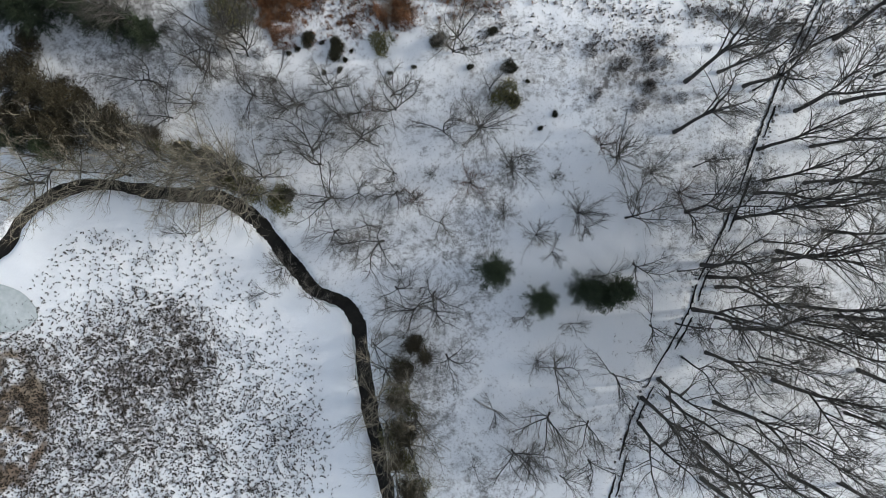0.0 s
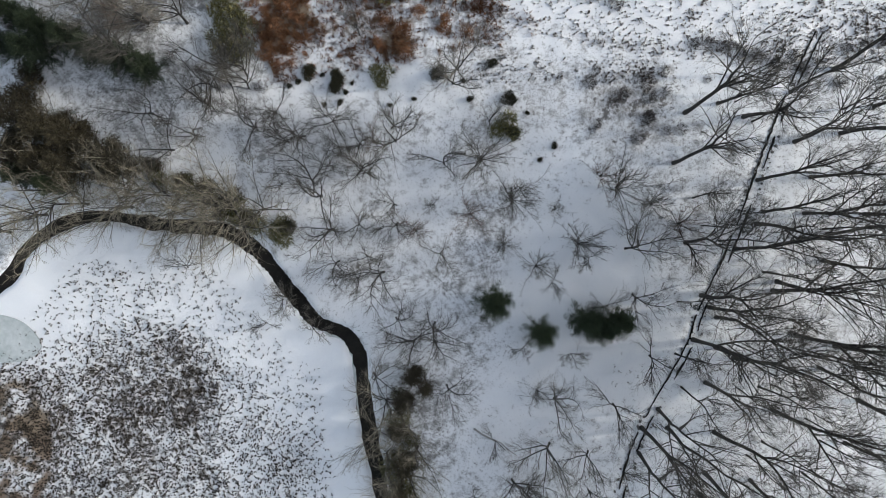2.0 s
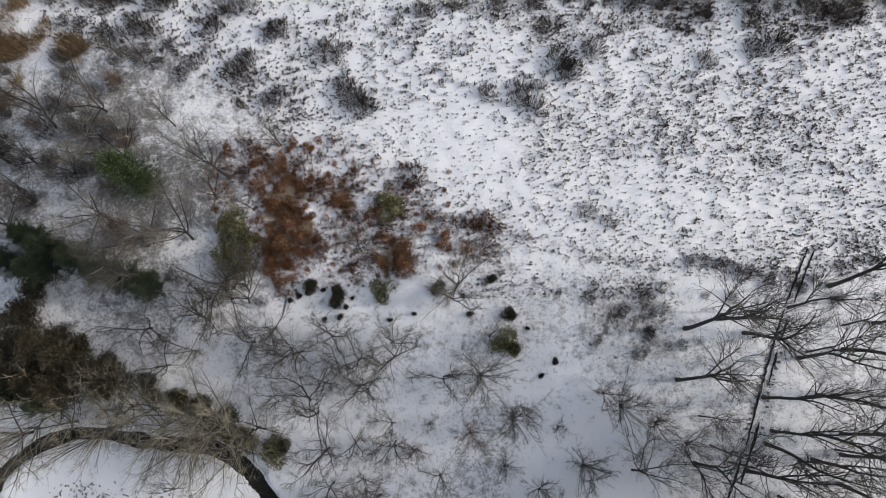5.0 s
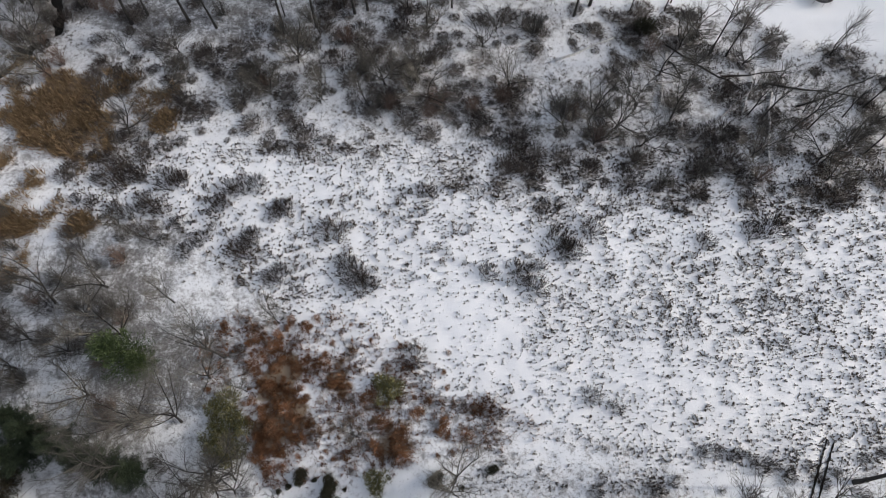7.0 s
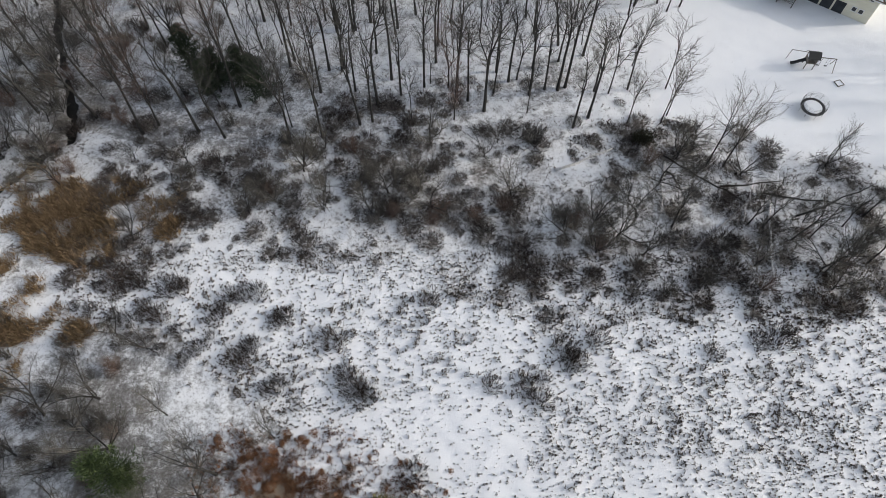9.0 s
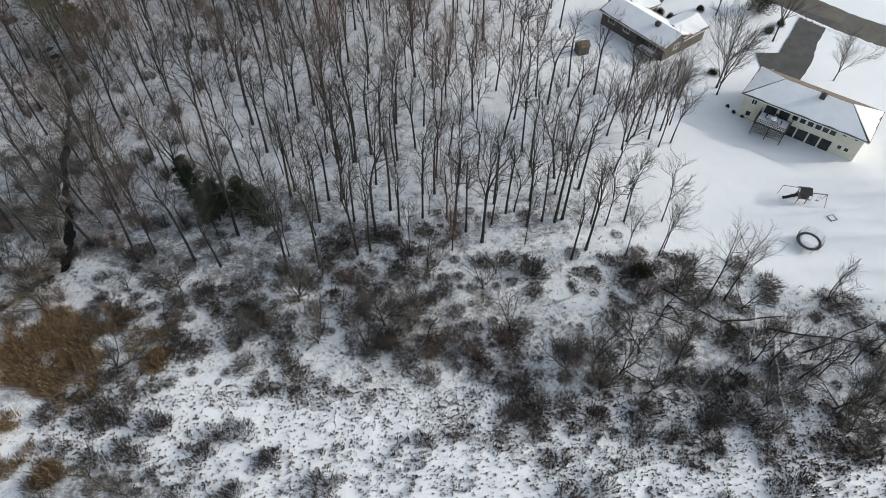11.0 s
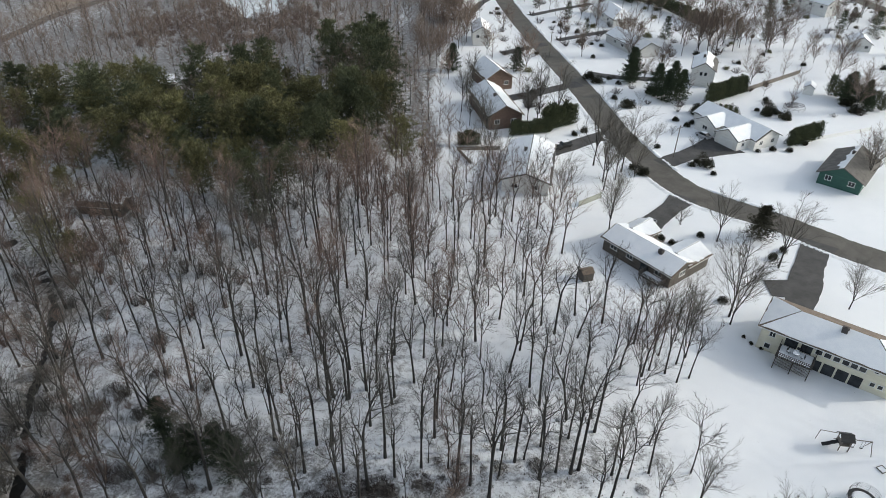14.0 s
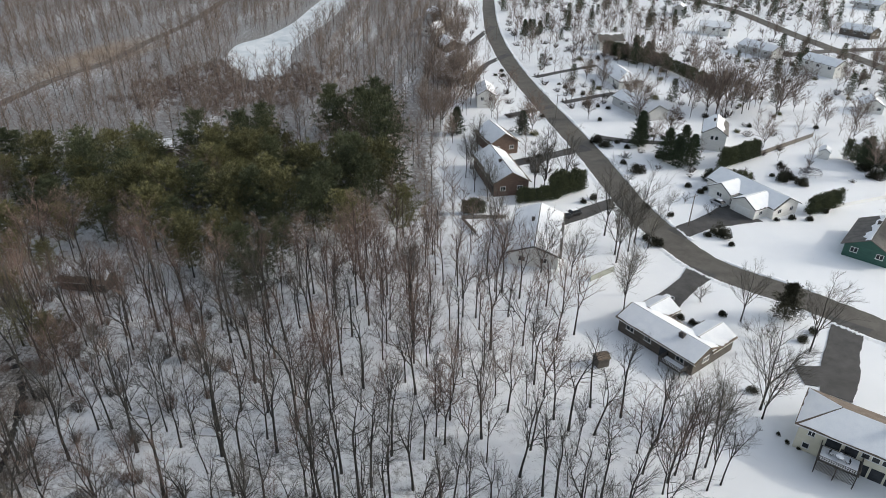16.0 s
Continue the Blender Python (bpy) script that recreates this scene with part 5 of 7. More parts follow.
# vehicles
def car(label, x, y, turn, paint, tall=0.0):
    ob = root("car", label, "car", "parked cars", pose(x, y, 0.115, 0, 0, turn))
    side = [(-2.15, 0.35), (-2.2, 0.75), (-2.0, 0.95), (-1.2, 1.0), (1.0 + tall, 1.02), (2.15, 0.9), (2.2, 0.4), (2.1, 0.28), (-2.05, 0.28)]
    body = Geo()
    k = len(side)
    body.add([(a, s * w, b) for s in (-1, 1) for (a, b), w in zip(side, [0.84, 0.86, 0.84, 0.88, 0.88, 0.82, 0.82, 0.84, 0.84])],
             [tuple(range(k)), tuple(range(2 * k - 1, k - 1, -1))] + [((i + 1) % k, i, k + i, k + (i + 1) % k) for i in range(k)])
    part("body", body, paint, ob, "", False)
    cab = [(-1.25, 1.0), (-0.6, 1.5 + tall * 0.3), (0.9 + tall, 1.52 + tall * 0.3), (1.7 + tall * 0.4, 1.0)]
    pane = [Vector((a, s * w, b)) for s in (-1, 1) for (a, b), w in zip(cab, (0.82, 0.66, 0.66, 0.82))]
    for name, ids, mat in (("side_window", (0, 1, 2, 3), GLASS), ("side_window", (7, 6, 5, 4), GLASS), ("rear_window", (1, 0, 4, 5), GLASS), ("roof", (2, 1, 5, 6), paint), ("windscreen", (3, 2, 6, 7), GLASS)):
        g = Geo()
        g.slab([pane[i] for i in ids], -0.03)
        part(name, g, mat, ob, "dark car glass" if mat is GLASS else "")
    g = Geo()
    g.box((0.2, 0, 1.56 + tall * 0.3), (1.5 + tall, 1.25, 0.10), 0, 0.05)
    part("roof_snow", g, SNOW, ob, "snow on the car roof")
    for wx in (-1.35, 1.35):
        for wy in (-0.8, 0.8):
            g = Geo()
            g.tube([Vector((wx, wy - 0.1, 0.32)), Vector((wx, wy + 0.1, 0.32))], [0.32, 0.32], 12)
            part("wheel", g, BLACK, ob, "black tyre")
    return ob


car("silver car parked on the driveway", 69.6, 206.5, -58, CAR_PAINT)
car("silver car parked beside another on the driveway", 73.0, 208.4, -58, CAR_PAINT)
car("black car parked beside the white house", 29.8, 198.4, 28, CAR_DARK, 0.5)
car("black car parked behind another by the hedge", 26.9, 196.6, 20, CAR_DARK, 0.5)
car("silver car parked by the brown house", 42.8, 159.3, 40, CAR_PAINT)


# garden things
def trampoline(x, y):
    ob = root("trampoline", "round trampoline with a safety net and snow on its mat", "trampoline", "", pose(x, y, 0))
    rim, n, r = Geo(), 24, 1.78
    ring = [Vector((math.cos(6.2832 * i / n) * r, math.sin(6.2832 * i / n) * r, 0.85)) for i in range(n + 1)]
    rim.tube(ring, [0.05] * (n + 1), 5, False)
    part("rim", rim, METAL, ob)
    pad, k = Geo(), n
    for q, z in ((r, 0.88), (r, 0.93), (r - 0.42, 0.93), (r - 0.42, 0.88)):
        pad.v += [(math.cos(6.2832 * i / n) * q, math.sin(6.2832 * i / n) * q, z) for i in range(n)]
    pad.f = [(j * k + i, j * k + (i + 1) % k, (j + 1) % 4 * k + (i + 1) % k, (j + 1) % 4 * k + i) for j in range(4) for i in range(k)]
    part("pad", pad, BLACK, ob, "dark padded edge")
    mat = Geo()
    mat.tube([Vector((0, 0, 0.80)), Vector((0, 0, 0.93))], [r - 0.45, r - 0.62], n)
    part("mat_snow", mat, SNOW, ob, "snow-covered jumping mat")
    for i in range(8):
        a = 6.2832 * i / 8
        g = Geo()
        c, s = math.cos(a), math.sin(a)
        g.tube([Vector((c * r, s * r, 0)), Vector((c * r, s * r, 0.85)), Vector((c * (r + 0.12), s * (r + 0.12), 1.5)), Vector((c * r, s * r, 2.15))], [0.03] * 4, 5)
        part("pole", g, METAL, ob)
    net = Geo()
    for k in range(5):
        z = 1.0 + 0.28 * k
        net.tube([Vector((math.cos(6.2832 * i / n) * (r + 0.05), math.sin(6.2832 * i / n) * (r + 0.05), z)) for i in range(n + 1)], [0.011] * (n + 1), 3, False)
    for i in range(48):
        a = 6.2832 * i / 48
        net.tube([Vector((math.cos(a) * (r + 0.05), math.sin(a) * (r + 0.05), 0.9)), Vector((math.cos(a) * (r + 0.05), math.sin(a) * (r + 0.05), 2.1))], [0.006, 0.006], 3, False)
    part("net", net, BLACK, ob, "dark safety net")


def playset(x, y, turn):
    ob = root("playset", "dark timber playset with a roofed tower, slide and swing beam", "playset", "", pose(x, y, 0, 0, 0, turn) @ Matrix.Scale(0.86, 4))
    for px in (-0.75, 0.75):
        for py in (-0.75, 0.75):
            g = Geo()
            g.box((px, py, 1.35), (0.12, 0.12, 2.9))
            part("post", g, PLANK, ob)
    g = Geo()
    g.box((0, 0, 1.4), (1.7, 1.7, 0.1))
    for s in (-1, 1):
        g.box((s * 0.8, 0, 1.85), (0.05, 1.5, 0.7))
    part("platform", g, PLANK, ob)
    g = Geo()
    for q in roof_faces(1.9, 1.9, 2.7, 0.7, 0.15, False, False):
        g.slab(q, 0.06)
    part("roof", g, BLACK, ob, "dark canvas roof")
    g = Geo()
    prev = None
    pts = [Vector((-0.8, 0, 1.45)), Vector((-1.6, 0, 1.1)), Vector((-2.4, 0, 0.55)), Vector((-3.1, 0, 0.3))]
    for a, b in zip(pts, pts[1:]):
        g.slab([(a[0], -0.3, a[2]), (a[0], 0.3, a[2]), (b[0], 0.3, b[2]), (b[0], -0.3, b[2])], 0.06)
        for s in (-1, 1):
            g.tube([a + Vector((0, s * 0.3, 0.12)), b + Vector((0, s * 0.3, 0.12))], [0.06, 0.06], 5)
    part("slide", g, BLACK, ob, "dark plastic slide")
    g = Geo()
    g.tube([Vector((0.8, 0, 2.35)), Vector((4.2, 0, 2.35))], [0.08, 0.08], 6)
    part("swing_beam", g, PLANK, ob)
    for s in (-1, 1):
        g = Geo()
        g.tube([Vector((4.1, 0, 2.4)), Vector((4.3, s * 1.2, 0))], [0.06, 0.06], 6)
        part("leg", g, PLANK, ob)
    for k in (1.6, 3.0):
        g = Geo()
        for s in (-0.22, 0.22):
            g.tube([Vector((k + s, 0, 2.3)), Vector((k + s, 0, 0.55))], [0.02, 0.02], 4)
        g.box((k, 0, 0.55), (0.5, 0.22, 0.05), 0, 0.02)
        part("swing", g, BLACK, ob)
    g = Geo()
    for s in (-0.3, 0.3):
        g.tube([Vector((-0.2 + s, 0.85, 1.4)), Vector((-0.2 + s, 1.9, 0))], [0.05, 0.05], 5)
    for i in range(5):
        t = (i + 0.5) / 5
        g.tube([Vector((-0.5, 0.85 + 1.05 * t, 1.4 * (1 - t))), Vector((0.1, 0.85 + 1.05 * t, 1.4 * (1 - t)))], [0.03, 0.03], 5)
    part("ladder", g, PLANK, ob)
    g = Geo()
    g.tube([Vector((-3.4, 1.4, 2.2)), Vector((0.0, 0.9, 2.4))], [0.06, 0.06], 5)
    g.tube([Vector((-3.4, 1.4, 2.25)), Vector((-3.6, 1.4, 0))], [0.06, 0.06], 5)
    part("climbing_bar", g, PLANK, ob)


def goal(x, y, turn):
    ob = root("sandbox", "square sandbox frame with pale timber edges in the snow", "sandbox", "", pose(x, y, 0, 0, 0, turn) @ Matrix.Scale(0.7, 4))
    for i in range(4):
        g = Geo()
        m = pose(0, 0, 0, 0, 0, 90 * i)
        g.box((0, -0.75, 0.12), (1.6, 0.12, 0.26), 0, 0.02)
        g.v = [tuple(m @ Vector(p)) for p in g.v]
        part("edge", g, PLANK, ob)
    g = Geo()
    g.box((0, 0, 0.08), (1.36, 1.36, 0.16), 0, 0.03)
    part("snow_fill", g, SNOW, ob, "snow filling the sandbox")


trampoline(54.5, 91.1)
playset(56.3, 100.2, -8)
goal(60.3, 96.6, 20)
ob = root("garden_post", "leaning dark post standing in the snowy lawn", "post", "", pose(59.2, 86.6, 0))
g = Geo()
g.tube([Vector((0, 0, -0.1)), Vector((0.5, 0.2, 1.1)), Vector((0.9, 0.35, 2.2))], [0.06, 0.05, 0.045], 6)
part("post", g, PLANK, ob)


def fence(label, a, b, h=1.5, panel=1.6, mat=PLANK, name="fence"):
    ob = root(name, label, "fence", "", pose(a[0], a[1], 0, 0, 0, math.degrees(math.atan2(b[1] - a[1], b[0] - a[0]))))
    ln = math.hypot(b[0] - a[0], b[1] - a[1])
    n = max(1, round(ln / panel))
    post, board = Geo(), Geo()
    post.box((0, 0, h / 2), (0.12, 0.12, h + 0.15))
    wide = (ln / n - 0.14) / 6
    board.box((0, 0, h / 2 + 0.03), (wide - 0.015, 0.04, h - 0.08))
    pm, bm = post.mesh("post", mat), board.mesh("board", mat)
    for i in range(n + 1):
        p = new("post", pm)
        p.parent, p.location = ob, (ln * i / n, 0, 0)
        if i < n:
            for k in range(6):
                q = new("board", bm)
                q.parent, q.location = ob, (ln * i / n + 0.07 + (k + 0.5) * wide, 0, 0.015 * (k % 2))


fence("weathered grey-green board fence standing in snow", (28.9, 166.9), (34.7, 171.2), 1.5, 2.4, FENCE)
fence("white picket fence along a snowy garden", (95.3, 203.9), (119.5, 213.5), 1.1, 2.4, TRIM)
fence("grey board fence along the back of a garden", (92.4, 241.3), (120.1, 261.4), 1.5, 2.4)
fence("grey timber fence round a pool terrace", (1.1, 195.0), (12.4, 196.0), 1.1, 2.0)
fence("grey timber fence beside a pool terrace", (1.1, 195.0), (4.6, 186.8), 1.1, 2.0)


def street_pole(x, y, h=9.0):
    ob = root("utility_pole", "weathered timber utility pole beside the street", "pole", "utility poles", pose(x, y, 0))
    g = Geo()
    g.tube([Vector((0, 0, -0.1)), Vector((0, 0, h * 0.5)), Vector((0, 0, h))], [0.16, 0.14, 0.11], 8)
    part("post", g, PLANK, ob)
    g = Geo()
    g.box((0, 0, h - 0.6), (2.0, 0.12, 0.12), 30)
    part("crossarm", g, PLANK, ob)


street_pole(57.8, 193.5)
street_pole(35, 276.2)
street_pole(19.4, 405.5)


def arbour(x, y, turn):
    ob = root("garden_dome", "round grey metal lattice frame in a snowy garden", "frame", "", pose(x, y, 0, 0, 0, turn))
    n, r = 12, 3.4
    for z, q in ((0.9, 1.0), (1.6, 0.86)):
        g = Geo()
        g.tube([Vector((math.cos(6.2832 * i / n) * r * q, math.sin(6.2832 * i / n) * r * q * 0.7, z)) for i in range(n + 1)], [0.06] * (n + 1), 5, False)
        part("hoop", g, METAL, ob)
    for i in range(n):
        a, b = 6.2832 * i / n, 6.2832 * (i + 1) / n
        g = Geo()
        g.tube([Vector((math.cos(a) * r, math.sin(a) * r * 0.7, 0)), Vector((math.cos(a) * r, math.sin(a) * r * 0.7, 0.9)), Vector((math.cos(b) * r * 0.86, math.sin(b) * r * 0.6, 1.6)), Vector((0, 0, 2.1))], [0.05] * 4, 5)
        part("strut", g, METAL, ob)


arbour(104.0, 228.1, 10)
ob = root("shed", "small dark hut at the edge of the woods", "shed", "", pose(26.0, 139.5, 0, 0, 0, 20))
g = Geo()
g.box((0, 0, 0.95), (2.2, 2.0, 1.9))
part("wall", g, WALL_BROWN, ob)
g = Geo()
for q in roof_faces(2.2, 2.0, 1.9, 0.6, 0.15, False, False):
    g.slab(q, 0.07)
part("roof", g, SHINGLE_BROWN, ob)

# planting
rng = random.Random(5)
pick = lambda ks: ks[rng.randrange(len(ks))]
turn = lambda: rng.uniform(0, 360)


def plant(ks, spots, sizes, jitter=0.0):
    for x, y in spots:
        place(pick(ks), x + rng.uniform(-jitter, jitter), y + rng.uniform(-jitter, jitter), rng.uniform(*sizes), turn())


# small trees in the near woods
for x, y, size in ((-3.1, 6.0, 0.75), (3.2, 7.9, 0.9), (10.8, 1.8, 0.9), (8.0, 9.6, 1.15), (15.7, 4.4, 0.95), (4.4, 14.2, 1.25), (20.2, 10.9, 1.35), (10.9, -12.7, 0.7), (24.1, 9.0, 0.9), (7.0, 4.3, 0.6), (27.4, 6.7, 1.0),
                   (9.9, -24.0, 0.95), (18.3, 12.2, 0.9), (-8.0, 16.2, 0.8), (13.0, 8.4, 0.5), (-1.4, 8.8, 0.45)):
    place(pick(SPRAY), x, y, size, turn())
plant(SMALL, [(-6.8, 1.2), (-12.7, 6.2), (-15, 11.4), (-12, 2.5), (-15.9, 17), (-9.4, 16), (-21.5, 18), (-17.2, 17.3), (-12.6, 18.6), (-5.4, 16.3), (0.2, 13.7), (1.2, 22.9), (-9.4, 13), (-0.9, -4.7), (-5.5, -4.1), (-3.2, -6.7), (0.4, -12)], (0.85, 1.2))
plant(SMALL, [(-19.2, 19.6), (-24.4, 22.9), (-28.4, 17), (-31, 15.4), (-22.5, 23.9), (-14, 10.1), (-27, 20.6), (-33.4, 19.6), (-8.1, -10.6)], (0.8, 1.15))
plant(SMALL, [(21.2, 3.8), (22.1, -1.5), (12.9, -13.6), (19.8, -14.3), (12.4, -18.9), (16.9, -19.9), (8.0, -23.2), (16.9, -24.4), (24.1, -8.7), (30, -1.8), (28.1, 4.4)], (0.8, 1.2))
plant(SMALL, [(16.4, 2.7), (12.6, -0.2), (14.9, -8.4), (9.0, 11), (-18.6, -2.0), (18.6, -3.0), (9.4, -7.6), (6.0, -18.5), (3.4, -25.0), (13.6, -26.2), (21.0, -22.4), (5.4, 18.6)], (0.5, 0.75))
# tall trees past the ditch
plant(TALL, [(28.1, 19.5), (31.9, 20.6), (26.8, 13.7), (36.6, 11.7), (37.2, 8), (36.4, 6.6), (42, 7.8), (45, 7.7), (49, 7.7), (41.5, 4.9), (44.8, 5.4), (44.2, 2.3), (28.2, 4.5), (34, 3.7), (34.9, 19), (40.4, 21.9),
             (45.3, 24.4), (40.8, 16.1), (42.7, 12), (46.2, 17.1), (50, 20.1), (52.1, 13.2), (55.3, 4.1), (53.4, -3.9)], (0.85, 1.15))
plant(TALL, [(23.2, -17.2), (22.9, -20.2), (25.1, -15), (26.2, -17.2), (30.6, -11.9), (31.6, -17.7), (30.5, -22.5), (30.1, -26.6), (35.9, -23.4), (31.4, -27.6), (29.9, -25), (31.7, -7.8), (29.2, -6.9), (33.9, -9), (43.9, -10.2),
             (41.2, -6.4), (38.4, -1.2), (38.9, -0.1), (31.8, -4.3), (31, -3.1), (30.1, -1.7), (45.7, -7.7), (48.4, -14), (46.9, -19), (40.5, -26.2), (46.6, -27.3), (38.4, -15.1)], (0.9, 1.2))
plant(SMALL, [(rng.uniform(-30, -4), rng.uniform(6, 21)) for _ in range(14)], (0.5, 0.85))
plant(SMALL, [(rng.uniform(-11, 2), rng.uniform(-9, 8)) for _ in range(7)], (0.6, 0.9))
plant(PALE, [(-34.5, 10.8), (-26, 9.8), (-42.5, 10.6)], (0.75, 1.0))
plant(THIN, [(rng.uniform(27, 56), rng.uniform(-28, 22)) for _ in range(30)], (0.6, 1.1))
plant(THIN, [(rng.uniform(34, 53), rng.uniform(-28, -8)) for _ in range(16)], (0.8, 1.3))
plant(DARK_PINE, [(-35.5, 13.5), (-38, 15), (-40.5, 16.2), (-43, 17), (-45.5, 17.8), (-46.5, 14.5), (-43.5, 13.6), (-40.5, 13), (-47.9, 19.9)], (0.85, 1.1))
plant(DARK_PINE, [(-3.4, -10.3), (-2, -11.7), (-4.6, -13.3), (-5.2, -16.7), (-4.4, -20.2), (-5.6, -23.6), (-3.6, -26.9)], (0.55, 0.75))
# creek side
plant(PALE, [(-22.5, 6.5), (-25, 8.5), (-27.5, 7.3), (-31, 8.6), (-36, 8.8), (-41, 9.2), (-46, 8), (-50.1, 6), (-20.5, 8.5), (-32, 10.6), (-23.5, 9.6)], (0.75, 1.1))
for x, y, size in ((-30.0, 10.4, 0.85), (-24.8, 9.6, 0.8), (-27.4, 9.4, 0.8), (-21.3, 8.2, 0.7), (-36.1, 11, 0.8), (-45, 9.3, 0.75)):
    place(pick(PALE), x, y, size, rng.uniform(-45, 25), None, rng.uniform(22, 38))
plant(OLIVE_MASS, [(-30.0, 11.4), (-27.2, 10.6), (-24.6, 9.8), (-22.4, 7.8)], (0.55, 0.75))
plant(BUSH, [(-17.8, 6.7), (-18.6, 6.1)], (1.0, 1.3))
plant(PALE, [(-6.5, -13.6), (-4.5, -16.6), (-6.5, -19.7), (-4, -22.2), (-5.5, -25.3), (-2.5, -27.8), (-7.8, -17.1), (-3, -19.2)], (0.6, 0.9))
plant(SMALL, [(-29.6, 1.8), (-20.6, -4.6), (-18.2, -1.8), (-35.6, -23.5), (-15.3, -5.4)], (0.5, 0.75))
plant(OLIVE, [(-18.6, 6.6), (-23.0, 8.2), (-25.6, 9.2), (-30.6, 11.6), (-32.4, 12.0), (-21.8, 6.4), (-19, 5.8), (-24.2, 8.6), (-27, 10.2), (-29, 11.2), (-4.8, -13.6), (-5.5, -16.1), (-4.2, -18.4), (-6.2, -21.2), (-4.4, -24.2), (-3, -27.3), (-23.4, 27.2), (-25.4, 28.8), (-6.8, 23.9), (7.4, 17.7), (-6.3, 33.7)], (0.9, 1.5))
plant(YOUNG, [(5.8, -2.2), (11.1, -5.6), (16, -4.4), (19.8, -4.3), (17.9, -5)], (0.95, 1.15))
plant(OLIVE_MASS, [(-3, -10.6), (-4.6, -13.6), (-5.2, -17.1), (-4.4, -20.7), (-5.4, -24.3), (-4, -27.3)], (0.5, 0.7))
plant(YOUNG, [(-32.9, 24.2), (-35.4, 25), (-38.4, 26), (-40.9, 27.2), (-44.3, 28.4), (-46.8, 29.9), (-48.8, 26.9), (-44.9, 25.9), (-43, 11.5), (-46.5, 12.4)], (0.95, 1.2))
place(FRESH[0], -35.9, 37, 1.25, 10)
place(FRESH[0], -34.1, 36.2, 0.8, 100)
plant(PALE, [(-35, 13), (-40, 12.2), (-44, 17), (-37, 11.5)], (0.5, 0.7))
plant(OLIVE_MASS, [(-47.9, 21.4), (-46.9, 18.5), (-43.9, 19), (-43.5, 16), (-41, 17.5), (-40, 15), (-37.5, 15.5), (-36, 13.8), (-33.5, 14), (-46.5, 15.5), (-49.5, 16.5), (-38.5, 13.2), (-49.5, 13.5), (-44, 13.8), (-46.9, 23.9)], (0.7, 0.95))
x, y = scatter(-62, -22, 22, 56, 4.2, 1.9)
for px, py in zip(x.tolist(), y.tolist()):
    if py < np.interp(px, LOW_X, LOW_Y) - 1 and rng.random() < 0.34 and px < -24 - 0.3 * (py - 22) + 8 * rng.random() and math.hypot(px + 35, py - 36) > 4:
        place(pick(TALL if rng.random() < 0.3 else SMALL), px, py, rng.uniform(0.55, 0.75) if rng.random() < 0.3 else rng.uniform(0.8, 1.15), turn())
        place(pick(GREY), px + 1.5, py + rng.uniform(-1, 1), rng.uniform(0.5, 1.0), turn())
brake = random.Random(77)
for i in range(54):
    px, py = brake.uniform(-60, -33), brake.uniform(27, 56)
    if math.hypot(px + 35, py - 36) > 4 and px < -33 - 0.25 * (py - 27):
        place(brake.choice(THICKET if i % 2 else GREY), px, py, brake.uniform(0.6, 1.0) * (1 if i % 2 else 1.5), brake.uniform(0, 360))
# bushes at the meadow's edge
plant(BUSH, [(-15.4, 24.4), (-12.1, 23.7), (-0.5, 24), (5.8, 25.3), (7.7, 21), (8.2, 17.3), (-12.2, 22.6)], (0.7, 1.2))
plant(BUSH, [(9.8, 19.5), (-6, 20.5), (-13.8, 24), (-11.2, 22), (-10.4, 23), (-16.6, 23.2), (-17.6, 22.8), (3.2, 21.1), (13, 15.7), (2.5, 23.3), (-13.6, 20.6), (-11.8, 20.8), (-3.2, 21.2), (11.3, 14.1)], (0.3, 0.5))
plant(RUSTY, [(-19.2, 38.7), (-18.6, 36.5), (-20, 34.1), (-18, 32.1), (-18.6, 29.6), (-17.6, 27.4), (-19.5, 27), (-16.6, 30.7), (-13.6, 36.5), (-12.2, 34.9), (-6.6, 30.5), (-5, 29.1), (-7, 27.5), (-4.2, 27.1), (-3, 31.5),
              (-22.4, 39.6), (-25.5, 41), (-21.5, 36.6), (-8.6, 33.3), (0.6, 29.7), (3, 28.7)], (0.75, 1.15))
plant(OLIVE, [(-23.9, 27), (-24.5, 31.6), (-23.1, 29.5)], (1.2, 1.6))
plant(RUSTY, [(-22 + 7 * rng.random(), 24 + 18 * rng.random()) for _ in range(60)], (0.3, 0.7))
plant(RUSTY, [(-28 + 30 * rng.random(), 26 + 16 * rng.random()) for _ in range(90)], (0.15, 0.4))
plant(YARD, [(-9.5, 28.6), (-22.4, 33.5), (-19.5, 41.6), (-28.5, 40), (-32.4, 44)], (0.55, 0.75))
plant(SMALL, [(1.8, 24.5), (-25.4, 25), (-29.4, 30), (-26.9, 35), (-33.9, 30), (-39.9, 32.9), (-37.9, 39.9), (-43.8, 37.9), (-46.9, 43.8), (-40.9, 45.9), (-49.8, 35.9)], (0.9, 1.5))
plant(GREY, [(17 + 11 * rng.random(), 15.5 + 11 * rng.random()) for _ in range(15)] + [(28 + 24 * rng.random(), 22.5 + 5 * rng.random()) for _ in range(20)], (0.4, 0.95))
plant(GREY, [(-13.9, 53.7), (-11.1, 48), (-10, 46.4), (-3.2, 37.7), (-20.8, 47.2), (-25.3, 50.7), (-20.6, 56.7), (14.5, 52.6), (9.4, 48.2), (18.9, 54.1), (-35.8, 60.4), (-43.2, 61.1), (-29.1, 56.5), (16.4, 51.3), (11.4, 46.4), (32.9, 52.7), (41.8, 54.3)], (1.0, 1.7))
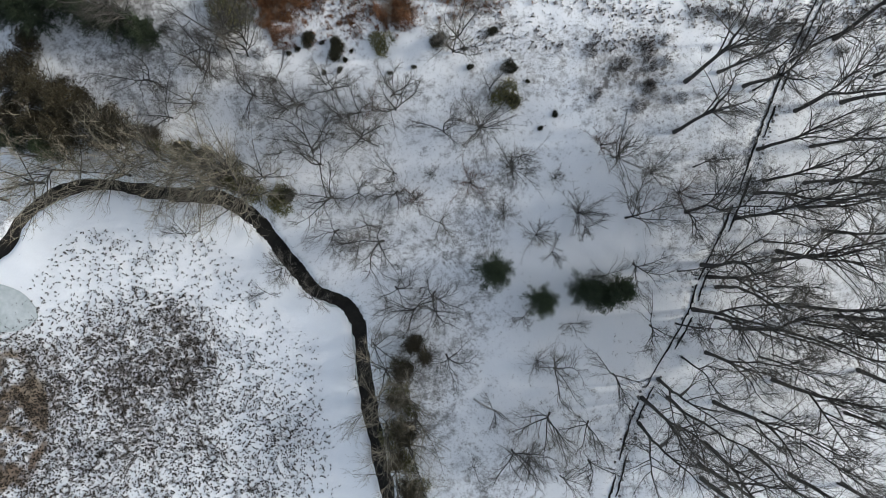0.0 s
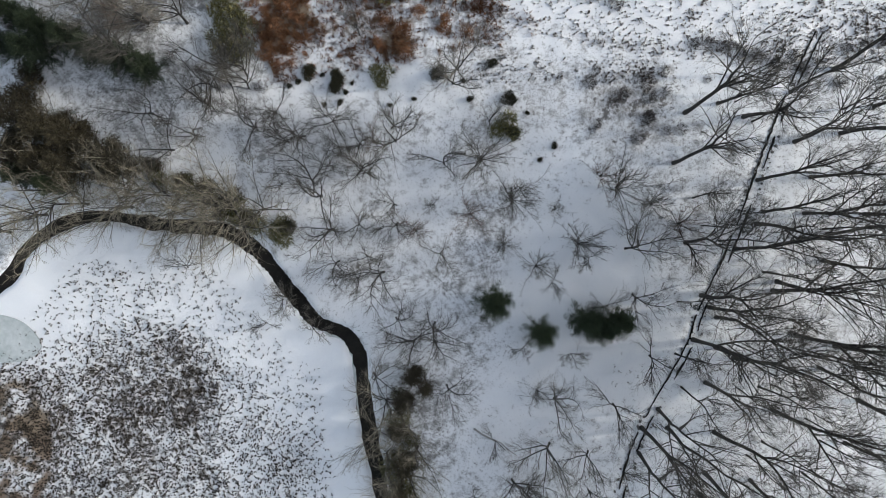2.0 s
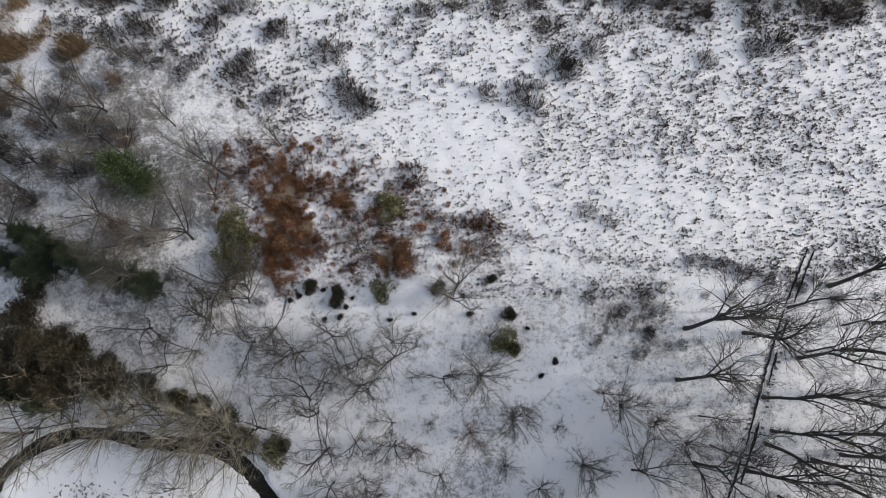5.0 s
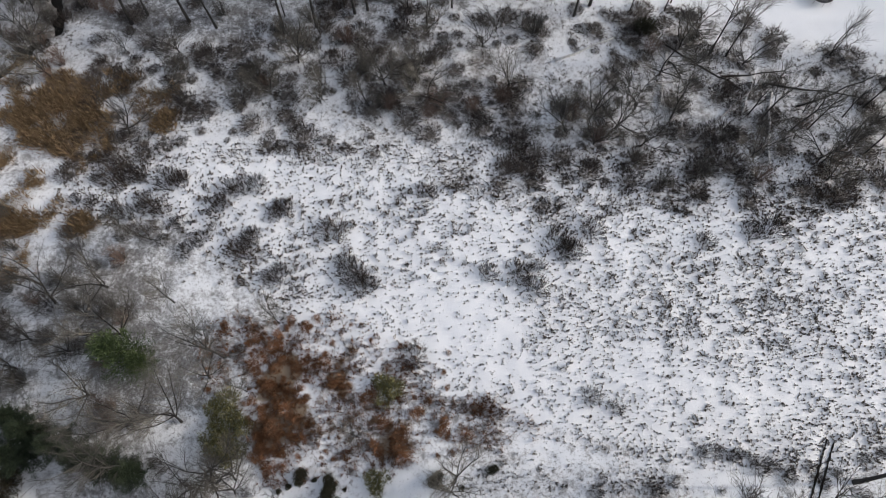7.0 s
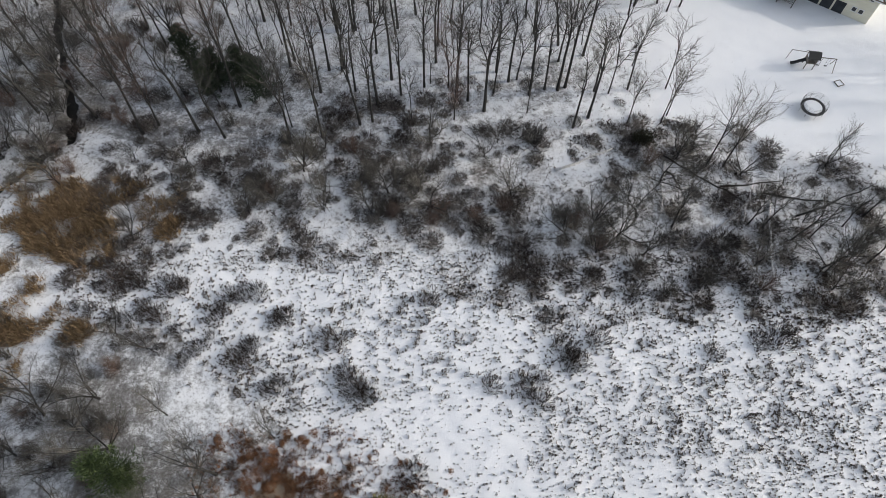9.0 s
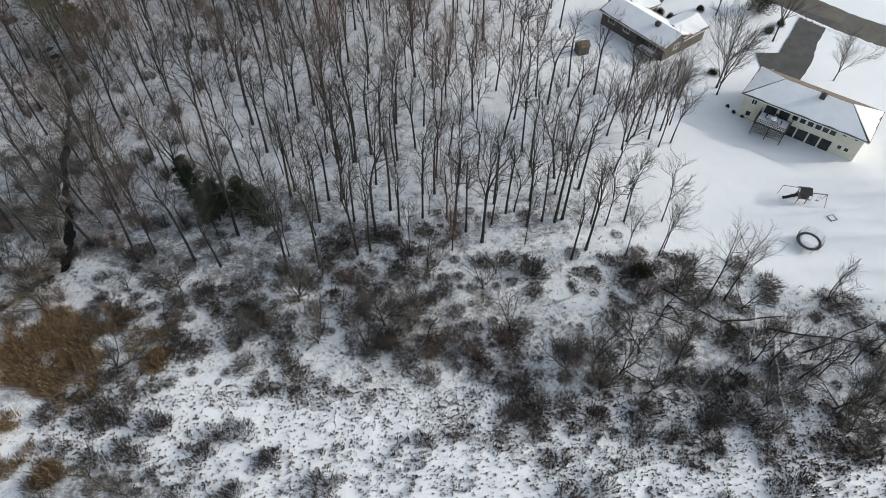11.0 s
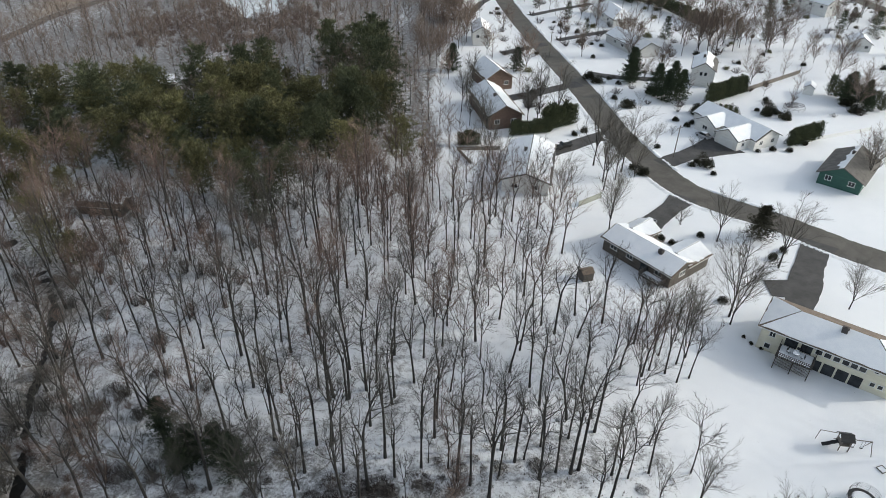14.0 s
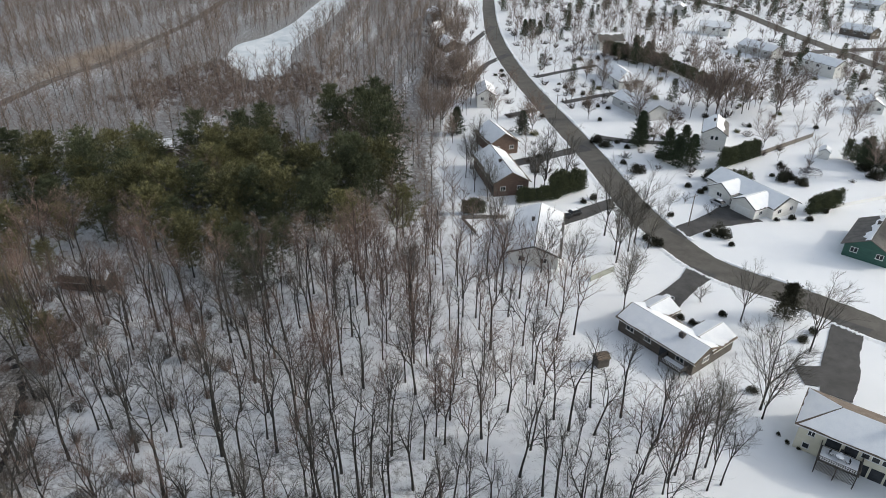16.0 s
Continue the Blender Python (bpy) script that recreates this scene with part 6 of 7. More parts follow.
plant(GREY, [(-12.1, 49.1), (-8.8, 46.6), (-9.8, 47.6), (15.4, 51.2), (11.9, 49.0), (-34.4, 60.6), (-39.8, 61.3), (-44.1, 63.7), (-26.2, 59.0), (17.3, 33.3), (20.0, 32.1), (5.7, 48.2), (38.7, 54.1), (-32.1, 50.6), (-20.0, 47.8), (-2.2, 59.4)], (0.8, 1.3))
plant(GREY, [(-48 + 28 * rng.random(), 52 + 9 * rng.random()) for _ in range(24)], (0.6, 1.2))
# swamp belt
for x, y, size in MOUNDS:
    place(pick(SWAMP), x, y, size, turn())
plant(THICKET, [(-36.3, 77.8), (-19.6, 86.2), (-24.7, 75.2), (-0.9, 72.5), (-11.3, 77.3), (-23.4, 84), (3.8, 71.6), (7.7, 73), (16.1, 70.5), (22.2, 70.6), (20.3, 67), (17.8, 72.8), (31.5, 71.6), (43.8, 75.6), (47.7, 69.2), (50.8, 64),
                (56.6, 68.5), (33.6, 62.2), (40.8, 61.4), (28.2, 60.5), (36.9, 67), (24.9, 63.8), (34.8, 83.3), (28.8, 81.1)], (0.55, 1.0))
place(BUSH[0], 28.3, 84.8, 1.9, 20)
plant(TALL, [(46.2, 68.6), (48.6, 68.9), (53.6, 70.8), (49.4, 63.8), (42.8, 70.6), (41, 71.1), (30.5, 70.5), (56.8, 72.4), (59.8, 68.3), (55.3, 65.2), (61.8, 75.5)], (0.45, 0.65))
plant(SMALL, [(29.7, 77.4), (19.8, 66.4), (19.6, 70.3), (22.9, 68.8), (25.9, 71.9)], (0.9, 1.3))
for i in range(16):
    px = rng.uniform(24, 66)
    py = rng.uniform(np.interp(px, TOP_X, TOP_Y) + 4, np.interp(px, SWAMP_X, SWAMP_Y) - 1)
    place(pick(SMALL), px, float(py), rng.uniform(0.7, 1.2), turn())
for i in range(22):
    px = rng.uniform(-46, 20)
    place(pick(SMALL), px, float(rng.uniform(np.interp(px, TOP_X, TOP_Y) + 8, np.interp(px, SWAMP_X, SWAMP_Y))), rng.uniform(0.7, 1.2), turn())
plant(VASE, [(37.1, 81.0), (39.3, 80.5)], (1.0, 1.1))
plant(VASE, [(31.6, 88.4), (26.6, 88.3), (32.7, 89.9)], (0.75, 0.95))
plant(VASE, [(34.8, 114.3), (36.1, 112.3), (38.4, 113.4), (37.2, 116.5), (32.3, 114.9), (34.9, 118.5), (39.2, 118.1)], (1.0, 1.25))
plant(YOUNG, [(-40.1, 98.6), (-36.2, 93.1), (-28.4, 92.7), (-34.8, 94.6), (-31.3, 95)], (1.0, 1.35))


# edge of the forest
plant(STOUT, [(-8.9, 96.6), (-2.1, 100.3), (-3.8, 95.1), (-18.8, 98.4), (-16.5, 98.9), (2.9, 92.5), (5.6, 92.1), (1.2, 93.2), (12.3, 93.7), (14.7, 94.9), (18.5, 87.5), (20.9, 89.4), (9.2, 96.4), (17.9, 95.3), (7.4, 98.4), (22.3, 94.6),
              (-11.3, 88.2), (-8.5, 107.8), (-13, 109.1), (-18.4, 106.8), (-15.4, 107.3), (-24.5, 100.4)], (0.75, 1.05))
plant(THICKET, [(-19.5, 82.5), (-32.2, 87.2), (-10.9, 77.9), (-4.8, 74.8), (-25.7, 75.8), (-13.9, 82.5), (-7.3, 71.6), (-2.1, 70.5), (17, 70.1), (-8.9, 72.2), (12.6, 84.3)], (0.7, 1.15))
plant(SWAMP, [(rng.uniform(-30, 26), rng.uniform(84, 97)) for _ in range(18)], (0.5, 1.0))
# forest behind the swamp
BUILT = [(ob.matrix_basis.translation[0], ob.matrix_basis.translation[1], 9.0) for ob in scene.objects if ob.parent is None and ob.get("category") in ("house", "shed", "outbuilding")]


def free(x, y):
    """Where (arrays) neither road, water nor building stands."""
    ok = (line_gap(ROAD, x, y) > 7) & (line_gap(SIDE_ROAD, x, y) > 7) & (line_gap(BROOK, x, y) > 2) & (line_gap(TRACK, x, y) > 5)
    ok &= np.array([not inside(POND, a, b) for a, b in zip(x, y)], bool)
    for ox, oy, r in BUILT:
        ok &= np.hypot(x - ox, y - oy) > r
    return ok


GROVE = [(-154.1, 161), (-99.3, 169.3), (-70, 171.4), (-55.2, 160), (-37.8, 158.4), (-29, 166.3), (-21.4, 183.7), (-15.9, 205.4), (-20.8, 229.3), (-60.4, 232.3), (-91, 222.4), (-125.8, 218.9), (-159.1, 224.2)]


def near_grove(x, y):
    return any(inside(GROVE, x + a, y + b) for a, b in ((10, 0), (-10, 0), (0, 9), (0, -9)))


def woodland(x, y):
    ok = (x < woods_edge(y) - 1) & (y > np.interp(x, SWAMP_X, SWAMP_Y)) & free(x, y)
    return ok & np.array([not inside(GROVE, a, b) for a, b in zip(x, y)], bool)


x, y = scatter(-105, 40, 84, 174, 5.3, 2.4)
keep = woodland(x, y)
forest = list(zip(x[keep].tolist(), y[keep].tolist()))
x, y = scatter(-480, 12, 172, 640, 7.3, 3.4)
keep = woodland(x, y) & (np.abs(x) < 0.75 * y + 40)
far = list(zip(x[keep].tolist(), y[keep].tolist()))
back = [[] for _ in range(3)]
for x, y in forest:
    red = rng.random() < (0.55 if x < 4 and y > 118 else 0.25)
    s = rng.uniform(0.62, 1.08) if x > -20 else rng.uniform(0.7, 1.1)
    if y < 148:
        place(pick(RED if red else rng.choice((THIN, TALL, STOUT, STOUT))), x, y, s, turn(), None, rng.uniform(-4, 4))
    else:
        back[rng.randrange(3)].append((x, y, 0.0, rng.uniform(0, 6.28), s))
deep = [tree_geo(90 + i, 18.0, 0.36 + 0.05 * i, 2 + i % 2, 0.3, 9, 5, 4, 0.95, 2.1, 0.03) for i in range(3)]
joined("deep_woods", [(*g[0].arrays(), r) for g, r in zip(deep, back)], BARK, "dark trunks of the leafless woods before the pines", "woods")
joined("deep_woods", [(*g[1].arrays(), r) for g, r in zip(deep, back)], TWIG_RED, "brown crowns of the leafless woods before the pines", "woods")
x, y = scatter(-166, 0, 150, 244, 7.4, 3.5)
keep = free(x, y)
for px, py in zip(x[keep].tolist(), y[keep].tolist()):
    clear = math.hypot((px + 84) / 12, (py - 168) / 8) < 1
    if not clear and (inside(GROVE, px, py) and rng.random() < 0.34 + 0.85 * float(fbm(px, py, 18, 41)) or near_grove(px, py) and rng.random() < 0.22):
        place(pick(PINE if rng.random() < 0.45 else PINE_OLIVE), px, py, rng.uniform(0.6, 1.08) * (0.85 if px < -95 else 1.0), turn())
    elif inside(GROVE, px, py):
        place(pick(RED), px, py, rng.uniform(0.7, 1.0), turn())
plant(RED, [(rng.uniform(-26, -3), rng.uniform(146, 184)) for _ in range(16)], (0.8, 1.05))
plant(RED, [(rng.uniform(-100, -50), rng.uniform(148, 158)) for _ in range(8)], (0.7, 0.9))
plant(RED, [(-84.5, 155.5), (-79, 154.6), (-72.5, 155.2), (-75.8, 153.2), (-69.5, 158)], (0.6, 0.8))
plant(PINE_OLIVE, [(-77.8, 140.7), (-85.1, 148.9), (-71.8, 138.8), (-93.1, 157.9), (-94.2, 165.7), (-86.9, 164)], (0.5, 0.68))
plant(PINE, [(-26, 232), (-31, 245), (-24, 252), (-36, 238), (-21, 223), (-28, 262), (-40, 246)], (0.9, 1.25))
# reddish brush round the far pond
brush = [shrub_geo(500 + i, 3.0, 2.4, 30, 5, 0.03) for i in range(2)]
x, y = scatter(-136, -48, 272, 352, 2.4, 1.1)
keep = (free(x, y)) & (np.hypot((x + 89.5) / 42, (y - 312.5) / 36) < 0.35 + 1.1 * fbm(x, y, 9, 71))
joined("pond_brush", [(*brush[k].arrays(), [(a, b, 0.0, a * 7 % 6.28, 0.35 + 0.45 * (b * 13 % 1)) for a, b in zip(x[keep][k::2].tolist(), y[keep][k::2].tolist())]) for k in (0, 1)], TWIG_RED, "reddish-brown brush along the frozen pond", "brush")
# brush along the brook
banks = [(rng.uniform(-78, -47), rng.uniform(76, 128)) for _ in range(52)]
plant(THICKET, [p for p in banks if line_gap(BROOK, np.array([p[0]]), np.array([p[1]]))[0] > 3.2], (0.4, 0.9))
plant(SMALL, [(rng.uniform(-70, -50), rng.uniform(76, 110)) for _ in range(22)], (0.6, 1.1))
plant(GREY, [(rng.uniform(-76, -44), rng.uniform(74, 112)) for _ in range(40)], (0.7, 1.4))
# trees past the lawn
plant(TALL, [(73.9, 81.9), (79, 88.3), (83.1, 94.6), (77, 99.6), (88, 84.3), (92.2, 102), (86.1, 106.9), (96.2, 92.8), (80.8, 77.9), (100.3, 99.1)], (0.7, 0.95))
plant(TALL, [(rng.uniform(76, 112), rng.uniform(70, 112)) for _ in range(8)], (0.6, 0.9))
# brush under the forest trees
plant(THICKET, [(-66.7, 74.1), (-64.2, 73.2), (-61.2, 77), (-64.5, 77.2), (-59.3, 79.8), (-57.1, 82), (-61.3, 82.5), (-66.2, 76)], (0.5, 0.8))
plant(THICKET, [(rng.uniform(-95, -35), rng.uniform(92, 165)) for _ in range(60)], (0.5, 1.0))

# far woods in one piece
def far_tree(seed):
    """A lighter tree for the distance."""
    r2 = random.Random(seed)
    trunk, crown = Geo(), Geo()
    trunk.tube([Vector((r2.uniform(-0.3, 0.3) * i, r2.uniform(-0.3, 0.3) * i, 5.0 * i)) for i in range(4)], [0.10, 0.08, 0.05, 0.03], 4, False)
    for i in range(11):
        a, z = i * 2.4 + r2.random(), 2.8 + 0.98 * i + r2.random()
        p = Vector((0, 0, z))
        q = p + Vector((math.cos(a) * 3.2, math.sin(a) * 3.2, 3.2)) * r2.uniform(0.7, 1.1)
        crown.spike(p, q, 0.08)
        for k in range(9):
            u = p.lerp(q, 0.15 + 0.1 * k)
            crown.spike(u, u + (rvec(r2, 1.0) + Vector((0, 0, 0.8))) * 1.7, 0.06)
    return trunk, crown


thin = [far_tree(300 + i) for i in range(4)]
rows = [[], [], [], []]
for x, y in far:
    rows[rng.randrange(4)].append((x, y, 0.0, rng.uniform(0, 6.28), rng.uniform(0.6, 1.0)))
joined("far_woods", [(*g[0].arrays(), r) for g, r in zip(thin, rows)], BARK, "dark trunks of the leafless woods far off", "woods")
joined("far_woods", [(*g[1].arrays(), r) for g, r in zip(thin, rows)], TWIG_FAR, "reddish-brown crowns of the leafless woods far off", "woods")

# garden planting
for x, y, size in ((50.2, 129.0, 1.5), (49.7, 126.9, 1.2), (65.4, 144.5, 1.35), (73.2, 131.9, 0.95), (56.1, 153.6, 1.1), (38.6, 122.2, 0.85), (41.9, 125.6, 0.9), (35.3, 162.0, 1.2), (36.1, 175.1, 1.35), (36.6, 179.0, 1.5), (35.9, 188.0, 1.5), (42.4, 184.7, 1.5), (45.0, 182.1, 1.0),
                   (39.9, 180.3, 1.2), (33.5, 155.6, 1.1), (21.1, 212.4, 1.3), (25.5, 221.5, 1.4), (30.5, 219.2, 1.3), (23.7, 211.0, 1.1), (18.6, 170.2, 1.2), (25.0, 168.9, 1.1), (10.4, 176.4, 1.3), (8.5, 183.2, 1.2), (55.3, 202.3, 0.55), (101.9, 181.7, 1.2)):
    place(pick(YARD), x, y, size, turn())
plant(YARD_FAR, [(203.6, 442.6), (203.3, 419.7), (170.3, 414.9), (184.1, 343.8), (65.3, 277.4), (104.6, 185.8), (121.8, 226.8)], (1.0, 1.4))
plant(YARD_FAR, [(93.4, 289.1), (98.6, 291.8), (104.6, 294.6), (119.2, 286.2), (95.8, 285.5), (101.2, 299.5), (88.3, 294.3), (109.7, 290.6), (115, 279.4), (100, 287.9), (105.4, 285.8), (91.4, 283)], (1.2, 1.7))
x, y = scatter(-6, 220, 240, 370, 11.3, 5.0)
keep = (x > woods_edge(y)) & free(x, y) & (x < 0.75 * y - 20)
for px, py in zip(x[keep].tolist(), y[keep].tolist()):
    w = float(fbm(px, py, 35, 23))
    if rng.random() < 0.75 * w:
        place(pick(YARD_FAR), px, py, rng.uniform(0.6, 1.1), turn())
    if rng.random() < 0.5:
        place(pick(BUSH if rng.random() < 0.6 else OLIVE), px + 4, py + rng.uniform(-4, 4), rng.uniform(0.7, 1.5), turn())
plant(SMALL, [(50.3, 160.1), (59.3, 146.8), (56.2, 149.9), (60.9, 207.1), (61.4, 304.8), (56.1, 300), (65.1, 199.6)], (0.45, 0.75))
plant(SPRUCE, [(81.9, 357.4), (86.3, 375.7), (90.7, 369.9), (77.5, 366.8), (96.2, 382.2), (35.3, 416.1), (39.5, 431.1), (44.1, 422.7), (126, 228.1), (122.9, 234.6), (130.4, 237.1), (-20.6, 258.2), (-0.6, 257.9), (21.5, 258.7)], (0.75, 1.25))
plant(SPRUCE, [(58.5, 249.1), (65.8, 233.0), (70.3, 242.1), (70.2, 233.5), (64.0, 237.5), (59.5, 252.2)], (1.1, 1.45))
ROUND = kinds(lambda i: evergreen("spruce_tree", "broad dark rounded spruce beside a driveway", "spruces", pine_geo(136, 7.6, 3.9, 0.0, 16, 12, 7, -0.04, 0.34, 0.55, 13), JUNIPER), 1)
place(ROUND[0], 65.4, 155.4, 1.0, 40)
plant(YARD, [(4.6, 211.6), (7.9, 205.2), (2.3, 221.3), (5.2, 234.7), (9.4, 209.6), (3.7, 228), (6.1, 241.4), (20.4, 257.6)], (0.8, 1.1))
plant(BUSH, [(51.5, 121.9), (52.7, 120.7), (54.1, 120.1), (50.8, 123.5)], (0.35, 0.55))
plant(BUSH, [(50.4, 133.2), (68.7, 150.4), (65.5, 147.5), (53.3, 155.5), (44.4, 154.1), (46.1, 152.2), (65.2, 184.4), (55.0, 199.1), (97.7, 232.8), (42.1, 155.3), (47.3, 150.9)], (0.9, 1.3))
plant(BUSH, [(53.5, 227.5), (47.3, 248.4), (63.3, 239.3), (45.4, 252.4), (96.2, 225.3), (98.5, 220.7), (93.7, 223.9), (121.7, 226.6), (72.6, 224.1), (47.3, 183.6), (64.7, 188.7), (122.0, 232.4)], (1.9, 2.6))
plant(BUSH, [(47.6, 183.9), (45.5, 186.5), (49.5, 203.4), (52.2, 252), (54.3, 247.6), (61, 188.7), (63, 190.9), (65.1, 189.3), (67.1, 213.8), (69.2, 216.1), (65, 218.1), (92.3, 226.9), (95.4, 225.9), (97.5, 224.3), (94.4, 223.6), (90.1, 198.3),
             (85.9, 199.2), (81.7, 198), (50.2, 234.1), (53.4, 230.9), (41.9, 320.3), (44.1, 315.7), (46.3, 311.1), (49.6, 306.6), (48.6, 292.8), (52.9, 290.6), (56.2, 288.5), (18.9, 340.4), (15.8, 333.2), (90.7, 387.9), (33.8, 206.1), (36.9, 208.4), (96.4, 202.9)], (0.8, 1.4))


def cedar_row(a, b, n, size):
    for i in range(n):
        t = i / max(1, n - 1)
        place(pick(CEDAR), a[0] + (b[0] - a[0]) * t, a[1] + (b[1] - a[1]) * t, size * rng.uniform(0.85, 1.15), turn())


plant(YARD_FAR, [(rng.uniform(-16, 6), rng.uniform(252, 450)) for _ in range(42)], (0.8, 1.3))
cedar_row((16.3, 205.2), (27.2, 208.2), 15, 1.0)
cedar_row((25.6, 209.2), (34.6, 214.5), 12, 1.7)
cedar_row((1.7, 198.2), (6.6, 198.6), 7, 1.0)
cedar_row((91.4, 201.8), (101.4, 207.1), 14, 1.2)
cedar_row((79.2, 232.3), (93.7, 242.3), 17, 1.5)
cedar_row((72, 378), (94, 352), 22, 1.5)
cedar_row((94, 352), (104, 318), 17, 1.4)
cedar_row((121, 241), (131, 229), 9, 1.5)
cedar_row((84, 222.5), (73, 224), 8, 0.8)
# garden and roadside trees far off
rows = [[], [], [], []]
x, y = scatter(-6, 330, 232, 660, 12.2, 5.6)
keep = (x > woods_edge(y)) & free(x, y) & (x < 0.75 * y + 60) & (np.hypot((x - 128) / 26, (y - 306) / 16) > 1)
for px, py in zip(x[keep].tolist(), y[keep].tolist()):
    if rng.random() < 0.3 + 0.6 * float(fbm(px, py, 60, 21)):
        rows[rng.randrange(4)].append((px, py, 0.0, rng.uniform(0, 6.28), rng.uniform(0.5, 0.95)))
x2, y2 = scatter(32, 112, 338, 530, 8.7, 3.8)
keep = (x2 > woods_edge(y2)) & free(x2, y2)
for px, py in zip(x2[keep].tolist(), y2[keep].tolist()):
    if rng.random() < 0.7 * float(fbm(px, py, 40, 25)) + 0.32:
        rows[rng.randrange(4)].append((px, py, 0.0, rng.uniform(0, 6.28), rng.uniform(0.6, 1.0)))
joined("far_garden_trees", [(*g[0].arrays(), r) for g, r in zip(thin, rows)], BARK, "trunks of leafless garden trees far off", "woods")
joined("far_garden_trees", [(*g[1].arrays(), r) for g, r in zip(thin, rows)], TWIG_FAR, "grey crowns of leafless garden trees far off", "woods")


fir = [pine_geo(520 + i, 9.0, 3.0, 0.03, 10, 7, 4, -0.12, 0.75, 0.85) for i in range(2)]
x, y = scatter(26, 260, 300, 580, 13.2, 6.0)
keep = (x > woods_edge(y) + 6) & free(x, y) & (x < 0.7 * y)
firs = [[], []]
for px, py in zip(x[keep].tolist(), y[keep].tolist()):
    if rng.random() < 0.75 * float(fbm(px, py, 45, 31)):
        firs[rng.randrange(2)].append((px, py, 0.0, rng.uniform(0, 6.28), rng.uniform(0.6, 1.2)))
joined("far_firs", [(*g[0].arrays(), r) for g, r in zip(fir, firs)], BARK, "trunks of dark firs far off among gardens", "woods")
joined("far_firs", [(*g[1].arrays(), r) for g, r in zip(fir, firs)], NEEDLE, "dark green firs far off among gardens", "woods")
scrub = [shrub_geo(530 + i, 1.8, 2.0, 26, 3, 0.05) for i in range(2)]
x, y = scatter(3, 280, 222, 560, 9.2, 4.4)
keep = (x > woods_edge(y) + 1) & free(x, y) & (x < 0.75 * y) & (fbm(x, y, 30, 33) > 0.55)
joined("garden_scrub", [(*scrub[k].arrays(), [(a, b, 0.0, a * 7 % 6.28, 0.6 + 0.9 * (b * 13 % 1)) for a, b in zip(x[keep][k::2].tolist(), y[keep][k::2].tolist())]) for k in (0, 1)], STEM_DARK, "dark leafless scrub between the gardens", "brush")


# fallen logs
def log(a, b, r, label, mat=LOG):
    ob = root("fallen_log", label, "log", "fallen logs", pose(a[0], a[1], r * 0.8, 0, 0, math.degrees(math.atan2(b[1] - a[1], b[0] - a[0]))))
    ln = math.hypot(b[0] - a[0], b[1] - a[1])
    g = Geo()
    g.tube([Vector((ln * i / 5, rng.uniform(-0.2, 0.2), 0.03 * i)) for i in range(6)], [r * (1 - 0.12 * i) for i in range(6)], 7)
    part("trunk", g, mat, ob, "", True)
    for i in range(3):
        g = Geo()
        u = ln * rng.uniform(0.4, 0.9)
        limb(g, Vector((u, 0, 0.05)), Vector((0.8, rng.choice((-1, 1)) * rng.uniform(0.5, 1), 0.3)), rng.uniform(1, 2.2), r * 0.4, 0.015, 3, 4, 0.0, 0.2, rng)
        part("branch", g, mat, ob)


log((15.3, 79.7), (23.9, 83.3), 0.2, "long fallen trunk lying across snowy swamp")
log((32.7, 66.6), (43.5, 76), 0.19, "pale bare fallen trunk in the thicket")
log((31, 81), (28.8, 71), 0.2, "thin pale fallen trunk in the thicket")
log((27.8, 75.6), (34, 76.8), 0.22, "pale fallen trunk with broken branches")
log((44.6, 74.7), (42, 61.1), 0.2, "snowy fallen trunk in the thicket")
log((40.1, 71.1), (43, 77.7), 0.16, "broken pale branch propped in the thicket")
for a, b in (((31.1, 82.4), (36.5, 78)), ((31.2, 79.7), (32.7, 77)), ((38.4, 77.1), (47.1, 78)), ((44.2, 76.1), (57.5, 73.6)), ((47.8, 72.2), (59.8, 77.5)), ((35.8, 78.7), (40.8, 74.8))):
    log(a, b, 0.15, "dark fallen trunk tangled in the thicket", BARK)
log((3.6, -17.1), (8.6, -20.2), 0.12, "small fallen trunk in the snowy woods")


# stones along the ditch
def stones():
    g = Geo()
    r2 = random.Random(8)
    for (x0, y0), (x1, y1) in zip(DITCH, DITCH[1:]):
        n = int(math.hypot(x1 - x0, y1 - y0) / 0.55)
        for i in range(n):
            for s in (-1, 1):
                if r2.random() < 0.5 + 0.4 * math.sin(x0 * 0.9):
                    t = (i + r2.random()) / n
                    w = r2.uniform(0.15, 0.45)
                    c = Vector((x0 + (x1 - x0) * t + s * r2.uniform(0.5, 0.9), y0 + (y1 - y0) * t + r2.uniform(-0.2, 0.2), 0.02))
                    ring = [(math.cos(k * 1.257 + w) * w * r2.uniform(0.35, 0.6), math.sin(k * 1.257 + w) * w * r2.uniform(0.35, 0.6)) for k in range(5)]
                    g.add([c + Vector((a, b, -0.1)) for a, b in ring] + [c + Vector((a * 0.7, b * 0.7, w * 0.35)) for a, b in ring],
                          [(5, 6, 7, 8, 9)] + [(k, (k + 1) % 5, 5 + (k + 1) % 5, 5 + k) for k in range(5)])
    tagged(new("ditch_stones", g.mesh("ditch_stones", STONE)), "dark field stones strewn along the ditch", "stones", "", "stuff")


stones()


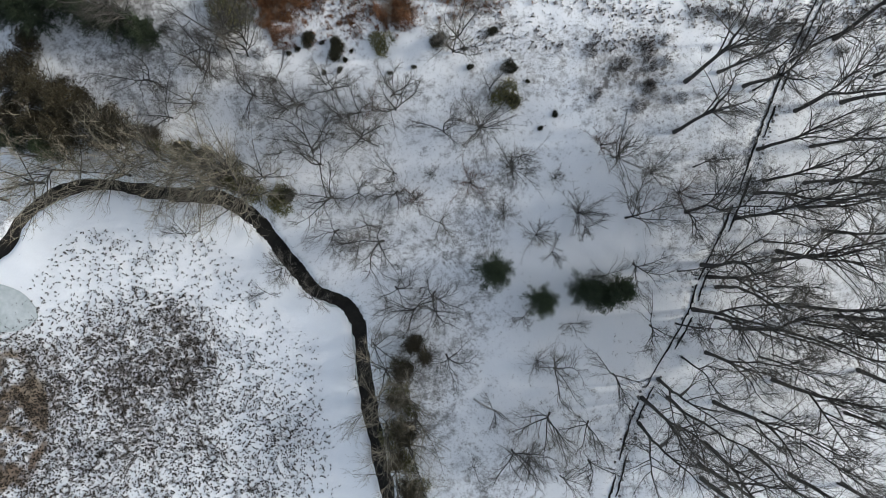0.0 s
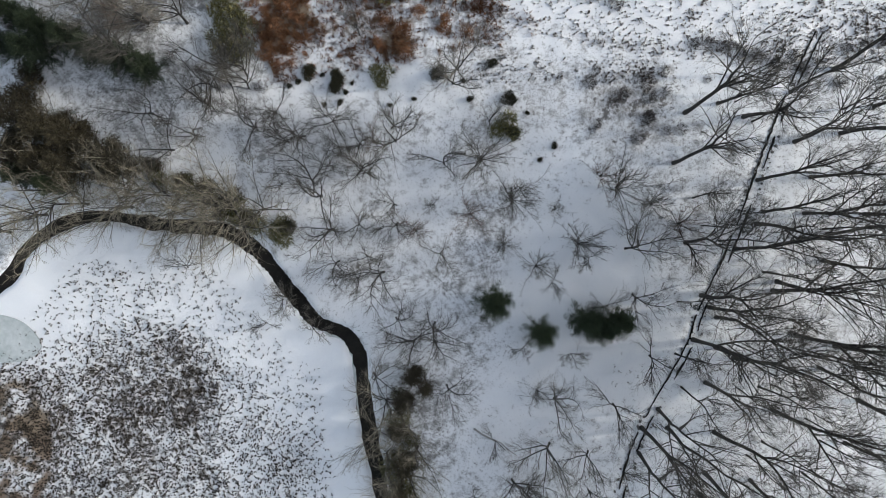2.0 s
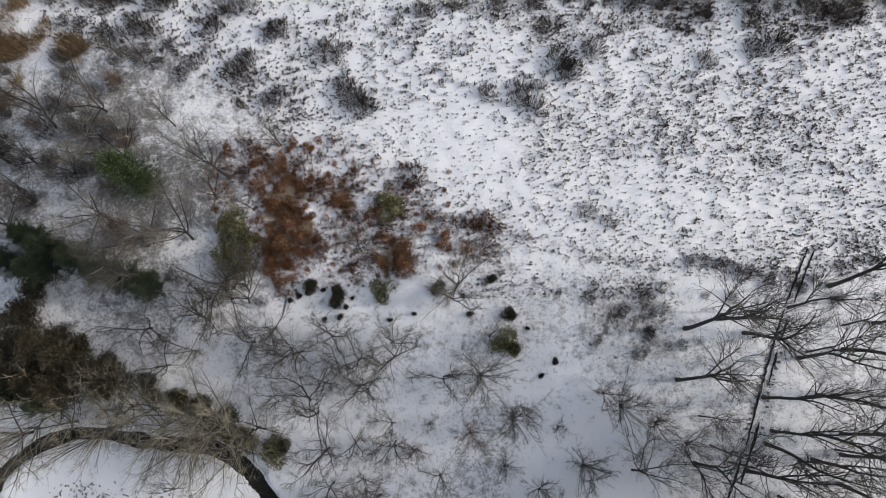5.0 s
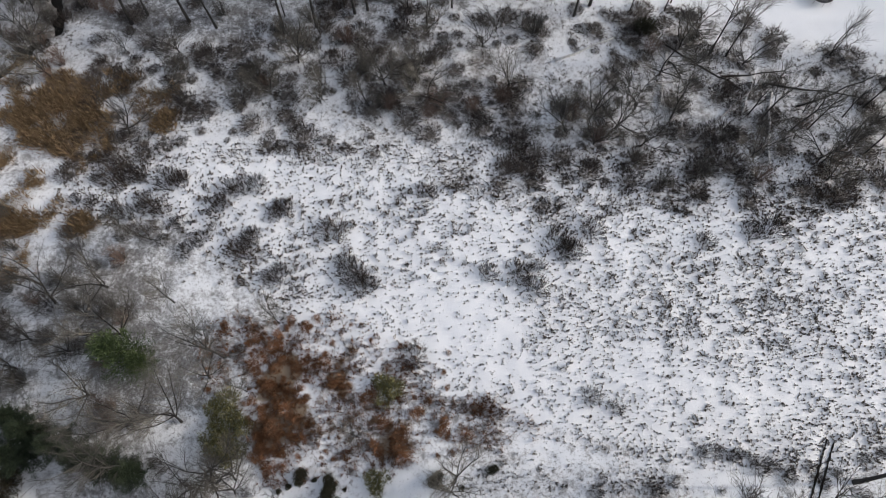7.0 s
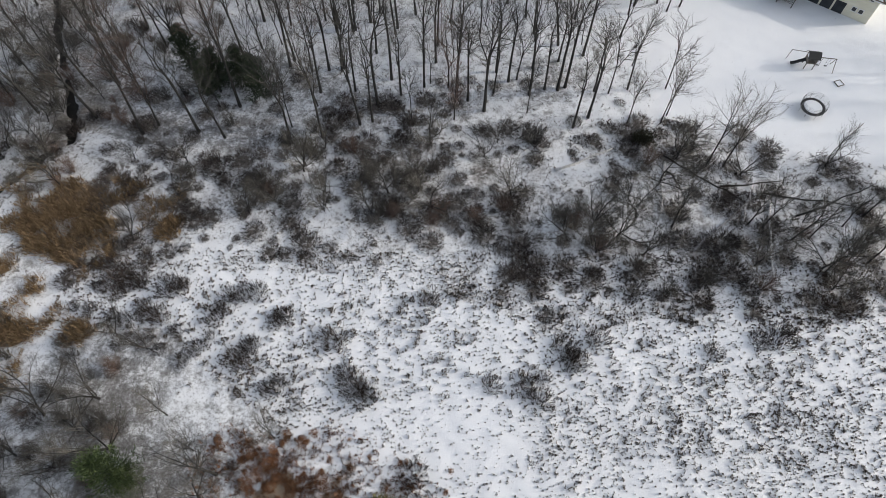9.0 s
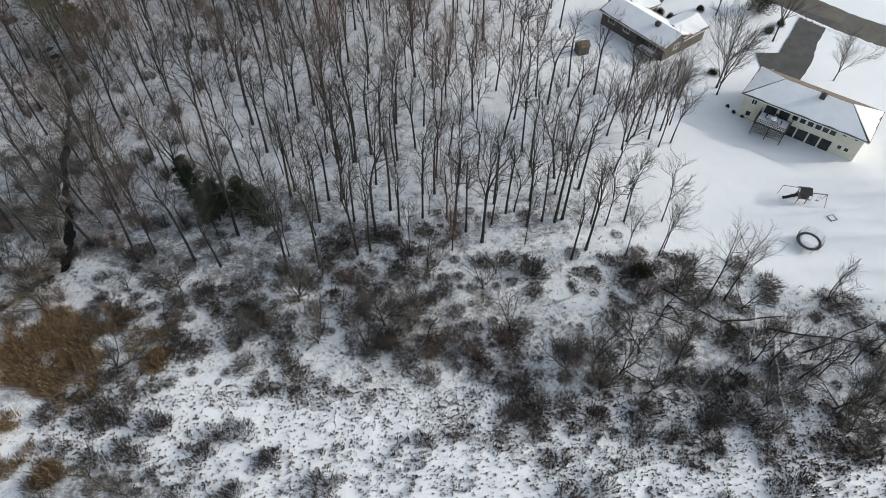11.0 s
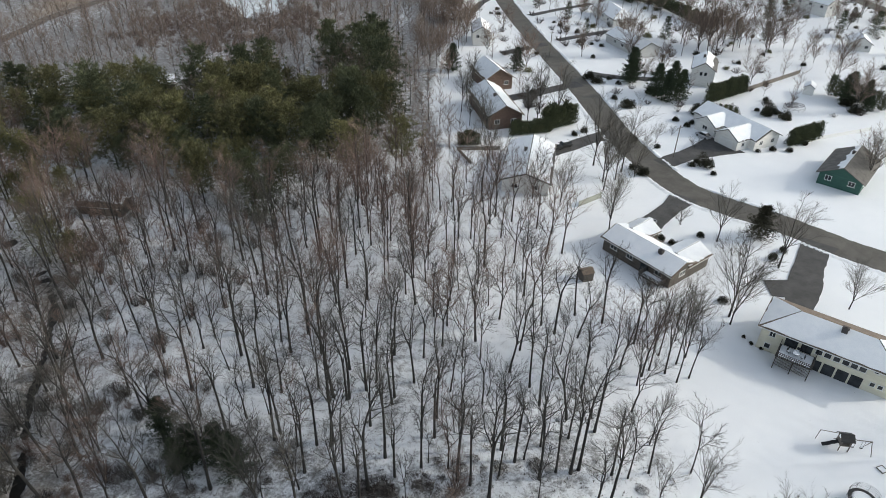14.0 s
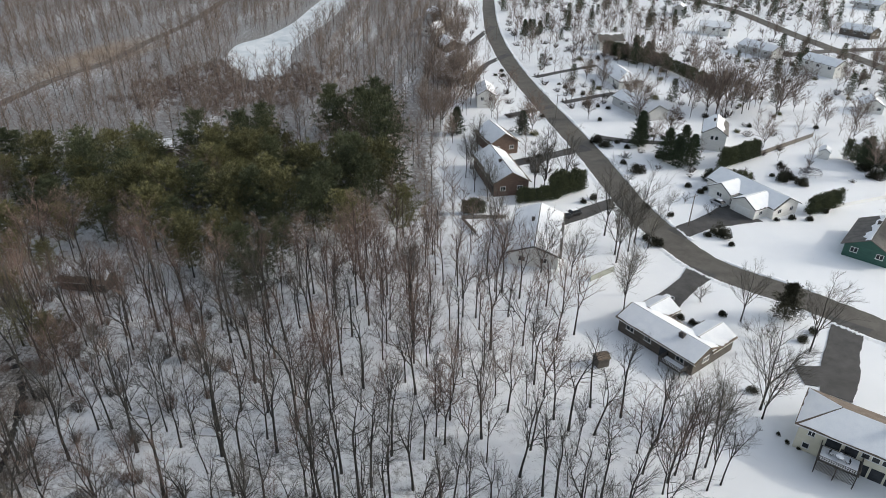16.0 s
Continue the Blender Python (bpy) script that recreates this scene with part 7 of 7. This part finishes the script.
# sedge and grass tufts
def tuft_geo(seed, n, h, w, blade):
    r2 = random.Random(seed)
    g = Geo()
    for i in range(n):
        a, b = r2.uniform(0, 6.28), r2.random()
        p = Vector((math.cos(a) * 0.35 * w * b, math.sin(a) * 0.35 * w * b, -0.03))
        q = Vector((math.cos(a) * w * (0.3 + b), math.sin(a) * w * (0.3 + b), h * (1.1 - 0.6 * b) * r2.uniform(0.7, 1.2)))
        g.leaf(p, q, blade, rvec(r2))
    return g


def tufts(name, label, mat, count, box, weight, seed, n=9, h=0.42, w=0.34, blade=0.05, even=0.15):
    r3 = np.random.RandomState(seed)
    x, y = r3.uniform(box[0], box[1], count), r3.uniform(box[2], box[3], count)
    keep = r3.uniform(0, 1, count) < weight(x, y) * (even + 1.9 * (1 - even) * fbm(x, y, 3.0, seed) ** 2)
    x, y = x[keep], y[keep]
    z = land(x, y) * 1.0
    rows = np.stack([x, y, z, r3.uniform(0, 6.28, len(x)), r3.uniform(0.5, 1.35, len(x))], -1)
    kind = r3.randint(0, 3, len(x))
    joined(name, [(*tuft_geo(seed + k, n, h, w, blade).arrays(), rows[kind == k]) for k in range(3)], mat, label, "grass")


tufts("marsh_grass", "dark sedge tufts standing in marsh snow", SEDGE, 62000, (-54, -8, -32, 3), lambda x, y: np.clip(zones(x, y)[1] * 1.1 - 0.06, 0, 1), 400, 6, 0.24, 0.17, 0.038, 0.75)
tufts("meadow_grass", "brown grass tussocks poking through meadow snow", MEADOW, 95000, (-50, 64, 23, 66), lambda x, y: np.clip(zones(x, y)[1] * 1.35 - 0.03, 0, 1), 410, 8, 0.24, 0.15, 0.04, 0.4)
tufts("rust_grass", "rust-brown dead grass and leaves", RUST, 26000, (-30, 14, 22, 44), lambda x, y: np.clip(zones(x, y)[2] * 1.3 - 0.12, 0, 1), 420, 8, 0.6, 0.28, 0.035)
tufts("reeds", "tall tan reeds bent by snow", STRAW, 30000, (-68, -36, 44, 82), lambda x, y: np.clip(zones(x, y)[2] * 1.5 - 0.2, 0, 1), 430, 9, 0.9, 0.7, 0.04, 0.2)
tufts("litter", "small dark stalks in the woodland snow", SEDGE, 20000, (-50, 56, -32, 32), lambda x, y: 0.25 * (zones(x, y)[0] > 0.2), 440, 4, 0.25, 0.22, 0.03)
tufts("swamp_grass", "grey-brown grass between the swamp shrubs", SEDGE, 30000, (-50, 64, 54, 100), lambda x, y: np.clip(zones(x, y)[1] * 0.8 + 0.25 * (zones(x, y)[0] > 0.5), 0, 1), 450, 5, 0.35, 0.26, 0.035)
tufts("meadow_clumps", "dark clumps of dead weeds in the meadow", MEADOW, 9000, (-46, 60, 32, 60), lambda x, y: np.clip(zones(x, y)[1] * 0.9 + 0.25 * (y > 46) - 0.15, 0, 1), 460, 14, 0.5, 0.42, 0.04)
